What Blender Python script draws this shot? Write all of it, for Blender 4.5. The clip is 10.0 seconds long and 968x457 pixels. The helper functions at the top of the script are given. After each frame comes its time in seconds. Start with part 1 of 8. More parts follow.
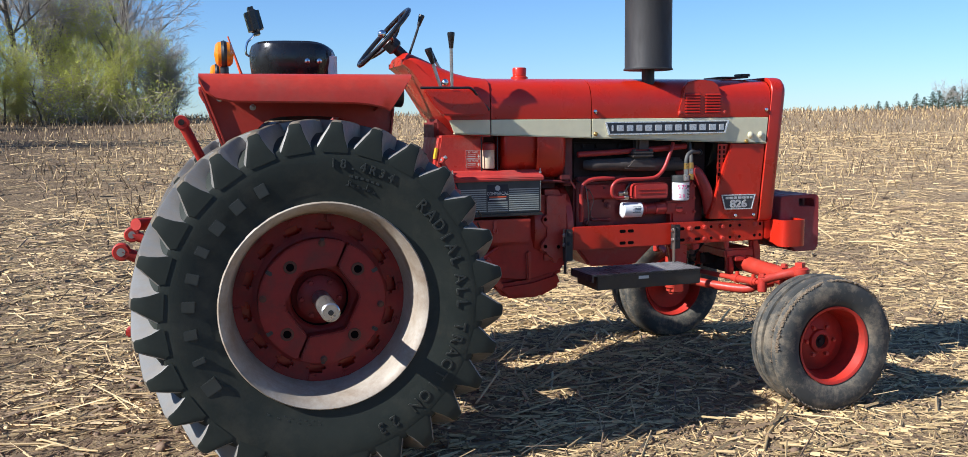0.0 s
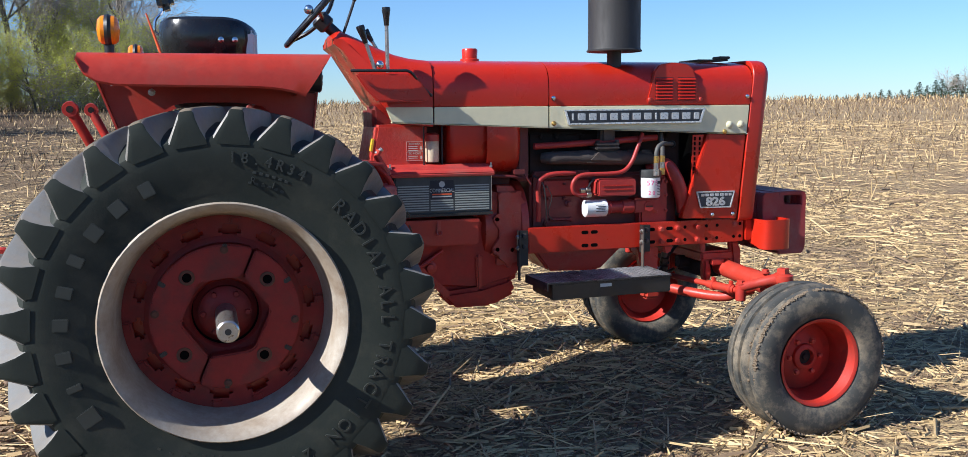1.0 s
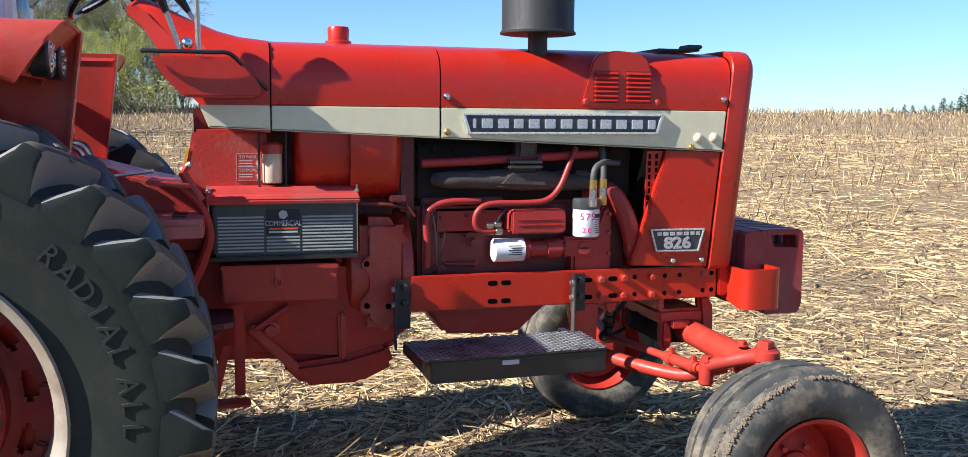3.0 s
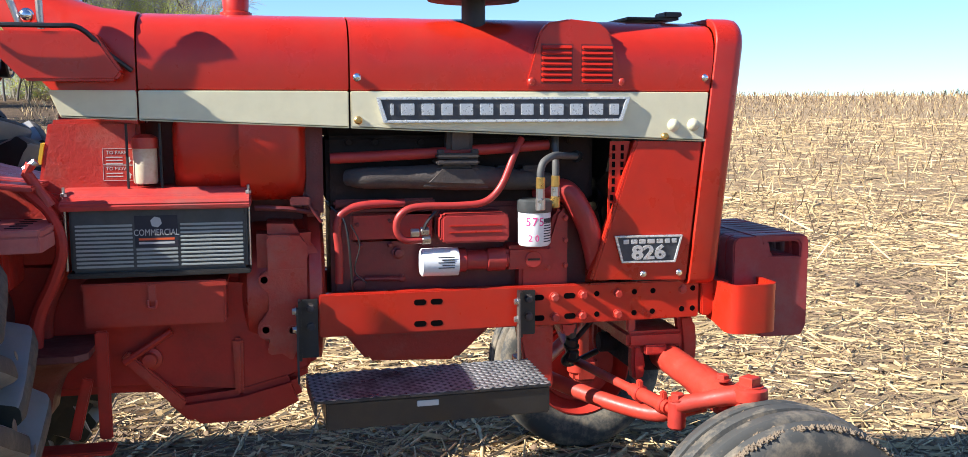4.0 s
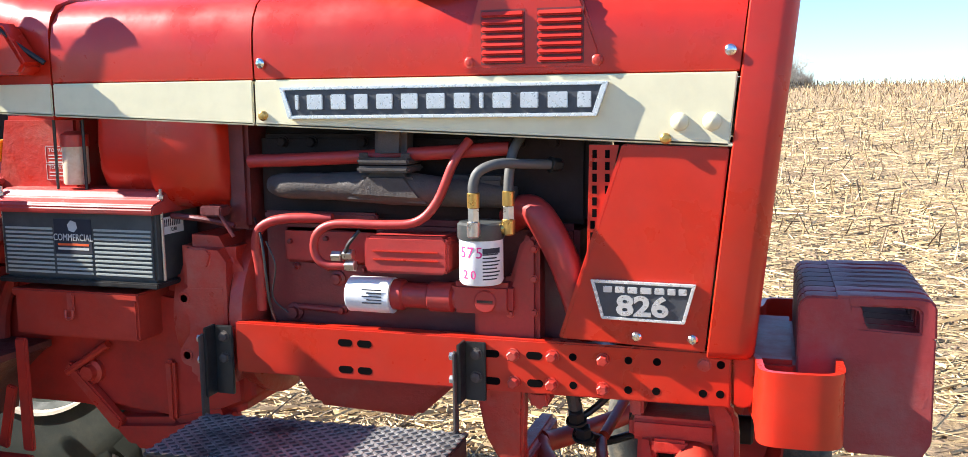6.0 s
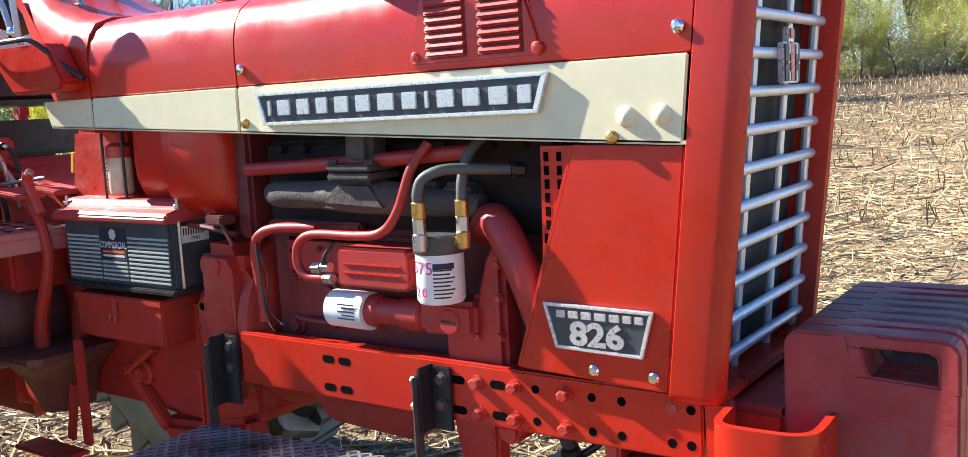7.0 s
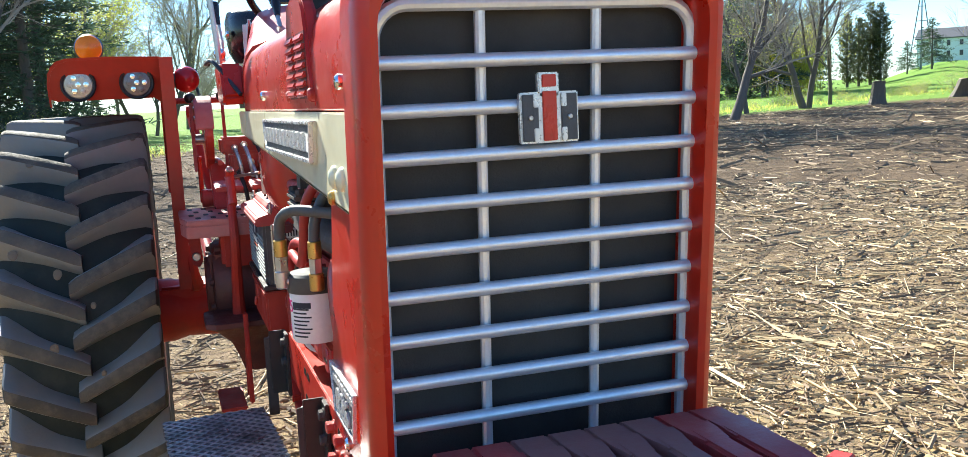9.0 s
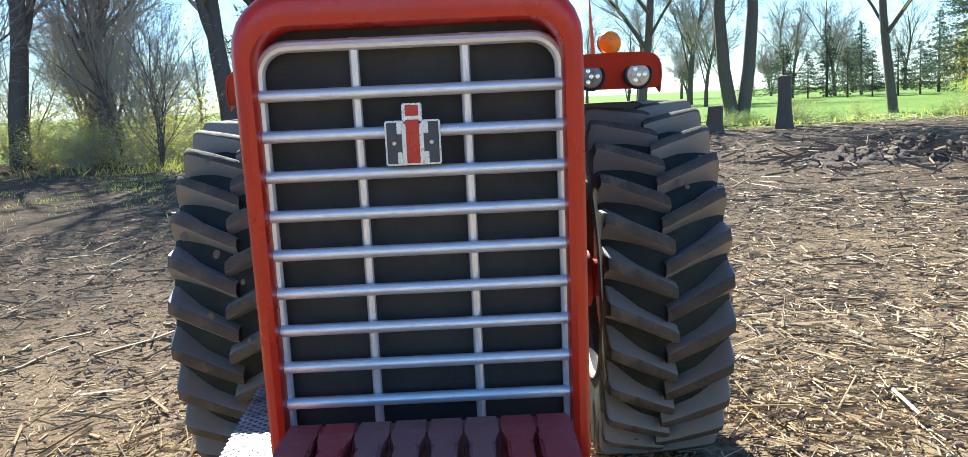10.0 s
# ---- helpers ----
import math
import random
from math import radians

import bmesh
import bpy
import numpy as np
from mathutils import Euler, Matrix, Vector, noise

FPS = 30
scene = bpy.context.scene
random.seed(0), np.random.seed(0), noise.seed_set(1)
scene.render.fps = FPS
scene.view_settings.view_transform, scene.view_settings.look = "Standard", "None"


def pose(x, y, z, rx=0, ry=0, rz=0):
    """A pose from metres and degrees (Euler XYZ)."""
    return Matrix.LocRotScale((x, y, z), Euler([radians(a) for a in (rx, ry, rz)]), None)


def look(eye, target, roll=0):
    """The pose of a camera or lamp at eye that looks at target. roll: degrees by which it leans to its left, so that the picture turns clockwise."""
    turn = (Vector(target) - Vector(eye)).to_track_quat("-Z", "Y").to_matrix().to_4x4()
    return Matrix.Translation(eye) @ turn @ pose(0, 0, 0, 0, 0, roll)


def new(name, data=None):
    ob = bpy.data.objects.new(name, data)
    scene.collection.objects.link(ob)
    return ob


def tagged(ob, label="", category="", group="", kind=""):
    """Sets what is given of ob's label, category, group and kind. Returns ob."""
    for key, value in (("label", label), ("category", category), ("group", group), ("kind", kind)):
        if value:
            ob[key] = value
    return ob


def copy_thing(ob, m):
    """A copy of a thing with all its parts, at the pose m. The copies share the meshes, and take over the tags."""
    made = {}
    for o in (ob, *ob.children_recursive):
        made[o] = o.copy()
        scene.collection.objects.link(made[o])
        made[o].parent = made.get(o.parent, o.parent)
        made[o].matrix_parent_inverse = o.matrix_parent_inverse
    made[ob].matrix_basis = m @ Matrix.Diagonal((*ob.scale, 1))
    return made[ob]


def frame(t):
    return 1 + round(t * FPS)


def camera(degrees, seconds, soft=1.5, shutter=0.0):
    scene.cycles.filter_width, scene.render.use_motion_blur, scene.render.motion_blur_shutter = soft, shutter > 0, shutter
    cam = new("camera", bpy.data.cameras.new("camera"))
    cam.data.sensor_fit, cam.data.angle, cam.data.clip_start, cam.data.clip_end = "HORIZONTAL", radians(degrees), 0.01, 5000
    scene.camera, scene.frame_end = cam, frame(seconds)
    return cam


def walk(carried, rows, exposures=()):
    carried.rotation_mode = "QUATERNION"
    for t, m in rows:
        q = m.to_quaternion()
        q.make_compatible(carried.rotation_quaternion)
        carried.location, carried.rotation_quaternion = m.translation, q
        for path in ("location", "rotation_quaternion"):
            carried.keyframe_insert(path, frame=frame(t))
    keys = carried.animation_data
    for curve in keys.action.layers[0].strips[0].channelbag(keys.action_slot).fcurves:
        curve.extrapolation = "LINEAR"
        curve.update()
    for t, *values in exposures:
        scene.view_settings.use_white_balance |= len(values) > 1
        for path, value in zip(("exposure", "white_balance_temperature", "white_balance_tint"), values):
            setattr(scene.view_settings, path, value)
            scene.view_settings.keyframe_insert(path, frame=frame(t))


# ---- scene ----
cam = camera(54.1, 10.0, soft=0.8)
PATH = [
    (0, (-0.499, -5.149, 1.572), (0.069, -3.244, 1.352), -0.6),
    (0.5, (-0.323, -4.954, 1.57), (0.23, -3.047, 1.329), -0.6),
    (1, (-0.063, -4.678, 1.569), (0.501, -2.774, 1.324), -0.5),
    (1.5, (0.117, -4.403, 1.566), (0.668, -2.498, 1.307), -0.5),
    (2, (0.307, -4.082, 1.567), (0.843, -2.172, 1.311), -0.4),
    (2.5, (0.571, -3.802, 1.553), (1.118, -1.892, 1.321), -0.1),
    (2.7, (0.683, -3.7, 1.553), (1.23, -1.789, 1.328), 0.2),
    (3.8, (1.249, -3.158, 1.548), (1.693, -1.224, 1.294), 0.4),
    (4, (1.375, -3.064, 1.55), (1.792, -1.125, 1.293), 0.0),
    (4.5, (1.716, -2.863, 1.571), (1.93, -0.894, 1.294), -0.6),
    (5, (2.04, -2.622, 1.553), (1.904, -0.651, 1.242), 0.6),
    (5.5, (2.384, -2.438, 1.545), (1.995, -0.506, 1.206), -2.1),
    (5.7, (2.542, -2.398, 1.547), (2.097, -0.472, 1.246), -1.4),
    (6.8, (3.22, -1.913, 1.527), (2.182, -0.223, 1.268), -2.3),
    (7, (3.322, -1.789, 1.527), (2.179, -0.169, 1.264), -3.0),
    (7.5, (3.573, -1.461, 1.533), (2.163, -0.067, 1.273), -2.1),
    (8, (3.701, -1.092, 1.516), (2.091, 0.06, 1.228), -2.5),
    (8.5, (3.808, -0.791, 1.577), (2.032, 0.082, 1.284), -2.9),
    (9, (4.063, -0.538, 1.607), (2.184, 0.088, 1.329), -2.7),
    (9.5, (4.266, -0.253, 1.631), (2.309, 0.054, 1.355), -2.3),
    (10, (4.351, 0.094, 1.636), (2.369, 0.115, 1.367), -2.6),
]
walk(cam, [(t, look(eye, target, roll)) for t, eye, target, roll in PATH],
     [(0.0, 0.73, 5950, 10), (2.5, 0.90, 6000, 10), (4.0, 1.29, 6250, 10), (4.5, 1.41, 6350, 10), (5.5, 1.86, 6400, 9), (7.0, 1.66, 6350, 8), (8.0, 2.0, 6400, 5),
      (8.5, 2.02, 6450, 2), (9.0, 1.72, 6450, 2), (10.0, 1.6, 6350, 4)])

# ---- daylight ----
SUN_WAY = Vector((0.525, 0.097, -0.372)).normalized()
world = bpy.data.worlds.new("daylight")
scene.world = world
world.use_nodes = True
sky = world.node_tree.nodes.new("ShaderNodeTexSky")
sky.sky_type, sky.sun_disc = "NISHITA", False
sky.sun_elevation = math.asin(-SUN_WAY.z)
sky.sun_rotation = math.atan2(-SUN_WAY.x, -SUN_WAY.y)
sky.air_density, sky.dust_density, sky.ozone_density = 1.0, 0.06, 2.5
world.node_tree.nodes["Background"].inputs[1].default_value = 0.066
clear = world.node_tree.nodes.new("ShaderNodeMix")
clear.data_type, clear.blend_type = "RGBA", "MULTIPLY"
clear.inputs[0].default_value, clear.inputs[7].default_value = 1.0, (0.74, 0.97, 1.30, 1)
world.node_tree.links.new(sky.outputs[0], clear.inputs[6])
world.node_tree.links.new(clear.outputs[2], world.node_tree.nodes["Background"].inputs[0])
sun_data = bpy.data.lights.new("sun", "SUN")
sun_data.energy, sun_data.angle, sun_data.color = 5.0, radians(0.5), (1.0, 0.95, 0.88)
sun = new("sun", sun_data)
sun.matrix_world = look((0, 0, 30), Vector((0, 0, 30)) + SUN_WAY)


# ---- materials ----
def mat(name, base, rough=0.5, metal=0.0, second=None, scale=8.0, amount=0.5, bump=0.0, bump_scale=60.0, rough_var=0.12,
        coords="Object", stretch=(1, 1, 1), dirt=None, dirt_scale=3.0, dirt_amount=0.0, coat=0.0, per_object=0.0, island=False, spec=0.5):
    """A procedural surface: two tones mixed by noise, grain relief, worn or dusty patches, uneven gloss."""
    m = bpy.data.materials.new(name)
    m.use_nodes = True
    nt = m.node_tree
    nd, ln = nt.nodes, nt.links
    bsdf = nd["Principled BSDF"]
    tc = nd.new("ShaderNodeTexCoord")
    mp = nd.new("ShaderNodeMapping")
    mp.inputs["Scale"].default_value = stretch
    ln.new(tc.outputs[coords], mp.inputs[0])

    def noise_tex(s, detail=5.0, rough_=0.6):
        n = nd.new("ShaderNodeTexNoise")
        n.inputs["Scale"].default_value, n.inputs["Detail"].default_value, n.inputs["Roughness"].default_value = s, detail, rough_
        ln.new(mp.outputs[0], n.inputs["Vector"])
        return n

    def ramp(src, lo, hi, a=0.0, b=1.0):
        r = nd.new("ShaderNodeMapRange")
        r.inputs[1].default_value, r.inputs[2].default_value, r.inputs[3].default_value, r.inputs[4].default_value = lo, hi, a, b
        ln.new(src, r.inputs[0])
        return r.outputs[0]

    def mix(fac, a, b):
        x = nd.new("ShaderNodeMix")
        x.data_type = "RGBA"
        for sock, v in ((x.inputs[0], fac), (x.inputs[6], a), (x.inputs[7], b)):
            if isinstance(v, (int, float)):
                sock.default_value = v
            elif isinstance(v, tuple):
                sock.default_value = (*v, 1)
            else:
                ln.new(v, sock)
        return x.outputs[2]

    second = second or tuple(c * 0.75 for c in base)
    n1 = noise_tex(scale)
    col = mix(ramp(n1.outputs[0], 0.35, 0.65, 0.0, amount), tuple(base), tuple(second))
    n2 = noise_tex(scale * 7.0)
    col = mix(ramp(n2.outputs[0], 0.4, 0.7, 0.0, amount * 0.5), col, tuple(c * 0.8 for c in second))
    if per_object or island:
        src = nd.new("ShaderNodeNewGeometry").outputs["Random Per Island"] if island else nd.new("ShaderNodeObjectInfo").outputs["Random"]
        hs = nd.new("ShaderNodeHueSaturation")
        ln.new(ramp(src, 0, 1, 1 - (per_object or 0.25), 1 + (per_object or 0.25)), hs.inputs["Value"])
        ln.new(col, hs.inputs["Color"])
        col = hs.outputs[0]
    if dirt:
        n3 = noise_tex(dirt_scale, 8.0, 0.7)
        col = mix(ramp(n3.outputs[0], 0.48, 0.72, 0.0, dirt_amount), col, tuple(dirt))
    ln.new(col, bsdf.inputs["Base Color"])
    n4 = noise_tex(scale * 2.5)
    ln.new(ramp(n4.outputs[0], 0.3, 0.7, max(0.02, rough - rough_var), min(1.0, rough + rough_var)), bsdf.inputs["Roughness"])
    bsdf.inputs["Metallic"].default_value = metal
    bsdf.inputs["Specular IOR Level"].default_value = spec
    bsdf.inputs["Coat Weight"].default_value = coat
    bsdf.inputs["Coat Roughness"].default_value = 0.15
    if bump:
        nb = noise_tex(bump_scale, 6.0, 0.65)
        bp = nd.new("ShaderNodeBump")
        bp.inputs["Strength"].default_value, bp.inputs["Distance"].default_value = 0.6, bump
        ln.new(nb.outputs[0], bp.inputs["Height"])
        ln.new(bp.outputs[0], bsdf.inputs["Normal"])
    return m


RED = mat("red_paint", (0.52, 0.020, 0.006), 0.33, spec=0.40, second=(0.43, 0.018, 0.007), scale=3.0, bump=0.0006, bump_scale=25, coat=0.15, dirt=(0.36, 0.07, 0.045), dirt_amount=0.18, dirt_scale=6.0)
RED_DULL = mat("old_red_paint", (0.48, 0.040, 0.022), 0.45, spec=0.4, second=(0.36, 0.032, 0.019), scale=6.0, bump=0.0015, bump_scale=40, dirt=(0.20, 0.11, 0.08), dirt_amount=0.30, dirt_scale=5.0)
RED_CAST = mat("red_painted_casting", (0.50, 0.038, 0.022), 0.38, spec=0.45, second=(0.40, 0.032, 0.021), scale=9.0, bump=0.003, bump_scale=70, dirt=(0.36, 0.19, 0.14), dirt_amount=0.4, dirt_scale=6.0)
RED_FADED = mat("faded_red_paint", (0.50, 0.040, 0.030), 0.5, second=(0.32, 0.034, 0.030), scale=5.0, bump=0.001, bump_scale=30, dirt=(0.20, 0.13, 0.10), dirt_amount=0.4)
CREAM = mat("cream_paint", (0.74, 0.68, 0.45), 0.38, second=(0.68, 0.62, 0.40), scale=3.0, bump=0.0005, bump_scale=20, coat=0.2, dirt=(0.45, 0.40, 0.30), dirt_amount=0.15)
RUBBER = mat("tyre_rubber", (0.022, 0.027, 0.022), 0.66, spec=0.22, second=(0.036, 0.041, 0.033), scale=5.0, bump=0.001, bump_scale=120, dirt=(0.12, 0.105, 0.075), dirt_amount=0.3, dirt_scale=4.0)
TREAD_TOP = mat("muddy_tread_crest", (0.075, 0.066, 0.054), 0.8, spec=0.3, second=(0.14, 0.112, 0.076), scale=9.0, bump=0.004, bump_scale=70, dirt=(0.27, 0.21, 0.14), dirt_amount=0.7, dirt_scale=8.0, per_object=0.2)
# flank rubber: wear and dust, lightened further as if struck by sun
LUG = mat("worn_sunlit_tread_rubber", (0.175, 0.174, 0.165), 0.5, second=(0.24, 0.232, 0.212), scale=7.0, bump=0.002, bump_scale=60, dirt=(0.22, 0.17, 0.115), dirt_amount=0.65, dirt_scale=6.0, per_object=0.15)
LETTER_RUBBER = mat("clean_black_rubber", (0.030, 0.034, 0.029), 0.5, spec=0.4, second=(0.040, 0.043, 0.037), scale=9.0)
DUSTY_RUBBER = mat("dusty_ribbed_rubber", (0.050, 0.052, 0.049), 0.75, spec=0.3, second=(0.085, 0.080, 0.070), scale=6.0, bump=0.001, bump_scale=120, dirt=(0.33, 0.265, 0.18), dirt_amount=0.9, dirt_scale=7.0)
RED_WHEEL = mat("dirty_red_wheel_paint", (0.47, 0.030, 0.018), 0.55, spec=0.35, second=(0.35, 0.025, 0.016), scale=5.0, bump=0.002, bump_scale=40, dirt=(0.07, 0.035, 0.028), dirt_amount=0.42, dirt_scale=7.0)
LAMP_DIM = mat("unlit_tone_lamp_lens", (0.20, 0.17, 0.16), 0.15, metal=0.3, second=(0.10, 0.09, 0.09), scale=60.0, bump=0.002, bump_scale=90)
MUD = mat("dried_mud", (0.21, 0.155, 0.10), 0.95, second=(0.13, 0.10, 0.07), scale=20.0, bump=0.008, bump_scale=60)
# wheel red again, dirtier, and darkened for the shade inside the rim
RED_DISC = mat("dirty_shaded_wheel_paint", (0.27, 0.019, 0.015), 0.55, spec=0.35, second=(0.17, 0.015, 0.012), scale=5.0, bump=0.002, bump_scale=40, dirt=(0.055, 0.030, 0.024), dirt_amount=0.6, dirt_scale=7.0)
# red lightened to pink in place of direct sun, with dusty patches
RED_PINK = mat("sunlit_pink_red_paint", (0.50, 0.14, 0.12), 0.55, second=(0.40, 0.055, 0.045), scale=6.0, bump=0.0015, bump_scale=50, dirt=(0.34, 0.20, 0.17), dirt_amount=0.45, dirt_scale=8.0)
GREASY_RED = mat("greasy_red_casting", (0.15, 0.035, 0.026), 0.55, spec=0.4, second=(0.07, 0.028, 0.022), scale=7.0, bump=0.004, bump_scale=45, dirt=(0.045, 0.028, 0.022), dirt_amount=0.5, dirt_scale=6.0)
RIM_GREY = mat("dusty_galvanised_rim", (0.42, 0.375, 0.31), 0.6, metal=0.1, second=(0.27, 0.195, 0.125), scale=7.0, bump=0.001, bump_scale=90, dirt=(0.19, 0.125, 0.075), dirt_amount=0.75, dirt_scale=5.0)
BLACK_STEEL = mat("black_painted_steel", (0.014, 0.014, 0.015), 0.4, second=(0.024, 0.023, 0.022), scale=10.0, bump=0.001, bump_scale=60, dirt=(0.10, 0.08, 0.06), dirt_amount=0.25)
BLACK_GLOSS = mat("black_vinyl", (0.010, 0.010, 0.011), 0.25, second=(0.016, 0.016, 0.016), scale=6.0, bump=0.0004, bump_scale=150)
MUFFLER = mat("sooty_muffler_steel", (0.020, 0.019, 0.019), 0.62, second=(0.035, 0.032, 0.030), scale=12.0, stretch=(1, 1, 0.3), bump=0.001, bump_scale=40, dirt=(0.08, 0.045, 0.03), dirt_amount=0.3)
STEEL = mat("bare_steel", (0.55, 0.53, 0.50), 0.35, metal=0.9, second=(0.42, 0.38, 0.33), scale=20.0, bump=0.0005, bump_scale=90, dirt=(0.22, 0.15, 0.10), dirt_amount=0.3, dirt_scale=12)
ALU = mat("brushed_silver_bar", (0.74, 0.77, 0.82), 0.40, metal=0.6, second=(0.64, 0.66, 0.70), scale=24.0, amount=0.4, bump=0.0003, bump_scale=120, dirt=(0.25, 0.25, 0.25), dirt_amount=0.10, dirt_scale=30)
BRIGHT = mat("bright_plate_frame", (0.72, 0.72, 0.70), 0.28, metal=0.45, second=(0.6, 0.6, 0.58), scale=20.0, amount=0.3)
CHROME = mat("chrome", (0.75, 0.75, 0.74), 0.16, metal=1.0, second=(0.6, 0.6, 0.6), scale=20.0, amount=0.3)
BADGE_BLACK = mat("black_enamel", (0.045, 0.047, 0.052), 0.42, second=(0.07, 0.072, 0.075), scale=60.0, bump=0.0015, bump_scale=300)
SILVER = mat("silver_letter", (0.66, 0.66, 0.65), 0.32, metal=0.55, second=(0.5, 0.5, 0.5), scale=40.0)
SCREEN = mat("dark_grille_screen", (0.026, 0.025, 0.024), 0.75, second=(0.040, 0.038, 0.036), scale=5.0, bump=0.002, bump_scale=250, dirt=(0.07, 0.06, 0.05), dirt_amount=0.3)
IRON = mat("sooty_cast_iron", (0.055, 0.045, 0.040), 0.75, second=(0.09, 0.065, 0.05), scale=14.0, bump=0.004, bump_scale=90, dirt=(0.14, 0.09, 0.06), dirt_amount=0.4, dirt_scale=8)
HOLE = mat("dark_hole", (0.004, 0.003, 0.003), 0.9, spec=0.05, amount=0.2)
# rib grey: dust, plus sunlight painted in as a paler tone
CASE_RIB = mat("dusty_sunlit_battery_rib", (0.365, 0.392, 0.351), 0.5, second=(0.34, 0.34, 0.32), scale=12.0)
CASE_BLACK = mat("black_battery_plastic", (0.038, 0.042, 0.042), 0.45, second=(0.085, 0.09, 0.088), scale=12.0, bump=0.0005, bump_scale=100, dirt=(0.12, 0.10, 0.08), dirt_amount=0.25, dirt_scale=5)
WHITE = mat("white_label", (0.78, 0.78, 0.76), 0.45, second=(0.68, 0.67, 0.64), scale=15.0, dirt=(0.4, 0.35, 0.28), dirt_amount=0.15)
OLD_WHITE = mat("stained_cream_canister", (0.66, 0.58, 0.42), 0.5, second=(0.58, 0.46, 0.28), scale=12.0, dirt=(0.40, 0.16, 0.04), dirt_amount=0.6, dirt_scale=14)
HOSE = mat("grey_rubber_hose", (0.075, 0.074, 0.068), 0.6, second=(0.11, 0.105, 0.095), scale=30.0, bump=0.0005, bump_scale=200)
BRASS = mat("brass", (0.60, 0.38, 0.10), 0.35, metal=0.85, second=(0.40, 0.25, 0.10), scale=30.0)
AMBER = mat("amber_plastic", (0.85, 0.26, 0.01), 0.18, second=(0.7, 0.18, 0.01), scale=20.0)
RED_LENS = mat("red_plastic_lens", (0.55, 0.02, 0.02), 0.12, second=(0.4, 0.01, 0.01), scale=20.0)
LAMP_GLASS = mat("lit_tone_lamp_lens", (0.55, 0.49, 0.38), 0.2, metal=0.3, second=(0.4, 0.36, 0.30), scale=60.0, bump=0.002, bump_scale=90)
PINK_INK = mat("pink_ink", (0.70, 0.04, 0.22), 0.6, amount=0.2)
DARK_INK = mat("dark_ink", (0.02, 0.02, 0.03), 0.6, amount=0.2)
ORANGE = mat("orange_flag", (0.80, 0.12, 0.03), 0.5, amount=0.3)
YELLOW = mat("yellow_sticker", (0.75, 0.45, 0.02), 0.5, amount=0.3)
LABEL_GREY = mat("pale_lettering", (0.55, 0.54, 0.50), 0.6, amount=0.3)
TREAD_PLATE = mat("worn_black_checker_plate", (0.055, 0.055, 0.060), 0.36, metal=0.45, second=(0.13, 0.13, 0.135), scale=5.0, bump=0.001, bump_scale=80, dirt=(0.012, 0.012, 0.013), dirt_amount=0.9, dirt_scale=6.0)
WORN_RELIEF = mat("worn_steel_relief", (0.46, 0.45, 0.44), 0.36, metal=0.6, second=(0.30, 0.29, 0.29), scale=8.0, dirt=(0.015, 0.015, 0.016), dirt_amount=0.95, dirt_scale=6.0)
RUST = mat("rusty_iron", (0.12, 0.045, 0.025), 0.85, second=(0.07, 0.035, 0.025), scale=30.0, bump=0.002, bump_scale=120)
NEAR_BLACK = mat("near_black_rough", (0.020, 0.014, 0.013), 0.7, spec=0.2, second=(0.035, 0.022, 0.018), scale=9.0, bump=0.003, bump_scale=60, dirt=(0.06, 0.03, 0.025), dirt_amount=0.5, dirt_scale=5.0)
WEIGHT_GREY = mat("dust_grey_weight_paint", (0.26, 0.13, 0.115), 0.6, spec=0.4, second=(0.32, 0.075, 0.07), scale=4.0, bump=0.002, bump_scale=50, dirt=(0.24, 0.19, 0.16), dirt_amount=0.6, dirt_scale=5.0)
WEIGHT = mat("dusty_faded_weight_paint", (0.40, 0.040, 0.040), 0.5, spec=0.4, second=(0.31, 0.040, 0.042), scale=6.0, bump=0.002, bump_scale=50, dirt=(0.26, 0.17, 0.15), dirt_amount=0.45, dirt_scale=4.0, per_object=0.2)
PIPE_RED = mat("dull_painted_pipe", (0.42, 0.034, 0.028), 0.42, spec=0.4, second=(0.30, 0.030, 0.026), scale=12.0, bump=0.001, bump_scale=60, dirt=(0.10, 0.05, 0.04), dirt_amount=0.4, dirt_scale=9.0)
# engine red: grease, plus the hood's shade put into the base colour
ENGINE = mat("greasy_shaded_engine_paint", (0.19, 0.020, 0.018), 0.5, second=(0.11, 0.014, 0.013), scale=9.0, bump=0.003, bump_scale=60, dirt=(0.035, 0.025, 0.022), dirt_amount=0.6, dirt_scale=4.0)


def leaf(name, base, second, glow=0.45):
    """Thin foliage that lets sunlight through."""
    m = mat(name, base, 0.6, second=second, scale=2.0, island=True)
    nd, ln = m.node_tree.nodes, m.node_tree.links
    bsdf, out = nd["Principled BSDF"], nd["Material Output"]
    tr, mx = nd.new("ShaderNodeBsdfTranslucent"), nd.new("ShaderNodeMixShader")
    ln.new(bsdf.inputs["Base Color"].links[0].from_socket, tr.inputs["Color"])
    mx.inputs[0].default_value = glow
    ln.new(bsdf.outputs[0], mx.inputs[1])
    ln.new(tr.outputs[0], mx.inputs[2])
    ln.new(mx.outputs[0], out.inputs["Surface"])
    return m


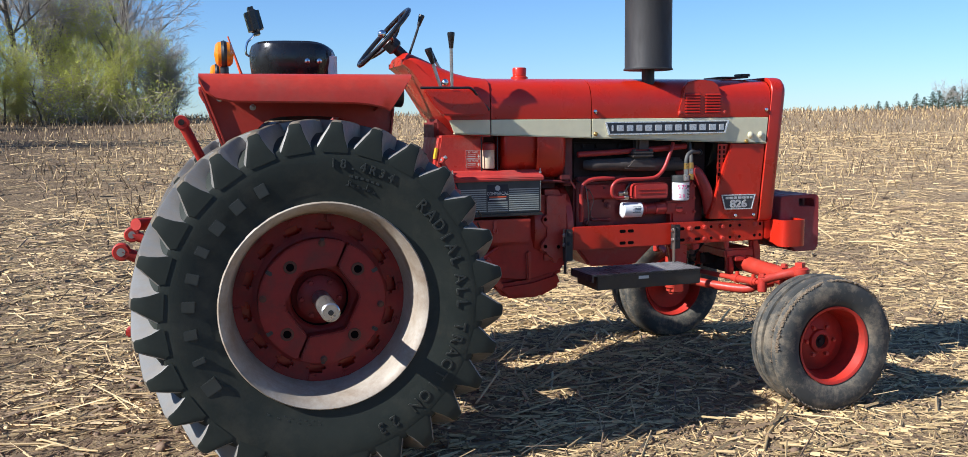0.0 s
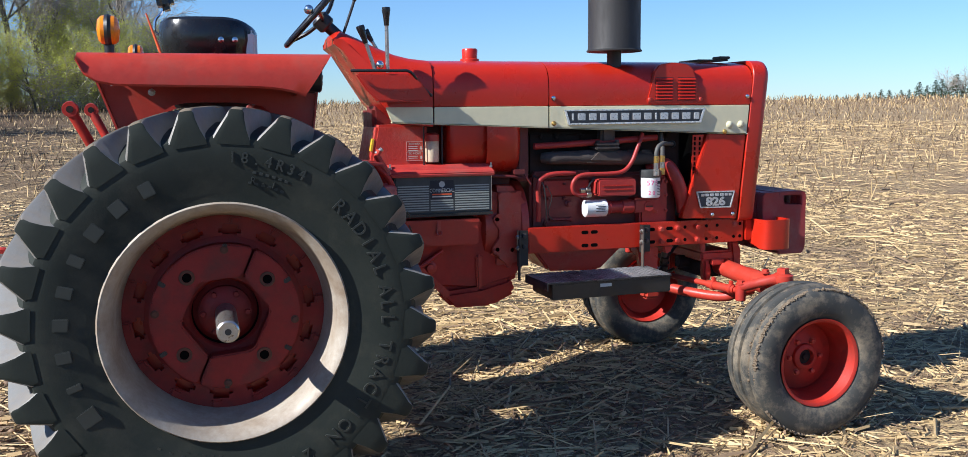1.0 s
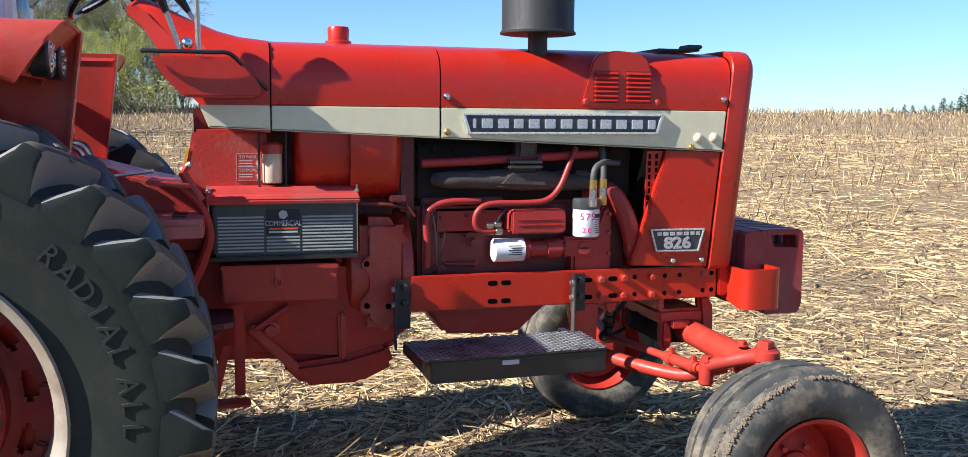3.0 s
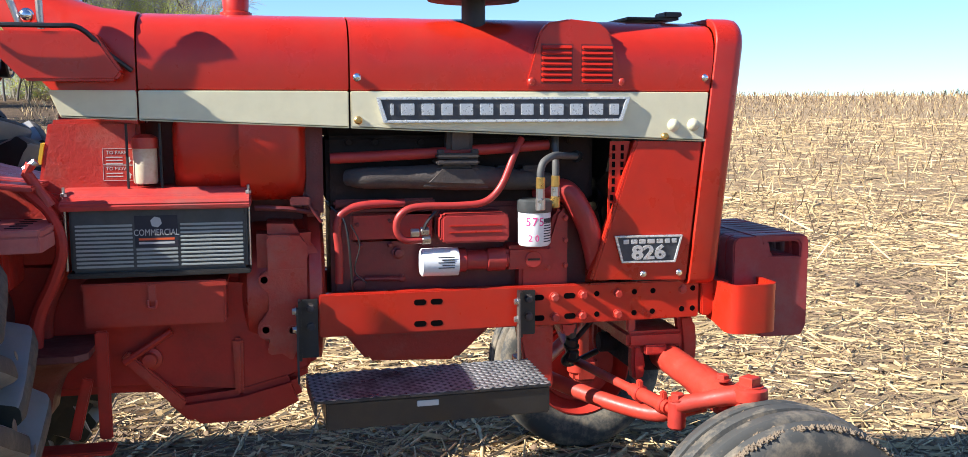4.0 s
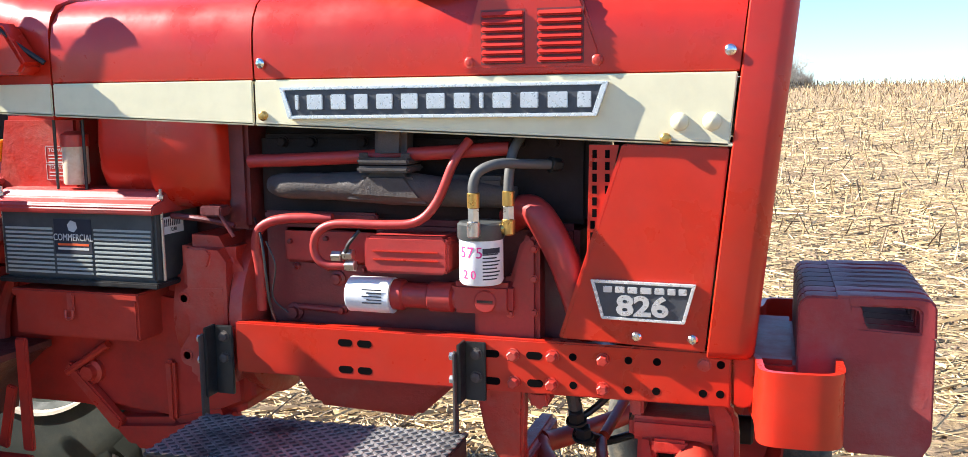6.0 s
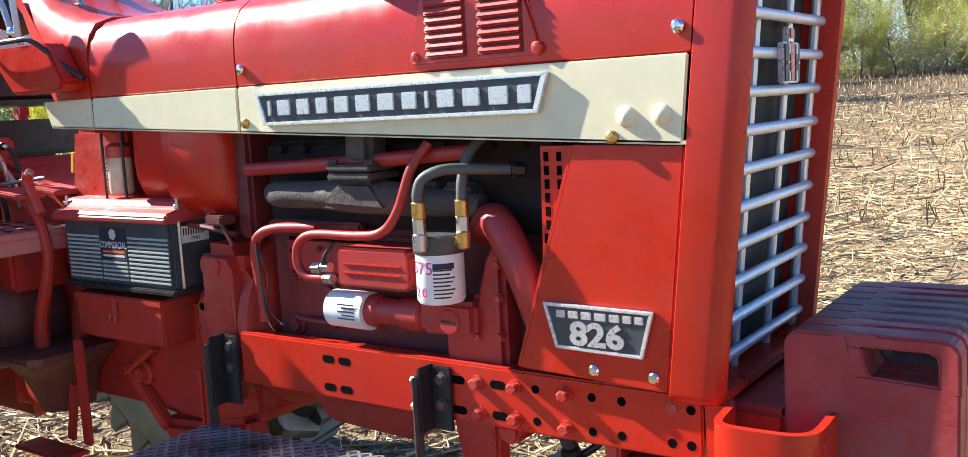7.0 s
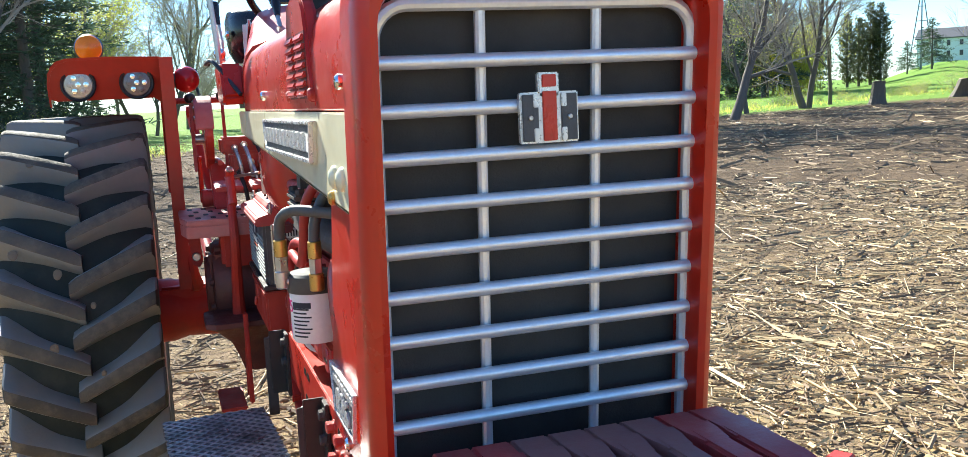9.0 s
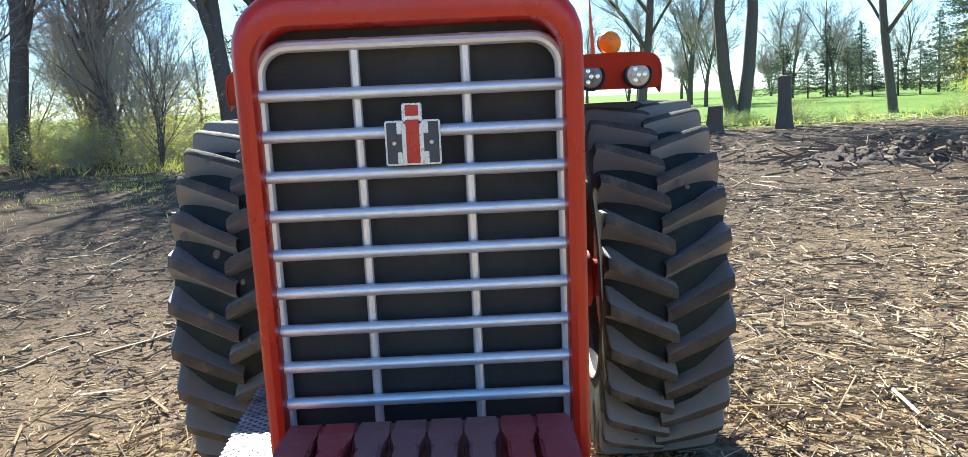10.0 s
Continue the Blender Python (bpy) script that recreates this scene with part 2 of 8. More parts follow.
# ---- mesh helpers ----
def part(name, bm, material, parent=None, label="", smooth=35.0):
    """Links a bmesh as one mesh object under a thing or a part."""
    me = bpy.data.meshes.new(name)
    bmesh.ops.recalc_face_normals(bm, faces=bm.faces[:])
    bm.to_mesh(me)
    bm.free()
    me.materials.append(material)
    if smooth:
        me.shade_smooth()
        me.set_sharp_from_angle(angle=radians(smooth))
    ob = new(name, me)
    ob.parent = parent
    if label:
        ob["label"] = label
    return ob


def again(name, me, parent, m):
    """Another object on a mesh that is there already."""
    ob = new(name, me)
    ob.parent = parent
    ob.matrix_basis = m
    return ob


def thing(name, x, y, z, label, category, group="", kind=""):
    ob = new(name)
    ob.location = (x, y, z)
    return tagged(ob, label, category, group, kind)


def bevel(bm, verts, width, seg=2):
    es = {e for v in verts for e in v.link_edges}
    bmesh.ops.bevel(bm, geom=list(es), offset=width, segments=seg, affect="EDGES", clamp_overlap=True)


def box(bm, a, b, bev=0.0, seg=2, turn=None):
    """A block from corner a to corner b, its edges rounded."""
    a, b = Vector(a), Vector(b)
    t = bmesh.new()
    vs = bmesh.ops.create_cube(t, size=1.0)["verts"]
    for v in vs:
        v.co = Vector([(a[i] + b[i]) / 2 + v.co[i] * (b[i] - a[i]) for i in range(3)])
    if bev:
        bevel(t, t.verts[:], bev, seg)
    if turn:
        c = (a + b) / 2
        t.transform(Matrix.Translation(c) @ turn @ Matrix.Translation(-c))
    merge(bm, t)


def merge(bm, t):
    me = bpy.data.meshes.new("tmp")
    t.to_mesh(me)
    t.free()
    bm.from_mesh(me)
    bpy.data.meshes.remove(me)


def prism(bm, pts, axis, lo, hi, bev=0.0, seg=2):
    """A polygon pushed along an axis: x takes (y, z), y takes (x, z), z takes (x, y)."""
    t = bmesh.new()

    def at(p, w):
        return {"x": (w, p[0], p[1]), "y": (p[0], w, p[1]), "z": (p[0], p[1], w)}[axis]
    lo_v = [t.verts.new(at(p, lo)) for p in pts]
    hi_v = [t.verts.new(at(p, hi)) for p in pts]
    t.faces.new(lo_v)
    t.faces.new(hi_v[::-1])
    n = len(pts)
    for i in range(n):
        t.faces.new((lo_v[i], lo_v[(i + 1) % n], hi_v[(i + 1) % n], hi_v[i]))
    bmesh.ops.recalc_face_normals(t, faces=t.faces[:])
    if bev:
        bevel(t, t.verts[:], bev, seg)
    merge(bm, t)


def rings(bm, loops, close=True, caps=True):
    """Skin between equal loops of points."""
    vs = [[bm.verts.new(p) for p in lp] for lp in loops]
    n = len(vs[0])
    for a, b in zip(vs, vs[1:]):
        for i in range(n if close else n - 1):
            bm.faces.new((a[i], a[(i + 1) % n], b[(i + 1) % n], b[i]))
    if caps:
        bm.faces.new(vs[0][::-1])
        bm.faces.new(vs[-1])


def smooth_path(pts, step=4):
    """Points along a Catmull-Rom curve."""
    p = [Vector(q) for q in pts]
    if len(p) < 3:
        return p
    p = [p[0] * 2 - p[1]] + p + [p[-1] * 2 - p[-2]]
    out = []
    for i in range(1, len(p) - 2):
        for k in range(step):
            t = k / step
            out.append(0.5 * ((2 * p[i]) + (p[i + 1] - p[i - 1]) * t + (2 * p[i - 1] - 5 * p[i] + 4 * p[i + 1] - p[i + 2]) * t * t
                              + (3 * p[i] - p[i - 1] - 3 * p[i + 1] + p[i + 2]) * t ** 3))
    return out + [p[-2]]


def tube(bm, pts, r, n=10, bend=True, step=5, caps=True):
    """A round bar along points; r is one radius or one for each point given."""
    path = smooth_path(pts, step) if bend else [Vector(q) for q in pts]
    m = len(path)
    rs = [r] * m if isinstance(r, (int, float)) else list(np.interp(np.linspace(0, 1, m), np.linspace(0, 1, len(r)), r))
    side, loops = None, []
    for i, p in enumerate(path):
        d = (path[min(i + 1, m - 1)] - path[max(i - 1, 0)]).normalized()
        if side is None:
            side = d.orthogonal().normalized()
        side = (side - d * side.dot(d)).normalized()
        up = d.cross(side)
        loops.append([p + (side * math.cos(2 * math.pi * k / n) + up * math.sin(2 * math.pi * k / n)) * rs[i] for k in range(n)])
    rings(bm, loops, True, caps)


def lathe(bm, prof, centre, axis=(0, 1, 0), n=32, caps=True, turn=0.0):
    """Profile points (radius, along) turned round an axis through centre."""
    d = Vector(axis).normalized()
    u = d.orthogonal().normalized()
    w = d.cross(u)
    c = Vector(centre)
    rings(bm, [[c + d * a + (u * math.cos(2 * math.pi * k / n + turn) + w * math.sin(2 * math.pi * k / n + turn)) * r for k in range(n)] for r, a in prof], True, caps)


def rod(bm, p0, p1, r, n=16, bev=0.0):
    p0, p1 = Vector(p0), Vector(p1)
    ln = (p1 - p0).length
    b = min(bev, r * 0.4, ln * 0.4)
    prof = [(r - b, 0), (r, b), (r, ln - b), (r - b, ln)] if b else [(r, 0), (r, ln)]
    lathe(bm, prof, p0, p1 - p0, n)


def hexbolt(bm, p, way, r=0.013, h=0.01):
    way = Vector(way).normalized()
    lathe(bm, [(r * 1.25, 0), (r * 1.25, h * 0.2)], p, way, 14)
    lathe(bm, [(r, h * 0.2), (r, h * 0.9), (r * 0.8, h)], p, way, 6)


def words(text, size, depth, bold=0.0):
    """A mesh of raised letters in the built-in font, centred, in the xy plane."""
    cu = bpy.data.curves.new("letters", "FONT")
    cu.body, cu.size, cu.extrude, cu.align_x, cu.align_y, cu.resolution_u, cu.offset = text, size, depth, "CENTER", "CENTER", 3, bold
    ob = bpy.data.objects.new("letters", cu)
    scene.collection.objects.link(ob)
    bpy.context.view_layer.update()
    me = bpy.data.meshes.new_from_object(ob.evaluated_get(bpy.context.evaluated_depsgraph_get()))
    bpy.data.objects.remove(ob)
    return me


def letters(name, text, size, depth, material, parent, m, label="", bold=0.0):
    me = words(text, size, depth, bold)
    me.materials.clear()
    me.materials.append(material)
    ob = new(name, me)
    ob.parent = parent
    ob.matrix_basis = m
    if label:
        ob["label"] = label
    return ob


SIDE = Matrix(((1, 0, 0, 0), (0, 0, -1, 0), (0, 1, 0, 0), (0, 0, 0, 1)))  # letters upright, facing -y


# ---- ground ----
CREST = ((-180, 0.0), (-130, 0.4), (-90, 1.3), (-60, 2.2), (-42, 2.45), (-20, 2.45), (0, 2.45), (8, 2.45), (14, 2.5), (24, 2.0), (31, 1.1), (36, 1.1), (45, 0.85), (57, 0.4), (75, 0.2), (115, 0.1), (180, 0.0))


def rise(x, y):
    """Height of the field: level round the tractor, climbing to a crest ninety metres off on one side."""
    r = math.hypot(x, y)
    if r < 4.0:
        return 0.0
    top = float(np.interp(math.degrees(math.atan2(-x, y)), [c[0] for c in CREST], [c[1] for c in CREST]))
    f = (r - 4.0) ** 2 / (r - 4.0 + 8.0) / 79.5 if r < 90.0 else 0.99 - 0.004 * (r - 90.0)
    # a second, farther rise beyond the field's far corner
    w = min(1.0, max(0.0, (math.degrees(math.atan2(x, y)) - 27.0) / 8.0)) if x > 0 < y else 0.0
    if r > 90.0 and w:
        f += w * (0.0028 * (min(r, 205.0) - 90.0) - 0.004 * max(0.0, r - 205.0))
    # the meadow climbs towards the house
    hill = math.exp(-((math.degrees(math.atan2(-x, y)) - 44.0) / 3.2) ** 2) * min(1.0, max(0.0, (r - 58.0) / 80.0)) if y > 0 else 0.0
    return top * max(f, -1.5) + 2.5 * hill * hill * (3.0 - 2.0 * hill)


def lumps(x, y):
    v = 0.030 * noise.noise((x * 0.9, y * 0.9, 0)) + 0.016 * noise.noise((x * 3.1, y * 3.1, 4)) + 0.008 * noise.noise((x * 9, y * 9, 8))
    for cx, cy in ((0, -0.85), (0, 0.85), (2.69, -0.8), (2.62, 0.82)):
        d = math.hypot(x - cx, y - cy)
        v = v * min(1.0, d / 0.8) if d < 0.8 else v
    # the soil lies higher under the far front wheel, and a little under the near one
    v += 0.080 * math.exp(-((x - 2.62) ** 2 + (y - 0.95) ** 2) / 0.7) + 0.015 * math.exp(-((x - 2.69) ** 2 + (y + 0.8) ** 2) / 0.3)
    return v


def spread(n, near, far):
    """Coordinates dense round zero and wide apart far out."""
    k = math.log(far / near)
    pos = [near * (math.exp(k * i / n) - 1) / 1.0 for i in range(1, n + 1)]
    return [-v for v in pos[::-1]] + [0.0] + pos


def build_ground():
    xs = [1.5 + v for v in spread(170, 2.2, 1400)]
    ys = [-1.0 + v for v in spread(170, 2.2, 1400)]
    bm = bmesh.new()
    grid = [[bm.verts.new((x, y, rise(x, y) + lumps(x, y))) for y in ys] for x in xs]
    for i in range(len(xs) - 1):
        for j in range(len(ys) - 1):
            bm.faces.new((grid[i][j], grid[i + 1][j], grid[i + 1][j + 1], grid[i][j + 1]))
    return bm


def ground_material():
    m = bpy.data.materials.new("stubble_field_soil")
    m.use_nodes = True
    nd, ln = m.node_tree.nodes, m.node_tree.links
    bsdf = nd["Principled BSDF"]
    bsdf.inputs["Roughness"].default_value = 0.95
    bsdf.inputs["Specular IOR Level"].default_value = 0.15
    geo = nd.new("ShaderNodeNewGeometry")
    sep = nd.new("ShaderNodeSeparateXYZ")
    ln.new(geo.outputs["Position"], sep.inputs[0])

    def tex(s, detail=8.0, stretch=None):
        n = nd.new("ShaderNodeTexNoise")
        n.inputs["Scale"].default_value, n.inputs["Detail"].default_value, n.inputs["Roughness"].default_value = s, detail, 0.65
        src = geo.outputs["Position"]
        if stretch:
            mp = nd.new("ShaderNodeMapping")
            mp.inputs["Scale"].default_value, mp.inputs["Rotation"].default_value = stretch, (0, 0, 0.25)
            ln.new(src, mp.inputs[0])
            src = mp.outputs[0]
        ln.new(src, n.inputs["Vector"])
        return n.outputs[0]

    def rng(src, lo, hi, a=0.0, b=1.0):
        r = nd.new("ShaderNodeMapRange")
        for i, v in zip((1, 2, 3, 4), (lo, hi, a, b)):
            r.inputs[i].default_value = v
        ln.new(src, r.inputs[0])
        return r.outputs[0]

    def mix(fac, a, b):
        x = nd.new("ShaderNodeMix")
        x.data_type = "RGBA"
        for sock, v in ((x.inputs[0], fac), (x.inputs[6], a), (x.inputs[7], b)):
            if isinstance(v, tuple):
                sock.default_value = (*v, 1)
            else:
                ln.new(v, sock)
        return x.outputs[2]

    soil = mix(rng(tex(1.3), 0.35, 0.65), (0.240, 0.157, 0.094), (0.108, 0.068, 0.041))
    soil = mix(rng(tex(14.0), 0.4, 0.65, 0, 0.7), soil, (0.40, 0.285, 0.18))
    straw = mix(rng(tex(30.0, 6, (1.0, 0.12, 1.0)), 0.42, 0.6), soil, (0.46, 0.33, 0.165))
    straw = mix(rng(tex(26.0, 6, (0.1, 1.0, 1.0)), 0.5, 0.62, 0.0, 0.9), straw, (0.50, 0.375, 0.20))
    straw = mix(rng(tex(34.0, 6, (0.8, 0.16, 1.0)), 0.56, 0.64, 0.0, 0.9), straw, (0.075, 0.048, 0.030))
    col = mix(rng(tex(0.45), 0.35, 0.6, 0.35, 1.0), soil, straw)
    # the cleared strip by the wood: thinner straw, darker soil, shade painted in too
    wob = nd.new("ShaderNodeMath")
    wob.operation = "MULTIPLY_ADD"
    wob.inputs[1].default_value = 10.0
    ln.new(tex(0.12), wob.inputs[0])
    # the strip widens on the side of the wood
    side = nd.new("ShaderNodeMath")
    side.operation = "MINIMUM"
    side.inputs[1].default_value = 0.0
    ln.new(sep.outputs[1], side.inputs[0])
    slant = nd.new("ShaderNodeMath")
    slant.operation = "MULTIPLY_ADD"
    slant.inputs[1].default_value = 1.1
    ln.new(side.outputs[0], slant.inputs[0])
    ln.new(sep.outputs[0], slant.inputs[2])
    ln.new(slant.outputs[0], wob.inputs[2])
    dark = mix(rng(tex(3.0), 0.35, 0.65), (0.060, 0.040, 0.026), (0.128, 0.086, 0.053))
    col = mix(rng(wob.outputs[0], 6.0, -3.0, 0.0, 0.92), col, dark)
    grass = mix(rng(tex(0.6), 0.35, 0.65), (0.125, 0.25, 0.030), (0.20, 0.31, 0.055))
    grass = mix(rng(tex(9.0), 0.4, 0.7, 0, 0.6), grass, (0.10, 0.17, 0.035))
    edge = nd.new("ShaderNodeMath")
    edge.operation = "MULTIPLY_ADD"
    edge.inputs[1].default_value = 5.0
    ln.new(tex(0.7), edge.inputs[0])
    ln.new(sep.outputs[0], edge.inputs[2])
    col = mix(rng(edge.outputs[0], -29.5, -31.5), col, grass)
    ln.new(col, bsdf.inputs["Base Color"])
    bp = nd.new("ShaderNodeBump")
    bp.inputs["Strength"].default_value, bp.inputs["Distance"].default_value = 1.0, 0.05
    ln.new(tex(22.0), bp.inputs["Height"])
    ln.new(bp.outputs[0], bsdf.inputs["Normal"])
    return m


ground = part("ground", build_ground(), ground_material(), smooth=60)
tagged(ground, "stubble field of brown soil strewn with pale chopped straw", "ground", kind="structure")


# ---- the tractor: x forward from the rear axle, y to its left, z up ----
tractor = thing("tractor", 0, 0, 0, "old red farm tractor with cream side stripe, parked on stubble", "tractor")


def rounded(y, z0, z1, r_top, r_bot, n=6):
    """A rectangle with rounded corners, in (y, z)."""
    pts = []
    for cy, cz, r, a0 in ((y - r_top, z1 - r_top, r_top, 0), (-y + r_top, z1 - r_top, r_top, 90), (-y + r_bot, z0 + r_bot, r_bot, 180), (y - r_bot, z0 + r_bot, r_bot, 270)):
        pts += [(cy + r * math.cos(radians(a0 + 90 * k / n)), cz + r * math.sin(radians(a0 + 90 * k / n))) for k in range(n + 1)]
    return pts


def rear_wheel(side):
    """side -1: the right wheel. Built with its outer face towards -y at y 0, then set in place."""
    s = side
    cy = 0.845 * s

    def yy(a):
        return cy + a * s
    prof = [(0.435, 0.205), (0.455, 0.225), (0.49, 0.227), (0.56, 0.243), (0.63, 0.2475), (0.682, 0.2485), (0.698, 0.244), (0.712, 0.225), (0.728, 0.18), (0.748, 0.1), (0.753, 0)]
    prof = prof + [(r, -a) for r, a in prof[-2::-1]] + [(0.42, -0.19), (0.42, 0.19)]
    bm = bmesh.new()
    disc = [(0.13, 0.0), (0.14, 0.015), (0.285, 0.015), (0.312, 0.0), (0.312, -0.015), (0.29, -0.005), (0.13, -0.01)]
    lathe(bm, [(r, yy(a)) for r, a in disc + disc[:1]], (0, 0, 0), n=48, caps=False)
    wheel = part("rear_wheel", bm, RED_DISC, tractor, "large rear wheel with red disc and lugged tyre")
    wheel.location = (0, 0, 0.79)
    bm = bmesh.new()
    lathe(bm, [(r, yy(a)) for r, a in prof + prof[:1]], (0, 0, 0), n=96, caps=False)
    part("tyre", bm, RUBBER, wheel, "black radial tractor tyre, dusty")
    # rim: flange, well and inner ring
    bm = bmesh.new()
    rp = [(0.452, 0.212), (0.458, 0.232), (0.452, 0.241), (0.443, 0.236), (0.432, 0.222), (0.420, 0.205), (0.412, 0.175), (0.405, 0.12), (0.400, 0.06), (0.388, 0.02), (0.385, -0.10), (0.43, -0.16), (0.45, -0.235),
          (0.462, -0.24), (0.45, -0.20), (0.425, -0.15), (0.40, 0.0), (0.42, 0.11), (0.45, 0.19)]
    lathe(bm, [(r, yy(a)) for r, a in rp + rp[:1]], (0, 0, 0), n=72, caps=False)
    part("rim", bm, RIM_GREY, wheel, "dusty bare-metal wheel rim")
    # slotted ring that carries the disc
    bm = bmesh.new()
    n, rad = 140, (0.270, 0.302, 0.318, 0.334, 0.350, 0.389)

    def open_at(i, j):
        """Cells left out: fourteen long windows."""
        u = (i % 10)
        return (j in (2,) and u < 6) or (j in (1, 3) and 1 <= u < 5)
    shells = []
    for dep in (0.004, -0.012):
        shells.append([[bm.verts.new((r * math.cos(2 * math.pi * i / n), yy(dep), r * math.sin(2 * math.pi * i / n))) for r in rad] for i in range(n)])
    for i in range(n):
        for j in range(5):
            if open_at(i, j):
                continue
            for sh in shells:
                bm.faces.new((sh[i][j], sh[(i + 1) % n][j], sh[(i + 1) % n][j + 1], sh[i][j + 1]))
    for e in [e for e in bm.edges if e.is_boundary]:
        a, b = e.verts
        if a.co.y == b.co.y and abs(a.co.y - yy(0.004)) < 1e-5 and math.hypot(a.co.x, a.co.z) > 0.28:
            c = [v for v in shells[1][0] + [w for row in shells[1] for w in row] if abs(v.co.x - a.co.x) < 1e-6 and abs(v.co.z - a.co.z) < 1e-6][0]
            d = [w for row in shells[1] for w in row if abs(w.co.x - b.co.x) < 1e-6 and abs(w.co.z - b.co.z) < 1e-6][0]
            bm.faces.new((a, b, d, c))
    part("wheel_ring", bm, RED_DISC, wheel, smooth=0)
    # added backing disc, its brighter red standing for sunlit paint behind the windows
    bm = bmesh.new()
    lathe(bm, [(0.235, yy(-0.066)), (0.33, yy(-0.045)), (0.387, yy(-0.050)), (0.387, yy(-0.056)), (0.235, yy(-0.076))], (0, 0, 0), n=48, caps=False)
    part("inner_disc", bm, RED, wheel)
    # black ring painted for the shadow in the void round the hub
    bm = bmesh.new()
    lathe(bm, [(0.10, yy(-0.075)), (0.20, yy(-0.070)), (0.236, yy(-0.068)), (0.236, yy(-0.074)), (0.10, yy(-0.085))], (0, 0, 0), n=48, caps=False)
    part("hub_plate", bm, NEAR_BLACK, wheel)
    for k in range(14):
        a = 2 * math.pi * (k + 0.3) / 14
        bm = bmesh.new()
        box(bm, (-0.020, min(yy(-0.014), yy(0.022)), 0.352), (0.020, max(yy(-0.014), yy(0.022)), 0.386), 0.008)
        bm.transform(Matrix.Rotation(a, 4, "Y"))
        part("rim_clamp", bm, RED_DISC, wheel)
    # two half weights with a six-sided hole
    for h in (0, 1):
        bm = bmesh.new()
        n = 20
        a0 = radians(66 + 180 * h)
        angs = [a0 + radians(1.2) + (math.pi - radians(2.4)) * k / n for k in range(n + 1)]

        def hexr(a):
            q = (a - a0) % (math.pi / 3) - math.pi / 6
            return 0.148 / math.cos(q)
        outer = [(0.283 * math.cos(a), 0.283 * math.sin(a)) for a in angs]
        inner = [(hexr(a) * math.cos(a), hexr(a) * math.sin(a)) for a in angs[::-1]]
        prism(bm, outer + inner, "y", yy(0.02), yy(0.10), 0.006)
        part("wheel_weight", bm, RED_DISC, wheel, "half-round cast wheel weight")
        for k, rr in ((0.13, 0.262), (0.36, 0.212), (0.60, 0.262), (0.86, 0.212)):
            a = a0 + math.pi * k
            bm = bmesh.new()
            if rr > 0.25:
                hexbolt(bm, (rr * math.cos(a), yy(0.10), rr * math.sin(a)), (0, s, 0), 0.013, 0.010)
                part("bolt", bm, RUST, wheel)
            else:
                lathe(bm, [(0.030, yy(0.1005)), (0.028, yy(0.1035)), (0.019, yy(0.1035)), (0.017, yy(0.092))], (rr * math.cos(a), 0, rr * math.sin(a)), n=18, caps=False)
                part("hole_rim", bm, RUST, wheel)
                bm = bmesh.new()
                rod(bm, (rr * math.cos(a), yy(0.09), rr * math.sin(a)), (rr * math.cos(a), yy(0.1008), rr * math.sin(a)), 0.018, 14)
                part("dark_hole", bm, HOLE, wheel)
    for k in range(6):
        bm = bmesh.new()
        box(bm, (-0.009, min(yy(0.085), yy(0.1035)), 0.255), (0.009, max(yy(0.085), yy(0.1035)), 0.2845), 0.003)
        bm.transform(Matrix.Rotation(2 * math.pi * (k + 0.02) / 6, 4, "Y"))
        part("notch", bm, BLACK_STEEL, wheel)
    bm = bmesh.new()
    lathe(bm, [(0.125, yy(-0.09)), (0.125, yy(-0.03)), (0.105, yy(-0.02)), (0.105, yy(0.01)), (0.085, yy(0.022)), (0.05, yy(0.03))], (0, 0, 0), n=32)
    for k in range(6):
        a = 2 * math.pi * k / 6
        hexbolt(bm, (0.085 * math.cos(a), yy(0.015), 0.085 * math.sin(a)), (0, s, 0), 0.012, 0.02)
    part("hub", bm, RED_DISC, wheel)
    bm = bmesh.new()
    rod(bm, (0, yy(-0.5), 0), (0, yy(0.372), 0), 0.041, 28, 0.006)
    part("axle_shaft", bm, STEEL, wheel, "worn bare steel axle end")
    bm = bmesh.new()
    rod(bm, (0, yy(0.370), 0), (0, yy(0.3735), 0), 0.012, 14)
    part("axle_centre", bm, BLACK_STEEL, wheel)
    # tread bars, two rows that alternate
    count = 28

    def lug_mesh(row):
        t = bmesh.new()
        # stations across the tread: (across, foot, crest, lag, half width of the foot behind and ahead, half width at the crest)
        st = [(0.2510, 0.672, 0.688, 0.149, 0.060, 0.056, 0.052), (0.2505, 0.688, 0.735, 0.149, 0.066, 0.056, 0.040), (0.2480, 0.692, 0.775, 0.148, 0.073, 0.055, 0.030), (0.2410, 0.697, 0.798, 0.145, 0.080, 0.054, 0.026), (0.2250, 0.703, 0.806, 0.137, 0.086, 0.053, 0.025),
              (0.20, 0.712, 0.808, 0.122, 0.078, 0.050, 0.026), (0.13, 0.735, 0.809, 0.080, 0.050, 0.042, 0.028), (0.06, 0.745, 0.810, 0.038, 0.042, 0.038, 0.026), (0.0, 0.748, 0.810, 0.002, 0.040, 0.038, 0.026), (-0.022, 0.748, 0.804, -0.012, 0.036, 0.034, 0.020)]
        loops = []
        for a, f, c, lag, wl, wr, wc in st:
            lp = []
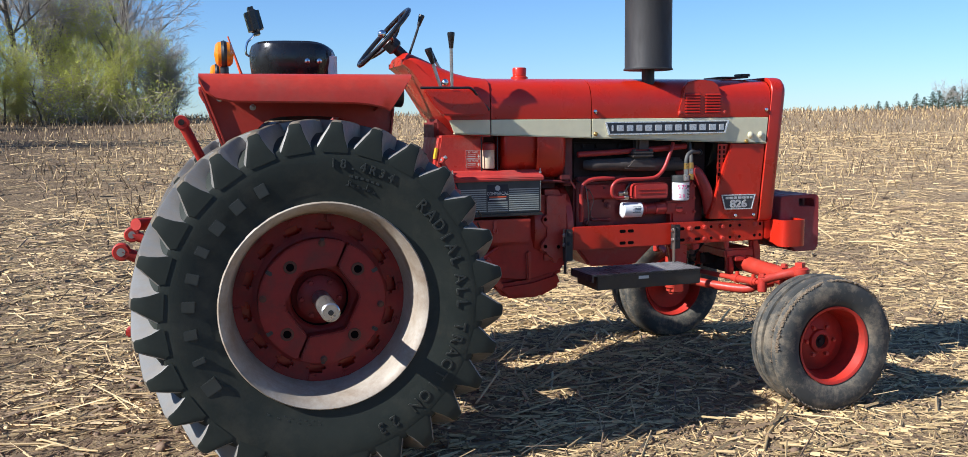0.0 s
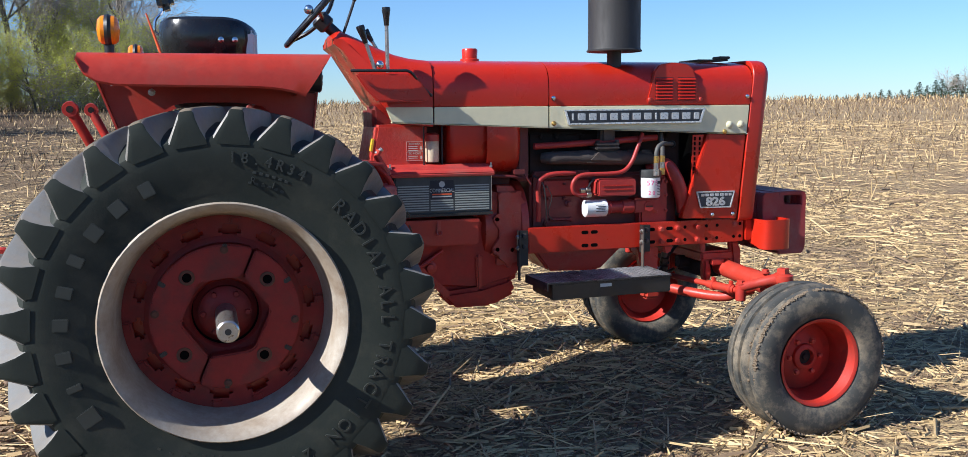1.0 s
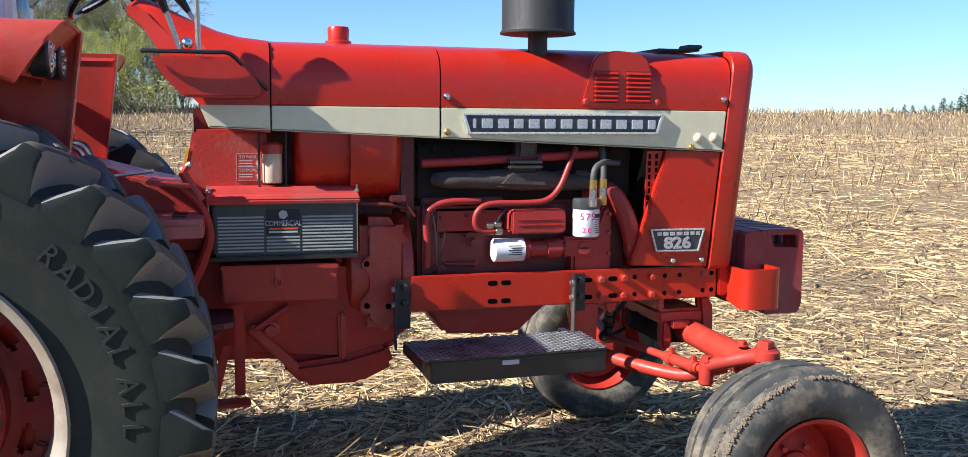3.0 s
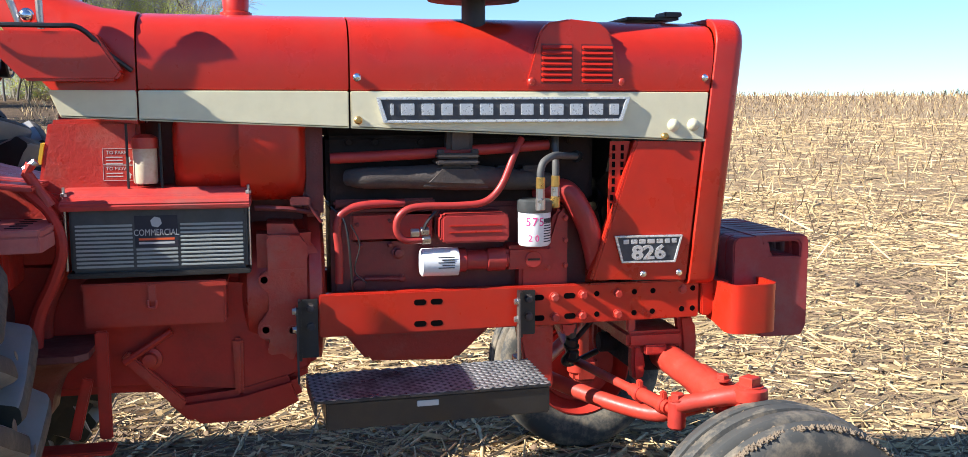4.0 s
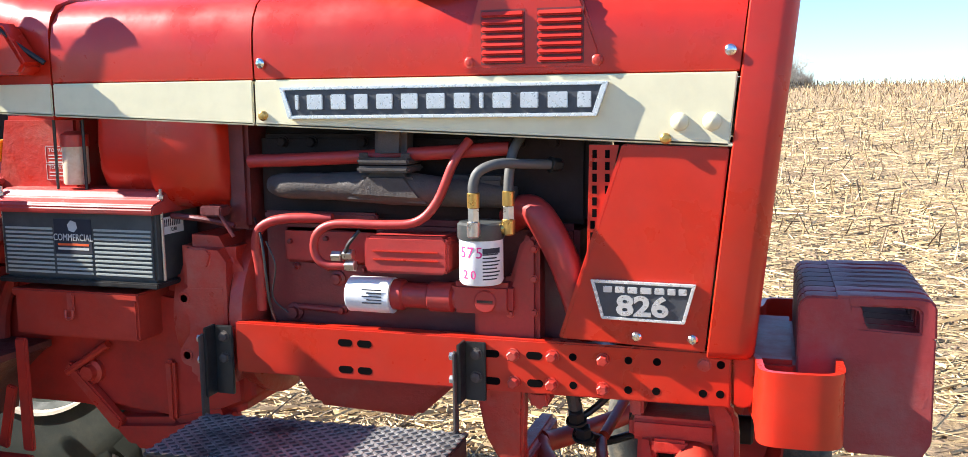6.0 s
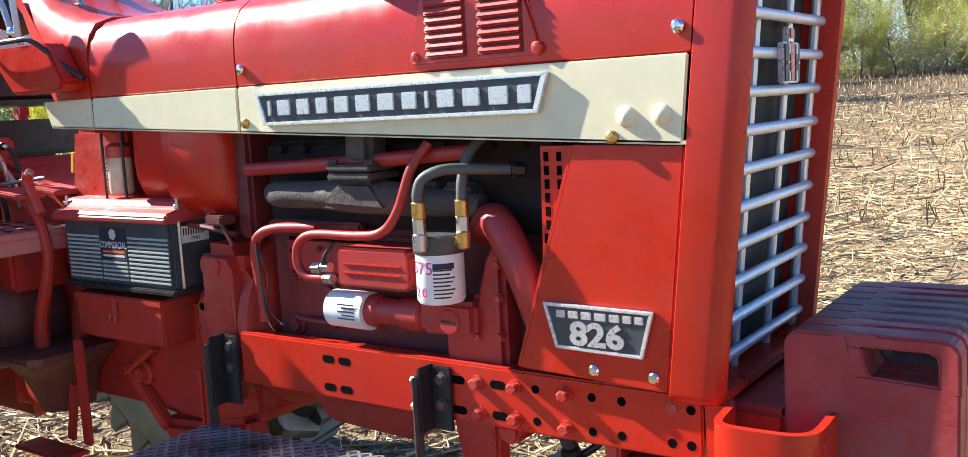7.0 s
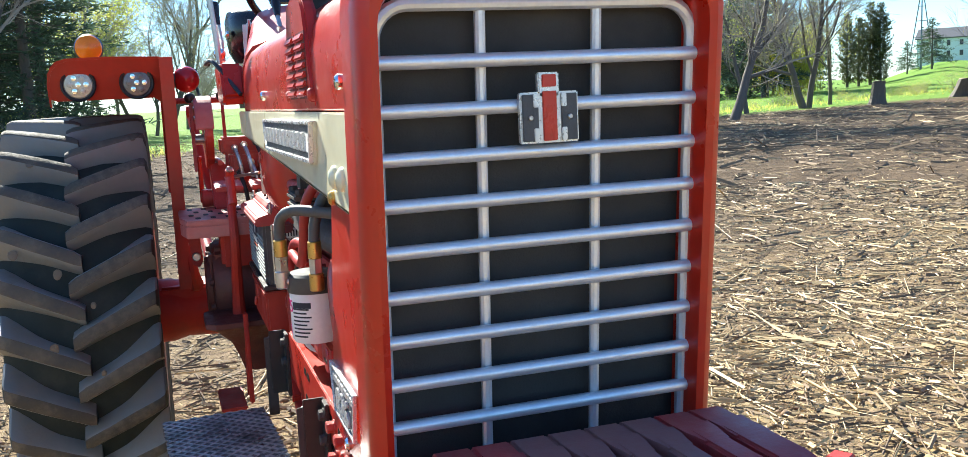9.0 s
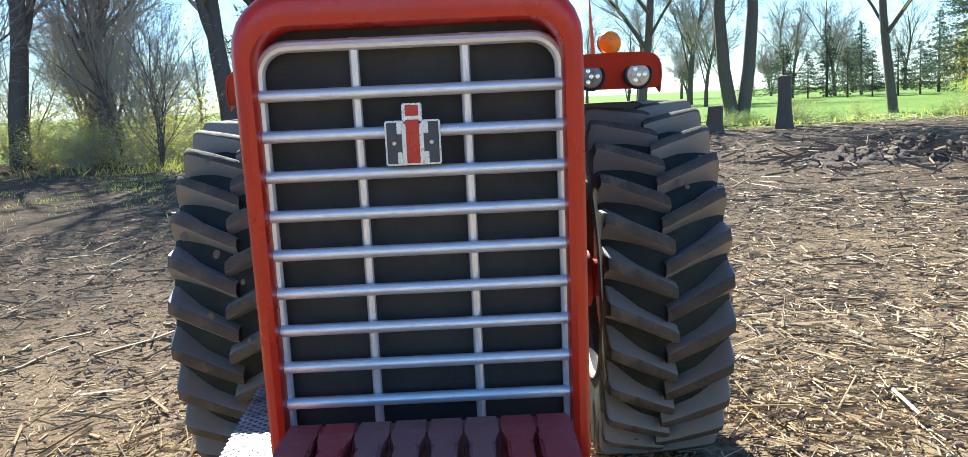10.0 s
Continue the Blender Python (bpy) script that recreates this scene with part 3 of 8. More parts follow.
            for r, w in ((f, -wl), (c - 0.010, -wc - 0.002), (c - 0.003, -wc + 0.003), (c, -wc + 0.010), (c, wc - 0.010), (c - 0.003, wc - 0.003), (c - 0.010, wc + 0.002), (f, wr)):
                th = -lag + w / r
                lp.append((r * math.sin(th), yy(a * row), r * math.cos(th)))
            loops.append(lp)
        rings(t, loops)
        bmesh.ops.recalc_face_normals(t, faces=t.faces[:])
        me = bpy.data.meshes.new("tread_lug")
        t.to_mesh(me)
        t.free()
        me.materials.append(LUG)
        me.materials.append(RUBBER)
        me.materials.append(TREAD_TOP)
        # flanks take the sunlit grey, outer faces plain rubber, crests mud
        for p in me.polygons:
            out = Vector((p.center.x, 0, p.center.z)).normalized().dot(p.normal)
            p.material_index = 1 if abs(p.normal.y) > 0.85 else 2 if out > 0.75 else 0
        me.shade_smooth()
        me.set_sharp_from_angle(angle=radians(30))
        return me
    for row in (1, -1):
        me = lug_mesh(row)
        for k in range(count):
            again("tread_lug", me, wheel, Matrix.Rotation(2 * math.pi * (k + (0.5 if row < 0 else 0)) / count, 4, "Y"))
    if s < 0:
        def raised(text, first, last, r, size, bold=0.0):
            for k, ch in enumerate(text):
                if ch == " ":
                    continue
                ang = first + (last - first) * k / max(1, len(text) - 1)
                a = radians(90 - ang)
                y = cy - np.interp(r, [0.50, 0.56, 0.63, 0.69], [0.230, 0.245, 0.248, 0.242])
                m = Matrix.Rotation(a, 4, "Y") @ Matrix.Translation((0, y, r)) @ SIDE @ Matrix.Diagonal((0.9, 1, 1, 1))
                letters("raised_letter", ch, size, 0.0042, LETTER_RUBBER, wheel, m, bold=bold)
        raised("RADIAL", 45, 17, 0.603, 0.074, 0.0006)
        raised("ALL", 9, -2, 0.603, 0.074, 0.0006)
        raised("TRACTION", -12, -51, 0.603, 0.074, 0.0006)
        raised("23", -62, -68, 0.603, 0.074, 0.0006)
        raised("18.4R34", 86, 62, 0.622, 0.056, 0.0008)
        raised("R-1", 78, 70, 0.545, 0.036)
        # maker's mark: plain raised blocks in its place
        for k, w in enumerate((0.062, 0.026, 0.044, 0.048, 0.044, 0.040, 0.056, 0.056, 0.05)):
            ang = 212 - 11.9 * k
            bm = bmesh.new()
            box(bm, (-w / 2, cy - 0.2490, 0.545), (w / 2, cy - 0.236, 0.545 + (0.075 if k == 0 else 0.055)), 0.003)
            bm.transform(Matrix.Rotation(radians(90 - ang), 4, "Y"))
            part("raised_block", bm, LETTER_RUBBER, wheel)
        for r, a0, a1 in ((0.57, 78, 66), (0.53, 79, 66), (0.52, -95, -120), (0.505, -95, -112)):
            for k in range(6):
                bm = bmesh.new()
                top = float(np.interp(r, [0.50, 0.56, 0.63], [0.2285, 0.2435, 0.248])) + 0.0025
                box(bm, (-0.007, cy - top, r), (0.007, cy - top + 0.01, r + 0.011), 0.001)
                bm.transform(Matrix.Rotation(radians(90 - a0 - (a1 - a0) * k / 5), 4, "Y"))
                part("small_mark", bm, LETTER_RUBBER, wheel)
        # mud stuck to the crests
    rnd = random.Random(40 + s)
    for k in range(16):
        a, w, r = rnd.uniform(0, 2 * math.pi), rnd.uniform(-0.21, 0.21), 0.808
        bm = bmesh.new()
        bmesh.ops.create_icosphere(bm, subdivisions=2, radius=rnd.uniform(0.006, 0.014))
        for v in bm.verts:
            v.co *= 1 + 0.35 * noise.noise(v.co * 60 + Vector((k, 0, 0)))
        bm.transform(Matrix.Rotation(a, 4, "Y") @ Matrix.Translation((0, yy(w), r - 0.004)) @ Matrix.Diagonal((1.6, 1.2, 0.22, 1)))
        part("mud_clod", bm, MUD, wheel)
    return wheel


right_rear = rear_wheel(-1)
left_rear = rear_wheel(1)


def front_wheel(s):
    """A ribbed front wheel at the origin, outer face towards y = s."""
    def yy(a):
        return a * s
    bm = bmesh.new()
    lathe(bm, [(0.02, yy(-0.005)), (0.10, yy(-0.005)), (0.125, yy(-0.02)), (0.165, yy(-0.03)), (0.165, yy(-0.05)), (0.02, yy(-0.05))], (0, 0, 0), n=40)
    wheel = part("front_wheel", bm, RED_WHEEL, tractor, "small red front wheel with ribbed tyre")
    bm = bmesh.new()
    half = [(0.205, 0.105), (0.222, 0.125), (0.25, 0.135), (0.29, 0.140), (0.322, 0.136), (0.344, 0.126), (0.352, 0.116), (0.357, 0.085), (0.352, 0.078), (0.338, 0.074), (0.338, 0.062), (0.354, 0.056), (0.362, 0.048), (0.364, 0.020), (0.360, 0.012), (0.345, 0.008), (0.345, 0)]
    prof = half + [(r, -a) for r, a in half[-2::-1]] + [(0.19, -0.09), (0.19, 0.09)]
    lathe(bm, [(r, yy(a)) for r, a in prof + prof[:1]], (0, 0, 0), n=72, caps=False)
    part("tyre", bm, DUSTY_RUBBER, wheel, "ribbed front tyre grey with dust and mud")
    bm = bmesh.new()
    rp = [(0.205, 0.110), (0.212, 0.124), (0.206, 0.124), (0.196, 0.118), (0.188, 0.09), (0.172, 0.04), (0.165, -0.04), (0.188, -0.09), (0.205, -0.12), (0.212, -0.118), (0.19, -0.07), (0.172, -0.03), (0.185, 0.06)]
    lathe(bm, [(r, yy(a)) for r, a in rp + rp[:1]], (0, 0, 0), n=56, caps=False)
    part("rim", bm, RED_WHEEL, wheel)
    bm = bmesh.new()
    lathe(bm, [(0.066, yy(-0.01)), (0.062, yy(0.012)), (0.050, yy(0.018)), (0.040, yy(0.018)), (0.036, yy(0.0)), (0.034, yy(-0.03))], (0, 0, 0), n=28, caps=False)
    part("hub", bm, RED_WHEEL, wheel)
    # black disc stands for the darkness in the recessed hub hole
    bm = bmesh.new()
    lathe(bm, [(0.037, yy(-0.02)), (0.035, yy(-0.004)), (0.016, yy(0.0)), (0.014, yy(0.012)), (0, yy(0.014))], (0, 0, 0), n=24)
    part("bearing_cap", bm, NEAR_BLACK, wheel)
    for k in range(6):
        a = 2 * math.pi * k / 6
        bm = bmesh.new()
        hexbolt(bm, (0.085 * math.cos(a), yy(-0.006), 0.085 * math.sin(a)), (0, s, 0), 0.012, 0.018)
        part("wheel_nut", bm, RED_CAST, wheel)
    # mud caked along the grooves
    rnd = random.Random(5 + s)
    soup_v, soup_f = [], []
    for k in range(6400):
        a, w = rnd.uniform(0, 2 * math.pi), rnd.choice((0.068, 0.066, 0.116, 0.119, 0.122, 0.118, 0.0, -0.068)) + rnd.gauss(0, 0.004)
        if noise.noise((a * 1.5, w * 12, s)) + 0.4 * noise.noise((a * 9, w * 12, s)) < -0.2:
            continue
        r = (0.341 if 0.06 < abs(w) < 0.08 or abs(w) < 0.01 else 0.349) + rnd.uniform(-0.003, 0.004)
        c, h = Vector((r * math.cos(a), yy(w), r * math.sin(a))), rnd.uniform(0.002, 0.0072)
        i = len(soup_v)
        for dx, dy, dz in ((1, 0, 0), (0, 1, 0), (-1, 0, 0), (0, -1, 0), (0, 0, 1), (0, 0, -1)):
            soup_v.append(tuple(c + Vector((dx, dy, dz)) * h * rnd.uniform(0.7, 1.5)))
        for e in range(4):
            soup_f += [(i + e, i + (e + 1) % 4, i + 4), (i + (e + 1) % 4, i + e, i + 5)]
    me = bpy.data.meshes.new("caked_mud")
    me.from_pydata(soup_v, [], soup_f)
    me.materials.append(MUD)
    tagged(again("caked_mud", me, wheel, Matrix.Identity(4)), kind="stuff")
    return wheel


for s in (-1, 1):
    w = front_wheel(s)
    w.matrix_basis = pose(2.69, -0.825, 0.379) if s < 0 else pose(2.615, 0.825, 0.440)

# ---- hood, cowl and stripe ----
def seam(z):
    """The slanted joint between hood and front shell."""
    return 2.64 + 0.095 * (z - 0.996)


HALF = [(0.281, 1.597), (0.283, 1.66), (0.281, 1.70), (0.272, 1.74), (0.252, 1.772), (0.222, 1.793), (0.18, 1.806), (0.09, 1.818), (0, 1.822)]


def hood_loop(x, grow=0.0, drop=0.0):
    pts = [(y + grow, z + drop) for y, z in HALF] + [(-y - grow, z + drop) for y, z in HALF[-2::-1]]
    inner = [(y - (0.004 if y > 0 else -0.004), z - 0.004) for y, z in pts[::-1]]
    return [(x + (seam(z) - 2.70) * max(0.0, (x - 2.3) / 0.4), y, z) for y, z in pts + inner]


for x0, x1 in ((0.998, 1.5735), (1.5785, 2.698)):
    bm = bmesh.new()
    rings(bm, [hood_loop(x0 + (x1 - x0) * k / 8) for k in range(9)])
    part("hood_panel", bm, RED, tractor, "glossy red sheet-metal hood panel")


def stripe_bottom(x):
    return 1.518 + (x - 0.78) * (1.438 - 1.518) / (2.70 - 0.78)


for s in (-1, 1):
    for x0, x1 in ((0.785, 0.993), (0.998, 1.5735), (1.5785, 2.692)):
        bm = bmesh.new()
        a = s * 0.276
        b = s * 0.285
        rear = -0.0 if x0 > 0.8 else 0.02
        prism(bm, [(x0 - rear, 1.592), (x1, 1.592), (x1 - (0.014 if x1 > 2.6 else 0), stripe_bottom(x1)), (x0 + rear * 0.5, stripe_bottom(x0))], "y", a, b, 0.003)
        prism(bm, [(x0 + rear * 0.5, stripe_bottom(x0)), (x1, stripe_bottom(x1)), (x1, stripe_bottom(x1) + 0.008), (x0 + rear * 0.5, stripe_bottom(x0) + 0.008)], "y", s * 0.25, b, 0.002)
        part("side_stripe", bm, CREAM, tractor, "cream painted side stripe panel")

# cowl that climbs to the steering wheel
bm = bmesh.new()
secs = [(0.993, 1.822, 0.281, 1.50), (0.90, 1.832, 0.275, 1.51), (0.83, 1.850, 0.262, 1.53), (0.74, 1.888, 0.245, 1.62), (0.66, 1.928, 0.228, 1.74), (0.585, 1.962, 0.212, 1.855), (0.545, 1.935, 0.205, 1.885)]
loops = []
for x, top, half, low in secs:
    q = [(half, low), (half + 0.002, (low + top) / 2), (half, top - 0.10), (half - 0.012, top - 0.06), (half - 0.035, top - 0.03), (half - 0.09, top - 0.01), (0, top)]
    q = [(y, max(z, low)) for y, z in q]
    loops.append([(x, y, z) for y, z in q + [(-y, z) for y, z in q[-2::-1]]])
rings(bm, loops)
part("cowl", bm, RED, tractor, "red dash cowl sloping up to the steering wheel")
# dash base below the cowl
bm = bmesh.new()
prism(bm, [(0.74, 1.51), (0.985, 1.51), (0.985, 1.10), (0.80, 1.10), (0.70, 1.30)], "y", -0.19, 0.19, 0.012)
part("dash_base", bm, RED_CAST, tractor)
# filler cap
bm = bmesh.new()
lathe(bm, [(0.048, 1.815), (0.048, 1.832), (0.038, 1.836), (0.040, 1.876), (0.036, 1.884), (0.0, 1.886)], (1.255, 0, 0), (0, 0, 1), 24)
part("filler_cap", bm, RED, tractor)
# vented pod on each side of the hood
for s in (-1, 1):
    bm = bmesh.new()
    out = [(2.10, 1.603), (2.104, 1.64), (2.14, 1.765), (2.165, 1.795), (2.235, 1.808), (2.325, 1.80), (2.36, 1.775), (2.405, 1.65), (2.412, 1.603)]
    prism(bm, out, "y", s * 0.262, s * 0.2885, 0.006)
    pod = part("vent_pod", bm, RED, tractor, "raised red louvre panel")
    for xa, xb in ((2.147, 2.243), (2.273, 2.372)):
        for k in range(7):
            z = 1.626 + k * 0.0163
            bm = bmesh.new()
            t = bmesh.new()
            box(t, (xa, -0.0035, -0.0075), (xb, 0.0035, 0.0075), 0.003)
            t.transform(Matrix.Translation((0, s * 0.2915, z)) @ Matrix.Rotation(s * radians(28), 4, "X"))
            merge(bm, t)
            part("louvre", bm, RED, pod)
    # dark red sheets paint the shade under the louvres
    bm = bmesh.new()
    for xa, xb in ((2.145, 2.245), (2.271, 2.374)):
        box(bm, (xa, s * 0.2885 - 0.0008, 1.616), (xb, s * 0.2885 + 0.0008, 1.734))
    part("vent_opening", bm, ENGINE, pod)

# front shell round the grille
bm = bmesh.new()
steps = [(2.674, 0.022), (2.670, 0.004), (2.673, 0.0), (2.732, 0.0), (2.752, 0.003), (2.763, 0.011), (2.768, 0.022)]
loops = []
for x, inset in steps:
    loops.append([(x + 0.095 * (z - 1.3), y, z) for y, z in rounded(0.287 - inset, 0.982 + inset * 0.4, 1.8245 - inset, 0.094 - inset * 0.6, 0.02)])
for x, inset in ((2.764, 0.033), (2.745, 0.036), (2.67, 0.037)):
    loops.append([(x + 0.095 * (z - 1.3), y, z) for y, z in rounded(0.287 - inset, 1.006 + (inset - 0.034), 1.80 - inset, 0.062, 0.02)])
rings(bm, loops, True, False)
part("front_shell", bm, RED, tractor, "red front shell framing the grille")
bm = bmesh.new()
rings(bm, [[(x + 0.09 * (z - 1.3), y, z) for y, z in rounded(0.2565, 0.995, 1.766, 0.06, 0.02)] for x in (2.683, 2.690)])
part("grille_screen", bm, SCREEN, tractor, "dark perforated grille screen")
bm = bmesh.new()
prism(bm, rounded(0.245, 0.90, 1.78, 0.05, 0.02), "x", 2.56, 2.63, 0.01)
part("radiator", bm, BLACK_STEEL, tractor)


def gx(z):
    return 2.734 + 0.085 * (z - 1.35)


bm = bmesh.new()
q = [(0.251, 1.008)] + [(y, z) for y, z in rounded(0.251, 0.95, 1.737, 0.05, 0.02)[:14]] + [(-0.251, 1.008)]
tube(bm, [(gx(z) - 0.012, y, z) for y, z in q], 0.0105, 10, bend=False)
grille = part("grille", bm, ALU, tractor, "silver bar grille with crossbars and dark ends")
for k in range(10):
    z = 1.657 - 0.0677 * k
    bm = bmesh.new()
    tube(bm, [(gx(z), -0.262, z), (gx(z), 0.262, z)], 0.0105, 12, bend=False)
    part("grille_bar", bm, ALU, grille)
    for s in (-1, 1):
        bm = bmesh.new()
        rod(bm, (gx(z), s * 0.2605, z), (gx(z), s * 0.2645, z), 0.0112, 12, 0.002)
        part("bar_end", bm, BLACK_STEEL, grille)
for y in (-0.092, 0.092):
    bm = bmesh.new()
    tube(bm, [(gx(1.0) - 0.016, y, 1.004), (gx(1.73) - 0.016, y, 1.748)], 0.0085, 10, bend=False)
    part("grille_upright", bm, ALU, grille)

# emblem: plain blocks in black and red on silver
ex = gx(1.58) + 0.0105
bm = bmesh.new()
box(bm, (ex, -0.046, 1.534), (ex + 0.012, 0.046, 1.608), 0.002)
box(bm, (ex, -0.0165, 1.600), (ex + 0.012, 0.0165, 1.636), 0.002)
emblem = part("emblem", bm, SILVER, tractor, "silver, black and red block emblem")
for y0, y1, z0, z1, m_, nm in ((-0.043, -0.018, 1.537, 1.605, BADGE_BLACK, "black_field"), (0.018, 0.043, 1.537, 1.605, BADGE_BLACK, "black_field"),
                               (-0.011, 0.011, 1.537, 1.609, RED, "red_field"), (-0.011, 0.011, 1.615, 1.633, RED, "red_field")):
    bm = bmesh.new()
    box(bm, (ex + 0.008, y0, z0), (ex + 0.0145, y1, z1), 0.001)
    part(nm, bm, m_, emblem)
for y in (-0.031, 0.031):
    for z0, z1 in ((1.537, 1.556), (1.586, 1.605)):
        bm = bmesh.new()
        box(bm, (ex + 0.0085, y * 1.0 - 0.004 + (0.009 if y < 0 else -0.009), z0), (ex + 0.016, y + 0.004 + (0.009 if y < 0 else -0.009), z1), 0.001)
        part("silver_notch", bm, SILVER, emblem)
    bm = bmesh.new()
    rod(bm, (ex + 0.012, y, 1.571), (ex + 0.0175, y, 1.571), 0.0038, 12, 0.001)
    part("rivet", bm, STEEL, emblem)

# ---- side panels, name plates ----
for s in (-1, 1):
    bm = bmesh.new()
    prism(bm, [(2.322, 1.008), (2.462, 1.442), (seam(1.436) - 0.004, 1.436), (seam(0.996) - 0.004, 0.996)], "y", s * 0.268, s * 0.276, 0.003)
    prism(bm, [(2.314, 1.008), (2.454, 1.442), (2.466, 1.442), (2.326, 1.008)], "y", s * 0.235, s * 0.274, 0.003)
    panel = part("side_panel", bm, RED, tractor, "red slanted side panel")
    for x in (2.49, 2.611):
        bm = bmesh.new()
        lathe(bm, [(0.0115, s * 0.276), (0.0115, s * 0.281), (0.008, s * 0.285), (0, s * 0.286)], (x, 0, 1.022), n=16)
        part("screw", bm, CHROME, panel)
    # long name plate: raised frame, dark field, plain blocks for the lettering
    bm = bmesh.new()
    prism(bm, [(1.651, 1.574), (2.429, 1.577), (2.403, 1.503), (1.672, 1.500)], "y", s * 0.284, s * 0.294, 0.002)
    plate = part("name_plate", bm, CHROME, tractor, "dark name plate with bright frame and plain raised blocks")
    bm = bmesh.new()
    prism(bm, [(1.664, 1.567), (2.416, 1.570), (2.395, 1.510), (1.681, 1.507)], "y", s * 0.286, s * 0.2955, 0.001)
    part("plate_field", bm, BADGE_BLACK, plate)
    out4, in4 = [(1.651, 1.574), (2.429, 1.577), (2.403, 1.503), (1.672, 1.500)], [(1.664, 1.567), (2.413, 1.570), (2.393, 1.511), (1.683, 1.508)]
    for k in range(4):
        bm = bmesh.new()
        prism(bm, [out4[k], out4[(k + 1) % 4], in4[(k + 1) % 4], in4[k]], "y", s * 0.292, s * 0.2995, 0.0015)
        part("frame_bar", bm, BRIGHT, plate)
    x = 1.690
    for k, w in enumerate((0.016, 0.046, 0.044, 0.040, 0.046, 0.046, 0.050, 0.044, 0.016, 0.048, 0.046, 0.050, 0.036)):
        bm = bmesh.new()
        box(bm, (x + 0.002, s * 0.294 - 0.003, 1.522), (x + w - 0.004, s * 0.294 + 0.003, 1.556), 0.0015)
        bmesh.ops.translate(bm, verts=bm.verts[:], vec=(0, s * 0.0035, 0))
        part("letter_block", bm, SILVER, plate)
        x += w + 0.0148
    # model badge
    bm = bmesh.new()
    prism(bm, [(2.389, 1.147), (2.617, 1.145), (2.594, 1.057), (2.414, 1.060)], "y", s * 0.275, s * 0.284, 0.002)
    badge = part("model_badge", bm, CHROME, tractor, "trapezoid model badge with raised number")
    bm = bmesh.new()
    prism(bm, [(2.398, 1.141), (2.608, 1.139), (2.589, 1.063), (2.419, 1.066)], "y", s * 0.277, s * 0.2855, 0.001)
    part("badge_field", bm, BADGE_BLACK, badge)
    out4, in4 = [(2.389, 1.147), (2.617, 1.145), (2.594, 1.057), (2.414, 1.060)], [(2.3985, 1.1405), (2.6075, 1.1385), (2.588, 1.0635), (2.4195, 1.0665)]
    for k in range(4):
        bm = bmesh.new()
        prism(bm, [out4[k], out4[(k + 1) % 4], in4[(k + 1) % 4], in4[k]], "y", s * 0.282, s * 0.2885, 0.0012)
        part("frame_bar", bm, BRIGHT, badge)
    x = 2.418
    for w in (0.019, 0.021, 0.021, 0.024, 0.021, 0.017, 0.017):
        bm = bmesh.new()
        box(bm, (x, s * 0.286 - 0.0025, 1.120), (x + w, s * 0.286 + 0.0025, 1.134), 0.001)
        part("letter_block", bm, SILVER, badge)
        x += w + 0.0065
    m = Matrix.Translation((2.503, s * 0.2865, 1.090)) @ (SIDE if s < 0 else Matrix.Rotation(math.pi, 4, "Z") @ SIDE) @ Matrix.Diagonal((1.25, 1, 1, 1))
    letters("raised_number", "826", 0.060, 0.003, SILVER, badge, m, bold=0.0022)
    # round studs and screws on the stripe
    for x, z in ((2.576, 1.490), (2.642, 1.491)):
        bm = bmesh.new()
        lathe(bm, [(0.020, s * 0.284), (0.018, s * 0.290), (0.011, s * 0.295), (0, s * 0.297)], (x, 0, z), n=20)
        part("stud", bm, CREAM, tractor)
    for x, z, m_ in ((1.598, 1.631, CHROME), (2.676, 1.636, CHROME), (2.118, 1.622, RED_CAST), (2.402, 1.622, RED_CAST), (1.600, 1.508, BRASS), (2.548, 1.455, BRASS)):
        bm = bmesh.new()
        lathe(bm, [(0.012, s * 0.281), (0.012, s * 0.290), (0.008, s * 0.294), (0, s * 0.295)], (x, 0, z), n=14)
        part("screw", bm, m_, tractor)

# ---- muffler ----
bm = bmesh.new()
lathe(bm, [(0.036, 1.78), (0.036, 1.90)], (1.958, -0.2, 0), (0, 0, 1), 20)
muffler = part("muffler", bm, MUFFLER, tractor, "tall black cylindrical muffler on a short pipe")
bm = bmesh.new()
lathe(bm, [(0.03, 1.868), (0.132, 1.862), (0.1385, 1.863), (0.1395, 1.869), (0.134, 1.873), (0.132, 1.880), (0.132, 2.44), (0.136, 2.45), (0.12, 2.47), (0.04, 2.49), (0.038, 2.62)], (1.958, -0.2, 0), (0, 0, 1), 48)
part("muffler_can", bm, MUFFLER, muffler)
bm = bmesh.new()
box(bm, (2.48, -0.12, 1.826), (2.66, 0.10, 1.834), 0.003)
box(bm, (2.60, -0.14, 1.834), (2.66, -0.05, 1.85), 0.004)
part("radiator_cap_cover", bm, BLACK_STEEL, tractor)

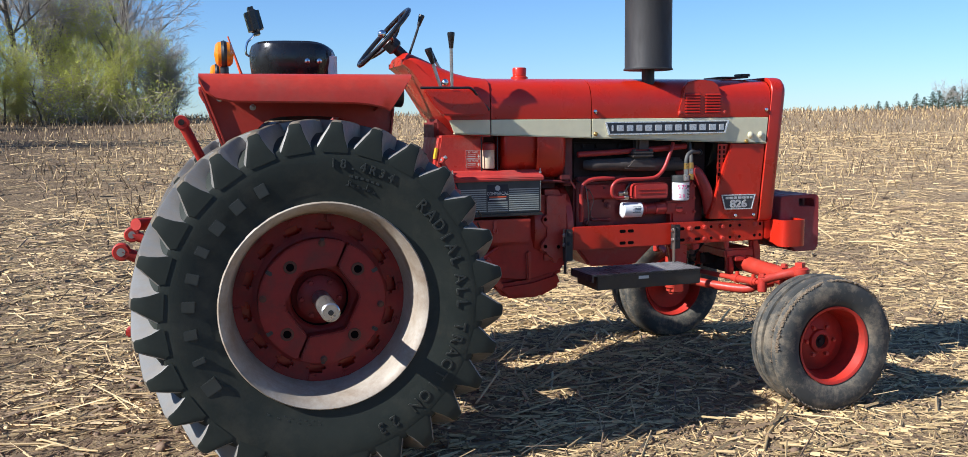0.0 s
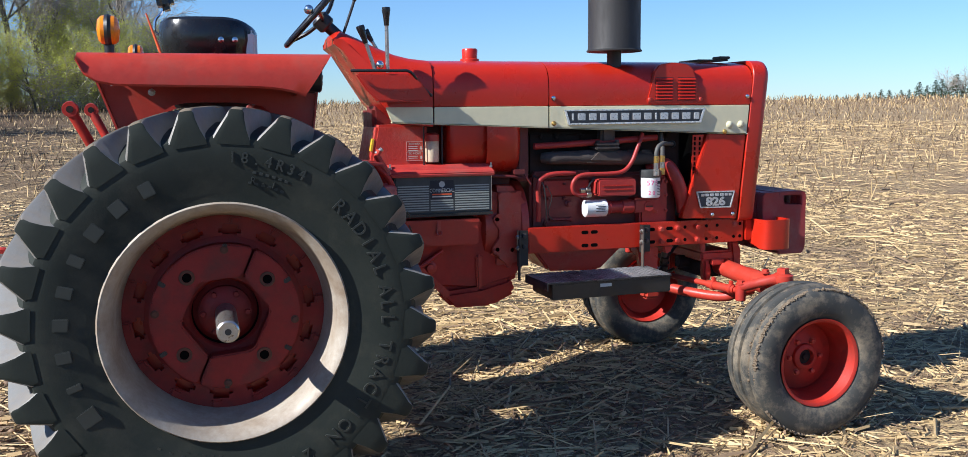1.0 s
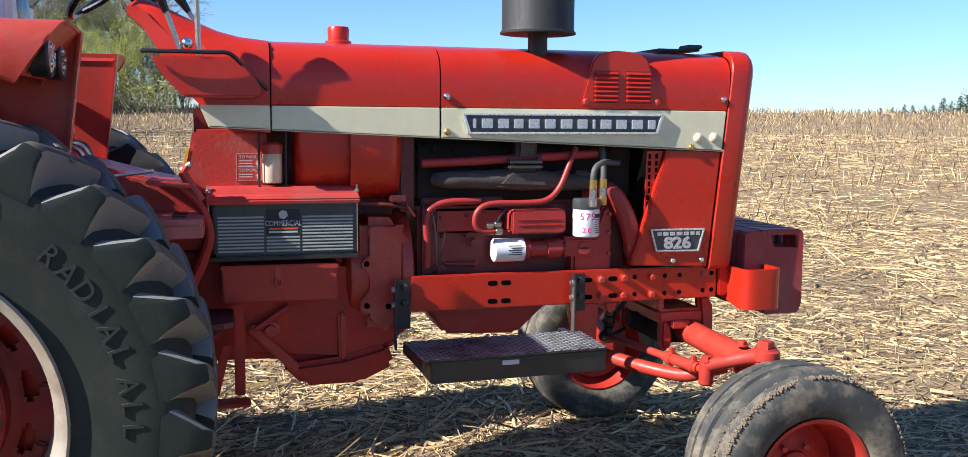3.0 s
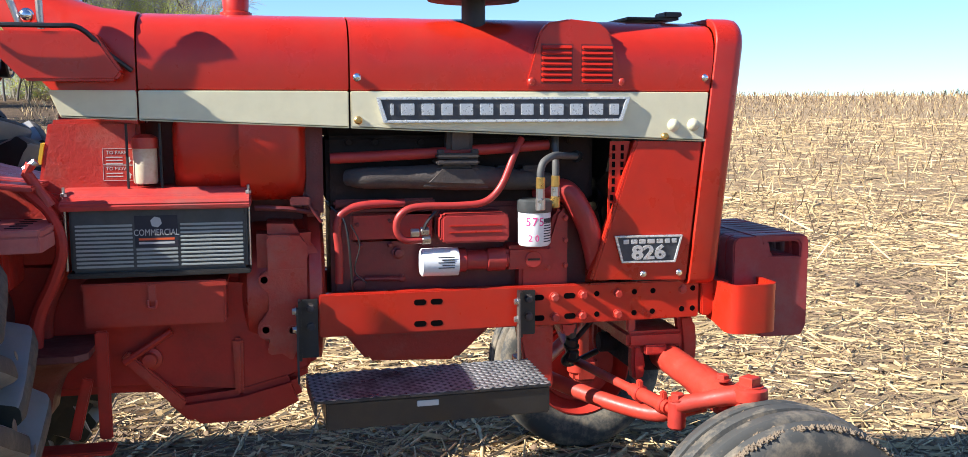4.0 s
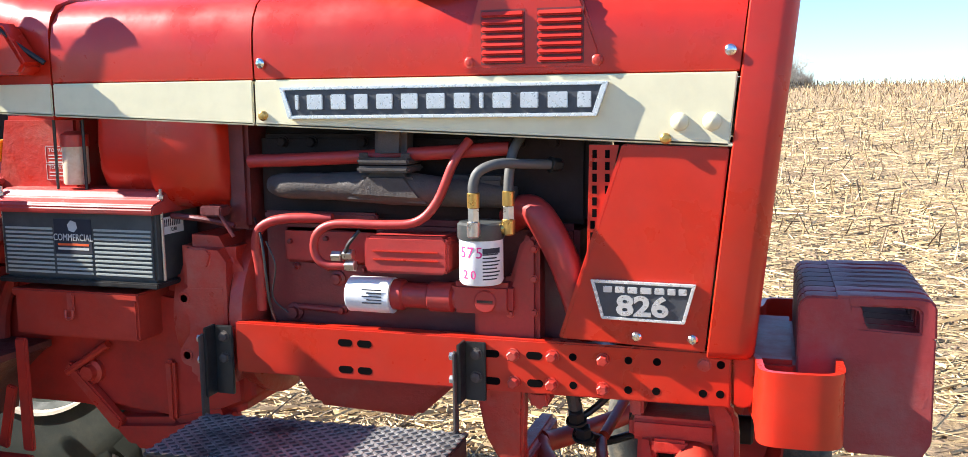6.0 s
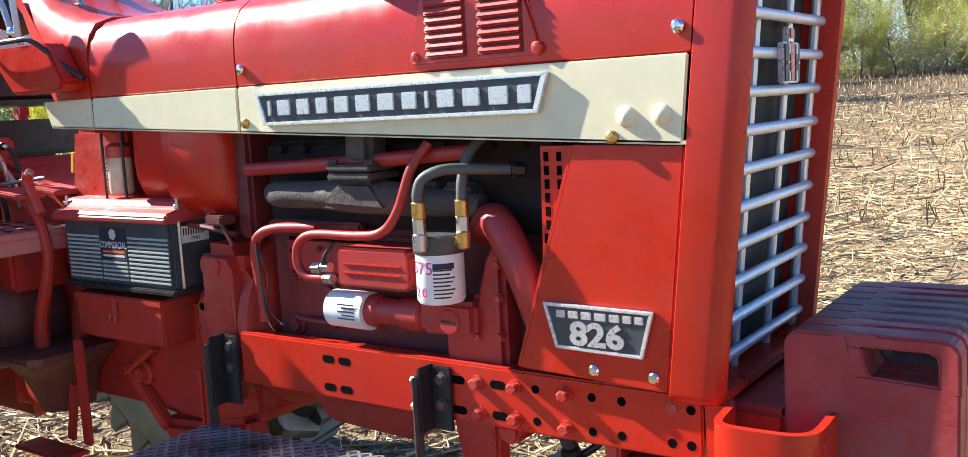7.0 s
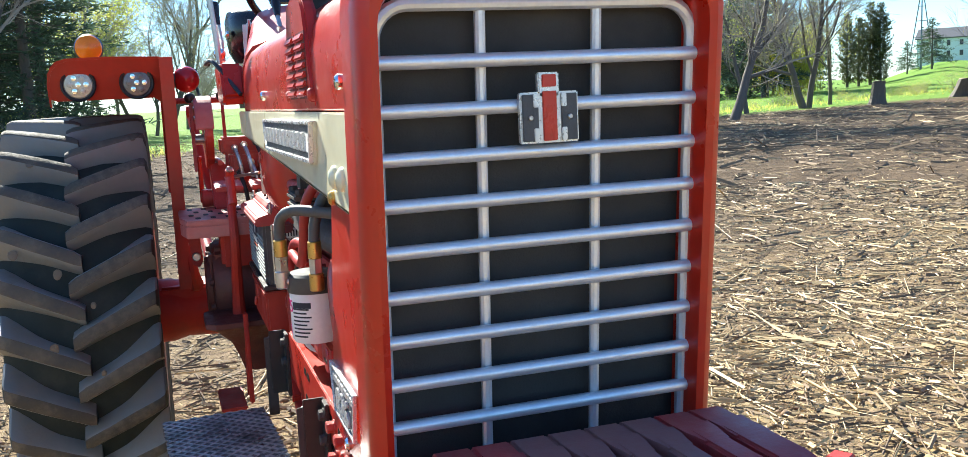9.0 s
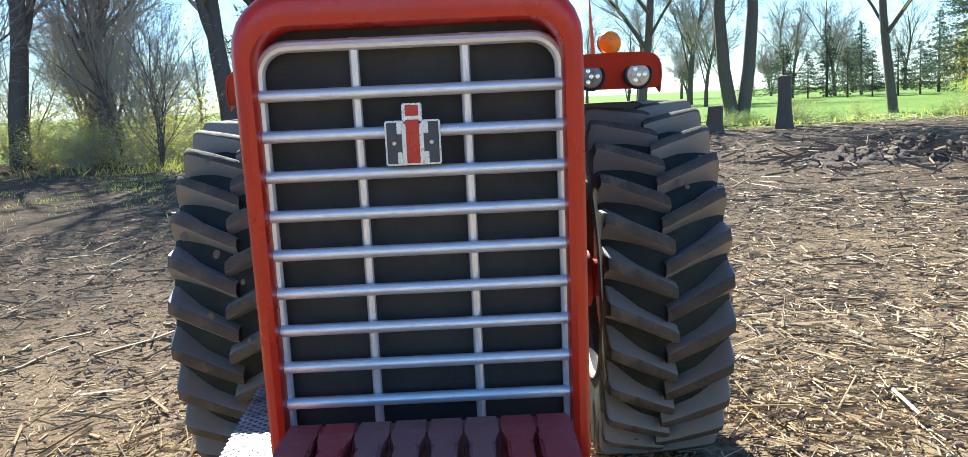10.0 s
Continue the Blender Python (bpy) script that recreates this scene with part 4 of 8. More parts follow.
# ---- frame rails ----
for s in (-1, 1):
    bm = bmesh.new()
    prism(bm, [(1.477, 0.992), (2.692, 0.993), (2.692, 0.869), (1.477, 0.862)], "y", s * 0.235, s * 0.256, 0.004)
    box(bm, (1.477, s * 0.20 if s > 0 else -0.25, 0.976), (2.692, 0.25 if s > 0 else -0.20, 0.988), 0.003)
    box(bm, (1.477, s * 0.20 if s > 0 else -0.25, 0.868), (2.692, 0.25 if s > 0 else -0.20, 0.880), 0.003)
    rail = part("frame_rail", bm, RED, tractor, "red side frame rail with slots and bolts")
    if s < 0:
        for x, z in ((2.204, 0.956), (2.297, 0.959), (2.413, 0.959), (2.635, 0.963), (2.206, 0.891), (2.295, 0.893), (2.413, 0.892)):
            bm = bmesh.new()
            hexbolt(bm, (x, s * 0.256, z), (0, s, 0), 0.0125, 0.020 if x < 2.5 else 0.006)
            part("bolt", bm, RED_CAST, rail)
        slots = ((1.78, 0.957), (1.831, 0.957), (1.78, 0.890), (1.831, 0.890), (2.152, 0.955), (2.254, 0.957), (2.154, 0.890), (2.256, 0.892))
        holes = ((2.344, 0.960), (2.47, 0.961), (2.533, 0.962), (2.67, 0.965), (2.345, 0.894), (2.47, 0.893), (2.532, 0.895), (2.633, 0.898), (2.67, 0.899))
        for x, z, half in [(x, z, 0.010) for x, z in slots] + [(x, z, 0.0) for x, z in holes]:
            bm = bmesh.new()
            prism(bm, [(x + half * (1 if math.cos(a) > 0 else -1) + 0.009 * math.cos(a), z + 0.009 * math.sin(a)) for a in [2 * math.pi * (k + 0.5) / 16 for k in range(16)]], "y", s * 0.25, s * 0.2567)
            part("slot" if half else "hole", bm, HOLE, rail)

# front bolster, strap and suitcase weights
for s in (-1, 1):
    bm = bmesh.new()
    prism(bm, [(2.696, 0.988), (2.742, 0.988), (2.744, 0.905), (2.738, 0.882), (2.722, 0.872), (2.700, 0.876)], "y", s * 0.225, s * 0.262, 0.004)
    part("bolster_ear", bm, RED, tractor)
bm = bmesh.new()
box(bm, (2.70, -0.225, 0.89), (2.83, 0.225, 0.975), 0.012)
part("front_bolster", bm, RED_DULL, tractor)
for s in (-1, 1):
    bm = bmesh.new()
    path = smooth_path([(2.735, 0.235), (2.747, 0.268), (2.752, 0.315), (2.758, 0.352), (2.780, 0.368), (2.83, 0.369), (2.880, 0.364), (2.905, 0.346), (2.912, 0.315), (2.910, 0.235)], 4)
    loops = []
    for i, p in enumerate(path):
        d = (path[min(i + 1, len(path) - 1)] - path[max(i - 1, 0)]).normalized()
        nrm = Vector((-d.y, d.x)) * 0.007
        low = 0.834 + 0.03 * max(0.0, (0.33 - p.y) / 0.1) * (p.x < 2.8)
        loops.append([(p.x + nrm.x, s * (p.y + nrm.y), low), (p.x - nrm.x, s * (p.y - nrm.y), low), (p.x - nrm.x, s * (p.y - nrm.y), 0.990), (p.x + nrm.x, s * (p.y + nrm.y), 0.990)])
    rings(bm, loops)
    part("bumper_strap", bm, RED, tractor, "bent red steel strap")


def weight_mesh(n):
    """One slab: full width behind, thinner towards the front, with a hand hole."""
    t = bmesh.new()
    w = 0.0284
    prism(t, [(2.822, 0.80), (2.822, 1.085), (2.832, 1.10), (2.845, 1.105), (2.925, 1.105), (2.940, 1.040), (3.08, 1.034), (3.094, 1.024), (3.096, 0.80), (3.078, 0.765), (2.93, 0.765), (2.91, 0.80)], "y", -w, w, 0.004)
    rings(t, [[(x, -h, 1.108), (x, h, 1.108), (x, h, 1.087), (x, -h, 1.087)] for x, h in ((2.90, w - 0.001), (2.93, w - 0.0025), (2.95, max(0.0215, n - 0.001)), (2.97, n - 0.0004))])
    prism(t, [(2.92, 1.086), (2.92, 1.108), (2.945, 1.109), (3.06, 1.110), (3.082, 1.106), (3.094, 1.092), (3.096, 1.02), (3.062, 1.02), (3.062, 1.078), (3.054, 1.086)], "y", -n, n, 0.005, 3)
    prism(t, [(2.925, 1.03), (2.925, 1.088), (2.948, 1.086), (2.955, 1.05), (2.965, 1.038)], "y", -n, n, 0.003)
    me = bpy.data.meshes.new("suitcase_weight")
    bmesh.ops.recalc_face_normals(t, faces=t.faces[:])
    t.to_mesh(me)
    t.free()
    me.materials.append(WEIGHT)
    me.shade_smooth()
    me.set_sharp_from_angle(angle=radians(35))
    return me


wm, end_weight, grey = weight_mesh(0.0195), weight_mesh(0.0282), weight_mesh(0.0195)
grey.materials.clear()
grey.materials.append(WEIGHT_GREY)
for k in range(8):
    w = again("suitcase_weight", grey if 2 <= k <= 5 else end_weight if k in (0, 7) else wm, tractor, Matrix.Translation((0.004, -0.196 + k * 0.0575, 0.016)))
    w["label"] = "cast suitcase weight grey with dust" if 2 <= k <= 5 else "faded red cast suitcase weight"

# ---- engine bay ----
bm = bmesh.new()
box(bm, (1.52, -0.165, 0.86), (2.34, 0.165, 1.25), 0.015)
part("engine_block", bm, ENGINE, tractor, "red painted engine block, greasy")
# head and valve cover share one near-black tone
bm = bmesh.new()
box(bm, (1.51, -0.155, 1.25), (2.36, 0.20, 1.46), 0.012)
part("cylinder_head", bm, NEAR_BLACK, tractor)
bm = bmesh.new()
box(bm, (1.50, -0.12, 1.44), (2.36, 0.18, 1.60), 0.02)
part("valve_cover", bm, NEAR_BLACK, tractor)
bm = bmesh.new()
prism(bm, [(1.50, 0.90), (2.10, 0.90), (2.03, 0.84), (1.915, 0.735), (1.63, 0.745), (1.54, 0.86)], "y", -0.13, 0.13, 0.015)
part("oil_pan", bm, RED_CAST, tractor)
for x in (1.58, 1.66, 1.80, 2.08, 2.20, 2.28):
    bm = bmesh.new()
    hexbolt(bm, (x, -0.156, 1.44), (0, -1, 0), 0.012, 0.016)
    part("bolt", bm, NEAR_BLACK, tractor)
bm = bmesh.new()
box(bm, (1.58, -0.176, 1.135), (1.84, -0.160, 1.225), 0.010)
part("side_cover", bm, PIPE_RED, tractor)
bm = bmesh.new()
tube(bm, [(1.62, -0.178, 1.022), (1.735, -0.178, 1.018)], 0.008, 10, bend=False)
part("side_ledge", bm, ENGINE, tractor)
for x, z, r in ((1.725, 1.098, 0.020), (1.600, 1.005, 0.024), (1.735, 1.018, 0.013), (1.60, 1.19, 0.010), (1.70, 1.20, 0.010), (1.61, 1.125, 0.009), (1.70, 1.125, 0.009), (1.80, 1.125, 0.009)):
    bm = bmesh.new()
    lathe(bm, [(r, -0.164), (r, -0.172), (r * 0.65, -0.175), (r * 0.6, -0.186), (0, -0.187)], (x, 0, z), n=16)
    part("core_plug", bm, ENGINE, tractor)
for x0, x1, z in ((1.53, 1.84, 1.245), (1.53, 2.09, 0.915)):
    bm = bmesh.new()
    box(bm, (x0, -0.182, z), (x1, -0.160, z + 0.022), 0.006)
    part("block_rib", bm, ENGINE, tractor)
for pts, r in (               ([(1.575, -0.255, 1.20), (1.60, -0.258, 1.14), (1.585, -0.25, 1.06), (1.62, -0.24, 1.02)], 0.0022), ([(1.83, -0.262, 1.235), (1.80, -0.265, 1.20), (1.79, -0.262, 1.17)], 0.005)):
    bm = bmesh.new()
    tube(bm, pts, r, 6)
    part("wire", bm, BLACK_STEEL, tractor)
for z in (1.168, 1.188):
    bm = bmesh.new()
    box(bm, (1.868, -0.2785, z), (2.032, -0.274, z + 0.0045), 0.0015)
    part("box_rib", bm, RED, tractor)
# added plate: dark filler for a see-through gap in the shaded bay
bm = bmesh.new()
box(bm, (1.44, -0.20, 1.22), (1.50, 0.24, 1.60), 0.01)
part("engine_rear_plate", bm, ENGINE, tractor)
# added block: stands in for the darkness behind the battery
bm = bmesh.new()
box(bm, (0.74, -0.07, 0.98), (1.46, 0.22, 1.60), 0.02)
part("hydraulic_housing", bm, ENGINE, tractor, "dark red block added to close the bay behind the battery")
bm = bmesh.new()
tube(bm, [(1.52, -0.21, 1.25), (1.56, -0.25, 1.20), (1.575, -0.25, 1.05), (1.58, -0.22, 0.98)], 0.0035, 6)
part("wire", bm, BLACK_STEEL, tractor)
bm = bmesh.new()
tube(bm, [(1.30, -0.24, 1.255), (1.40, -0.25, 1.25), (1.48, -0.24, 1.235)], 0.008, 8)
box(bm, (1.40, -0.27, 1.26), (1.46, -0.22, 1.285), 0.004)
tube(bm, [(1.445, -0.262, 1.275), (1.49, -0.262, 1.21)], 0.005, 8)
part("governor_link", bm, ENGINE, tractor)
# exhaust manifold
bm = bmesh.new()
tube(bm, [(1.57, -0.19, 1.335), (1.62, -0.215, 1.335), (1.75, -0.215, 1.335), (1.90, -0.22, 1.335), (2.05, -0.215, 1.325), (2.20, -0.20, 1.315)], [0.024, 0.032, 0.034, 0.042, 0.034, 0.026], 14)
manifold = part("exhaust_manifold", bm, IRON, tractor, "sooty cast-iron exhaust manifold")
bm = bmesh.new()
prism(bm, [(1.78, 1.31), (1.845, 1.375), (1.95, 1.375), (2.01, 1.30)], "y", -0.262, -0.18, 0.014)
part("collector", bm, IRON, manifold)
for z in (1.374, 1.393):
    bm = bmesh.new()
    box(bm, (1.832, -0.275, z), (1.962, -0.17, z + 0.0155), 0.005)
    part("flange", bm, IRON, manifold)
bm = bmesh.new()
prism(bm, [(1.865, 1.405), (1.945, 1.405), (1.955, 1.60), (1.875, 1.60)], "y", -0.255, -0.185, 0.014)
part("riser", bm, IRON, manifold)
for x in (1.845, 1.95):
    bm = bmesh.new()
    hexbolt(bm, (x, -0.26, 1.408), (0, 0, 1), 0.011, 0.012)
    part("bolt", bm, IRON, manifold)
for x in (1.66, 1.74, 2.06, 2.14):
    bm = bmesh.new()
    box(bm, (x - 0.035, -0.215, 1.31), (x + 0.035, -0.15, 1.365), 0.01)
    part("port", bm, IRON, manifold)
# water pipe along the head
bm = bmesh.new()
tube(bm, [(1.52, -0.22, 1.395), (1.70, -0.225, 1.402), (2.0, -0.225, 1.418), (2.19, -0.22, 1.43)], 0.0165, 12)
part("manifold_pipe", bm, PIPE_RED, tractor)
# oil cooler box and its pipes
bm = bmesh.new()
prism(bm, [(1.845, 1.145), (1.845, 1.215), (1.855, 1.225), (2.045, 1.227), (2.055, 1.215), (2.055, 1.145), (2.045, 1.137), (1.855, 1.137)], "y", -0.275, -0.17, 0.008)
part("oil_cooler_box", bm, PIPE_RED, tractor, "red ribbed oil cooler box")
bm = bmesh.new()
tube(bm, [(2.10, -0.24, 1.45), (2.07, -0.265, 1.40), (2.03, -0.27, 1.31), (1.98, -0.27, 1.262), (1.90, -0.268, 1.252), (1.77, -0.265, 1.25), (1.72, -0.265, 1.225), (1.71, -0.262, 1.18), (1.735, -0.26, 1.15), (1.79, -0.255, 1.148)], 0.0108, 12)
part("coolant_pipe", bm, PIPE_RED, tractor)
bm = bmesh.new()
tube(bm, [(1.74, -0.22, 1.258), (1.62, -0.23, 1.255), (1.555, -0.235, 1.235), (1.535, -0.235, 1.19), (1.54, -0.23, 1.12), (1.54, -0.225, 1.02)], 0.0125, 12)
part("coolant_pipe", bm, PIPE_RED, tractor)
for x, z in ((1.795, 1.175), (1.80, 1.148), (1.765, 1.17)):
    bm = bmesh.new()
    rod(bm, (x - 0.012, -0.255, z), (x + 0.014, -0.255, z), 0.014, 6, 0.002)
    part("fitting", bm, STEEL, tractor)
# spin-on filters
bm = bmesh.new()
lathe(bm, [(0.046, 1.125), (0.0505, 1.132), (0.0505, 1.229), (0.0505, 1.230)], (2.134, -0.269, 0), (0, 0, 1), 36)
filt = part("coolant_filter", bm, WHITE, tractor, "white spin-on filter with pink hand-written numbers")
bm = bmesh.new()
lathe(bm, [(0.0525, 1.228), (0.054, 1.232), (0.054, 1.262), (0.048, 1.267), (0, 1.268)], (2.134, -0.269, 0), (0, 0, 1), 36)
part("filter_head", bm, CASE_BLACK, filt)
for text, x, z, size in (("575", 2.113, 1.200, 0.036), ("20", 2.120, 1.150, 0.028)):
    for k, ch in enumerate(text):
        a = (x + 0.021 * k - 0.015 - 2.130) / 0.0505
        m = Matrix.Translation((2.134 + 0.0505 * math.sin(a), -0.269 - 0.0508 * math.cos(a), z)) @ Matrix.Rotation(a, 4, "Z") @ SIDE
        letters("ink_number", ch, size, 0.0004, PINK_INK, filt, m)
for k in range(9):
    bm = bmesh.new()
    z = 1.205 - 0.008 * k
    a0, a1 = 0.35, 1.25 - 0.1 * (k % 3)
    pts = [a0 + (a1 - a0) * i / 6 for i in range(7)]
    hh = 0.006 if k == 0 else 0.0016
    rings(bm, [[(2.134 + r * math.sin(a), -0.269 - r * math.cos(a), zz) for r, zz in ((0.0503, z - hh), (0.0509, z - hh), (0.0509, z + hh), (0.0503, z + hh))] for a in pts])
    part("print_line", bm, DARK_INK, filt)
for pts, nm in (([(2.136, -0.331, 1.330), (2.136, -0.331, 1.356), (2.148, -0.326, 1.384), (2.185, -0.305, 1.400), (2.235, -0.255, 1.397), (2.282, -0.213, 1.393)], "hose"),
                ([(2.200, -0.272, 1.335), (2.201, -0.268, 1.375), (2.204, -0.250, 1.42), (2.212, -0.222, 1.45), (2.22, -0.19, 1.47)], "hose")):
    bm = bmesh.new()
    tube(bm, pts, 0.0112, 12)
    part(nm, bm, HOSE, filt)
    bm = bmesh.new()
    hexbolt(bm, pts[-1], Vector(pts[-1]) - Vector(pts[-2]), 0.015, 0.03)
    part("hose_fitting", bm, BLACK_STEEL, filt)
for x, y in ((2.136, -0.331), (2.200, -0.272)):
    bm = bmesh.new()
    rod(bm, (x, y, 1.303), (x, y, 1.338), 0.0140, 14, 0.002)
    part("hose_end", bm, BRASS, filt)
    bm = bmesh.new()
    rod(bm, (x, y, 1.272), (x, y, 1.304), 0.0135, 6, 0.001)
    part("hose_nut", bm, STEEL, filt)
    bm = bmesh.new()
    rod(bm, (x, y, 1.238), (x, y, 1.275), 0.015, 14, 0.003)
    rod(bm, (x, y, 1.252), (2.134, -0.269, 1.252), 0.014, 12, 0.003)
    part("elbow", bm, BRASS if x > 2.15 else STEEL, filt)
bm = bmesh.new()
lathe(bm, [(0.036, 1.785), (0.043, 1.79), (0.0435, 1.90), (0.0435, 1.901)], (0, -0.228, 1.075), (1, 0, 0), 32)
filt2 = part("oil_filter", bm, WHITE, tractor, "white oil filter lying level on the block")
bm = bmesh.new()
lathe(bm, [(0.037, 1.90), (0.037, 1.925), (0.03, 1.93), (0.03, 1.99), (0.036, 1.995), (0.036, 2.05), (0.026, 2.055), (0.026, 2.12)], (0, -0.224, 1.077), (1, 0, 0), 24)
box(bm, (2.05, -0.252, 1.045), (2.20, -0.14, 1.12), 0.012)
part("filter_base", bm, PIPE_RED, filt2)
for k in range(5):
    bm = bmesh.new()
    box(bm, (1.835 + 0.012 * (k % 2), -0.2722, 1.093 - 0.008 * k), (1.885, -0.2708, 1.096 - 0.008 * k))
    part("print_line", bm, DARK_INK, filt2)
bm = bmesh.new()
lathe(bm, [(0.027, -0.247), (0.027, -0.254), (0.024, -0.2565), (0.0, -0.2565)], (2.137, 0, 1.077), n=24)
plug = part("plug", bm, PIPE_RED, tractor)
bm = bmesh.new()
box(bm, (2.118, -0.2575, 1.074), (2.156, -0.256, 1.080))
part("plug_slot", bm, NEAR_BLACK, plug)
# front gear cover and water hose
bm = bmesh.new()
prism(bm, [(2.10, 0.94), (2.258, 0.94), (2.258, 1.222), (2.235, 1.238), (2.215, 1.22), (2.185, 1.12), (2.10, 1.11)], "y", -0.225, 0.2, 0.012)
part("gear_cover", bm, PIPE_RED, tractor)
for x, z in ((2.247, 1.20), (2.247, 1.13), (2.247, 1.05), (2.247, 0.98), (2.12, 0.965), (2.19, 1.045)):
    bm = bmesh.new()
    hexbolt(bm, (x, -0.225, z), (0, -1, 0), 0.008, 0.010)
    part("bolt", bm, RED_CAST, tractor)
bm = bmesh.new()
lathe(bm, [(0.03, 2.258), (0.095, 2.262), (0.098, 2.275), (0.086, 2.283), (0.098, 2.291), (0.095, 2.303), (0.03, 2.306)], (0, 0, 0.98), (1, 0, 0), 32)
part("crank_pulley", bm, NEAR_BLACK, tractor)
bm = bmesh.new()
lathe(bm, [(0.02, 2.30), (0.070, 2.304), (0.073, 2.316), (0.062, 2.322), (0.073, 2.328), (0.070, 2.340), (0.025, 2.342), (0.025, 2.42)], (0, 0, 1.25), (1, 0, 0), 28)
part("fan_pulley", bm, NEAR_BLACK, tractor)
for y0, y1 in ((-0.094, -0.070), (0.094, 0.070)):
    bm = bmesh.new()
    tube(bm, [(2.283, y0, 0.98), (2.322, y1, 1.25)], 0.007, 6, bend=False)
    part("fan_belt", bm, BLACK_STEEL, tractor)
bm = bmesh.new()
tube(bm, [(2.18, -0.16, 1.262), (2.212, -0.195, 1.285), (2.255, -0.222, 1.280), (2.305, -0.230, 1.205), (2.338, -0.225, 1.12), (2.36, -0.21, 1.04)], 0.036, 16)
part("radiator_hose", bm, PIPE_RED, tractor, "thick red painted radiator hose")
bm = bmesh.new()
prism(bm, [(2.375, 1.19), (2.38, 1.44), (2.445, 1.44), (2.395, 1.19)], "y", -0.256, -0.25)
perf = part("perforated_shroud", bm, RED, tractor)
for k in range(9):
    z = 1.42 - k * 0.026
    for x in ((2.392, 2.42) if k < 6 else (2.388,)):
        bm = bmesh.new()
        box(bm, (x - 0.005, -0.2575, z - 0.009), (x + 0.005, -0.2555, z + 0.009))
        part("slot", bm, HOLE, perf)
bm = bmesh.new()
lathe(bm, [(0.02, 2.405), (0.06, 2.41), (0.06, 2.43), (0.02, 2.435)], (0, 0, 1.25), (1, 0, 0), 24)
fan = part("fan", bm, BLACK_STEEL, tractor)
for k in range(6):
    bm = bmesh.new()
    prism(bm, [(-0.030, 0.05), (0.030, 0.05), (0.055, 0.21), (-0.045, 0.21)], "x", -0.002, 0.002)
    bm.transform(Matrix.Translation((2.42, 0, 1.25)) @ Matrix.Rotation(2 * math.pi * k / 6 + 0.3, 4, "X") @ Matrix.Rotation(radians(28), 4, "Z"))
    part("fan_blade", bm, BLACK_STEEL, fan)
bm = bmesh.new()
box(bm, (2.46, -0.24, 0.98), (2.60, 0.24, 1.60), 0.01)
part("fan_shroud", bm, BLACK_STEEL, tractor)
# fuel tank behind the battery
bm = bmesh.new()
loops = []
for x, g in ((1.075, 0.030), (1.080, 0.014), (1.092, 0.004), (1.11, 0.0), (1.26, 0.0), (1.285, 0.0), (1.298, 0.012), (1.30, 0.03)):
    loops.append([(x, y, z) for y, z in [(0.24, 1.515)] + [(-0.10, 1.515), (-0.238 + g, 1.515 - g), (-0.242 + g, 1.42), (-0.236 + g, 1.37), (-0.218 + g, 1.325 + g * 0.5), (-0.185 + g * 0.5, 1.295 + g), (-0.13, 1.283 + g), (0.0, 1.28 + g)] + [(0.24, 1.28 + g)]])
rings(bm, loops)
part("fuel_tank", bm, RED, tractor, "rounded red tank below the hood")
bm = bmesh.new()
loops = []
for x, g in ((1.262, 0.0), (1.33, 0.002), (1.39, 0.006), (1.42, 0.016), (1.440, 0.034), (1.450, 0.070), (1.452, 0.13)):
    outer = [(-0.272 + g, 1.51), (-0.275 + g, 1.44), (-0.272 + g, 1.385), (-0.260 + g, 1.335), (-0.236 + g, 1.298), (-0.200 + g, 1.276), (-0.15 + g, 1.268)]
    loops.append([(x, y, z) for y, z in outer + [(y + 0.006, z + 0.003) for y, z in outer[::-1]]])
rings(bm, loops)
part("tank_shield", bm, RED, tractor)
bm = bmesh.new()
lathe(bm, [(0.03, 1.33), (0.033, 1.335), (0.033, 1.43), (0.033, 1.431)], (1.0, -0.22, 0), (0, 0, 1), 24)
fuel = part("fuel_filter", bm, OLD_WHITE, tractor, "pale glass-bowl fuel filter")
bm = bmesh.new()
lathe(bm, [(0.036, 1.43), (0.036, 1.46), (0.02, 1.47)], (1.0, -0.22, 0), (0, 0, 1), 20)
part("filter_head", bm, RED_CAST, fuel)
for x in (0.955, 1.045):
    bm = bmesh.new()
    tube(bm, [(x, -0.24, 1.30), (x, -0.24, 1.50)], 0.004, 6, bend=False)
    part("filter_stay", bm, BLACK_STEEL, fuel)
# battery and tool box
bm = bmesh.new()
box(bm, (0.80, -0.285, 1.085), (1.278, -0.09, 1.27), 0.008)
battery = part("battery", bm, CASE_BLACK, tractor, "large black battery with red lid")
bm = bmesh.new()
prism(bm, [(-0.306, 1.262), (-0.308, 1.278), (-0.300, 1.288), (-0.264, 1.297), (-0.256, 1.312), (-0.244, 1.319), (-0.11, 1.319), (-0.08, 1.262)], "x", 0.780, 1.290, 0.004)
part("lid", bm, RED_FADED, battery)
for x0, x1, rows in ((0.815, 0.966, 11), (1.094, 1.266, 11), (0.974, 1.086, 5)):
    for k in range(rows):
        bm = bmesh.new()
        z = 1.10 + k * 0.0115
        box(bm, (x0, -0.2875, z), (x1, -0.284, z + 0.006), 0.001)
        part("rib", bm, CASE_RIB, battery)
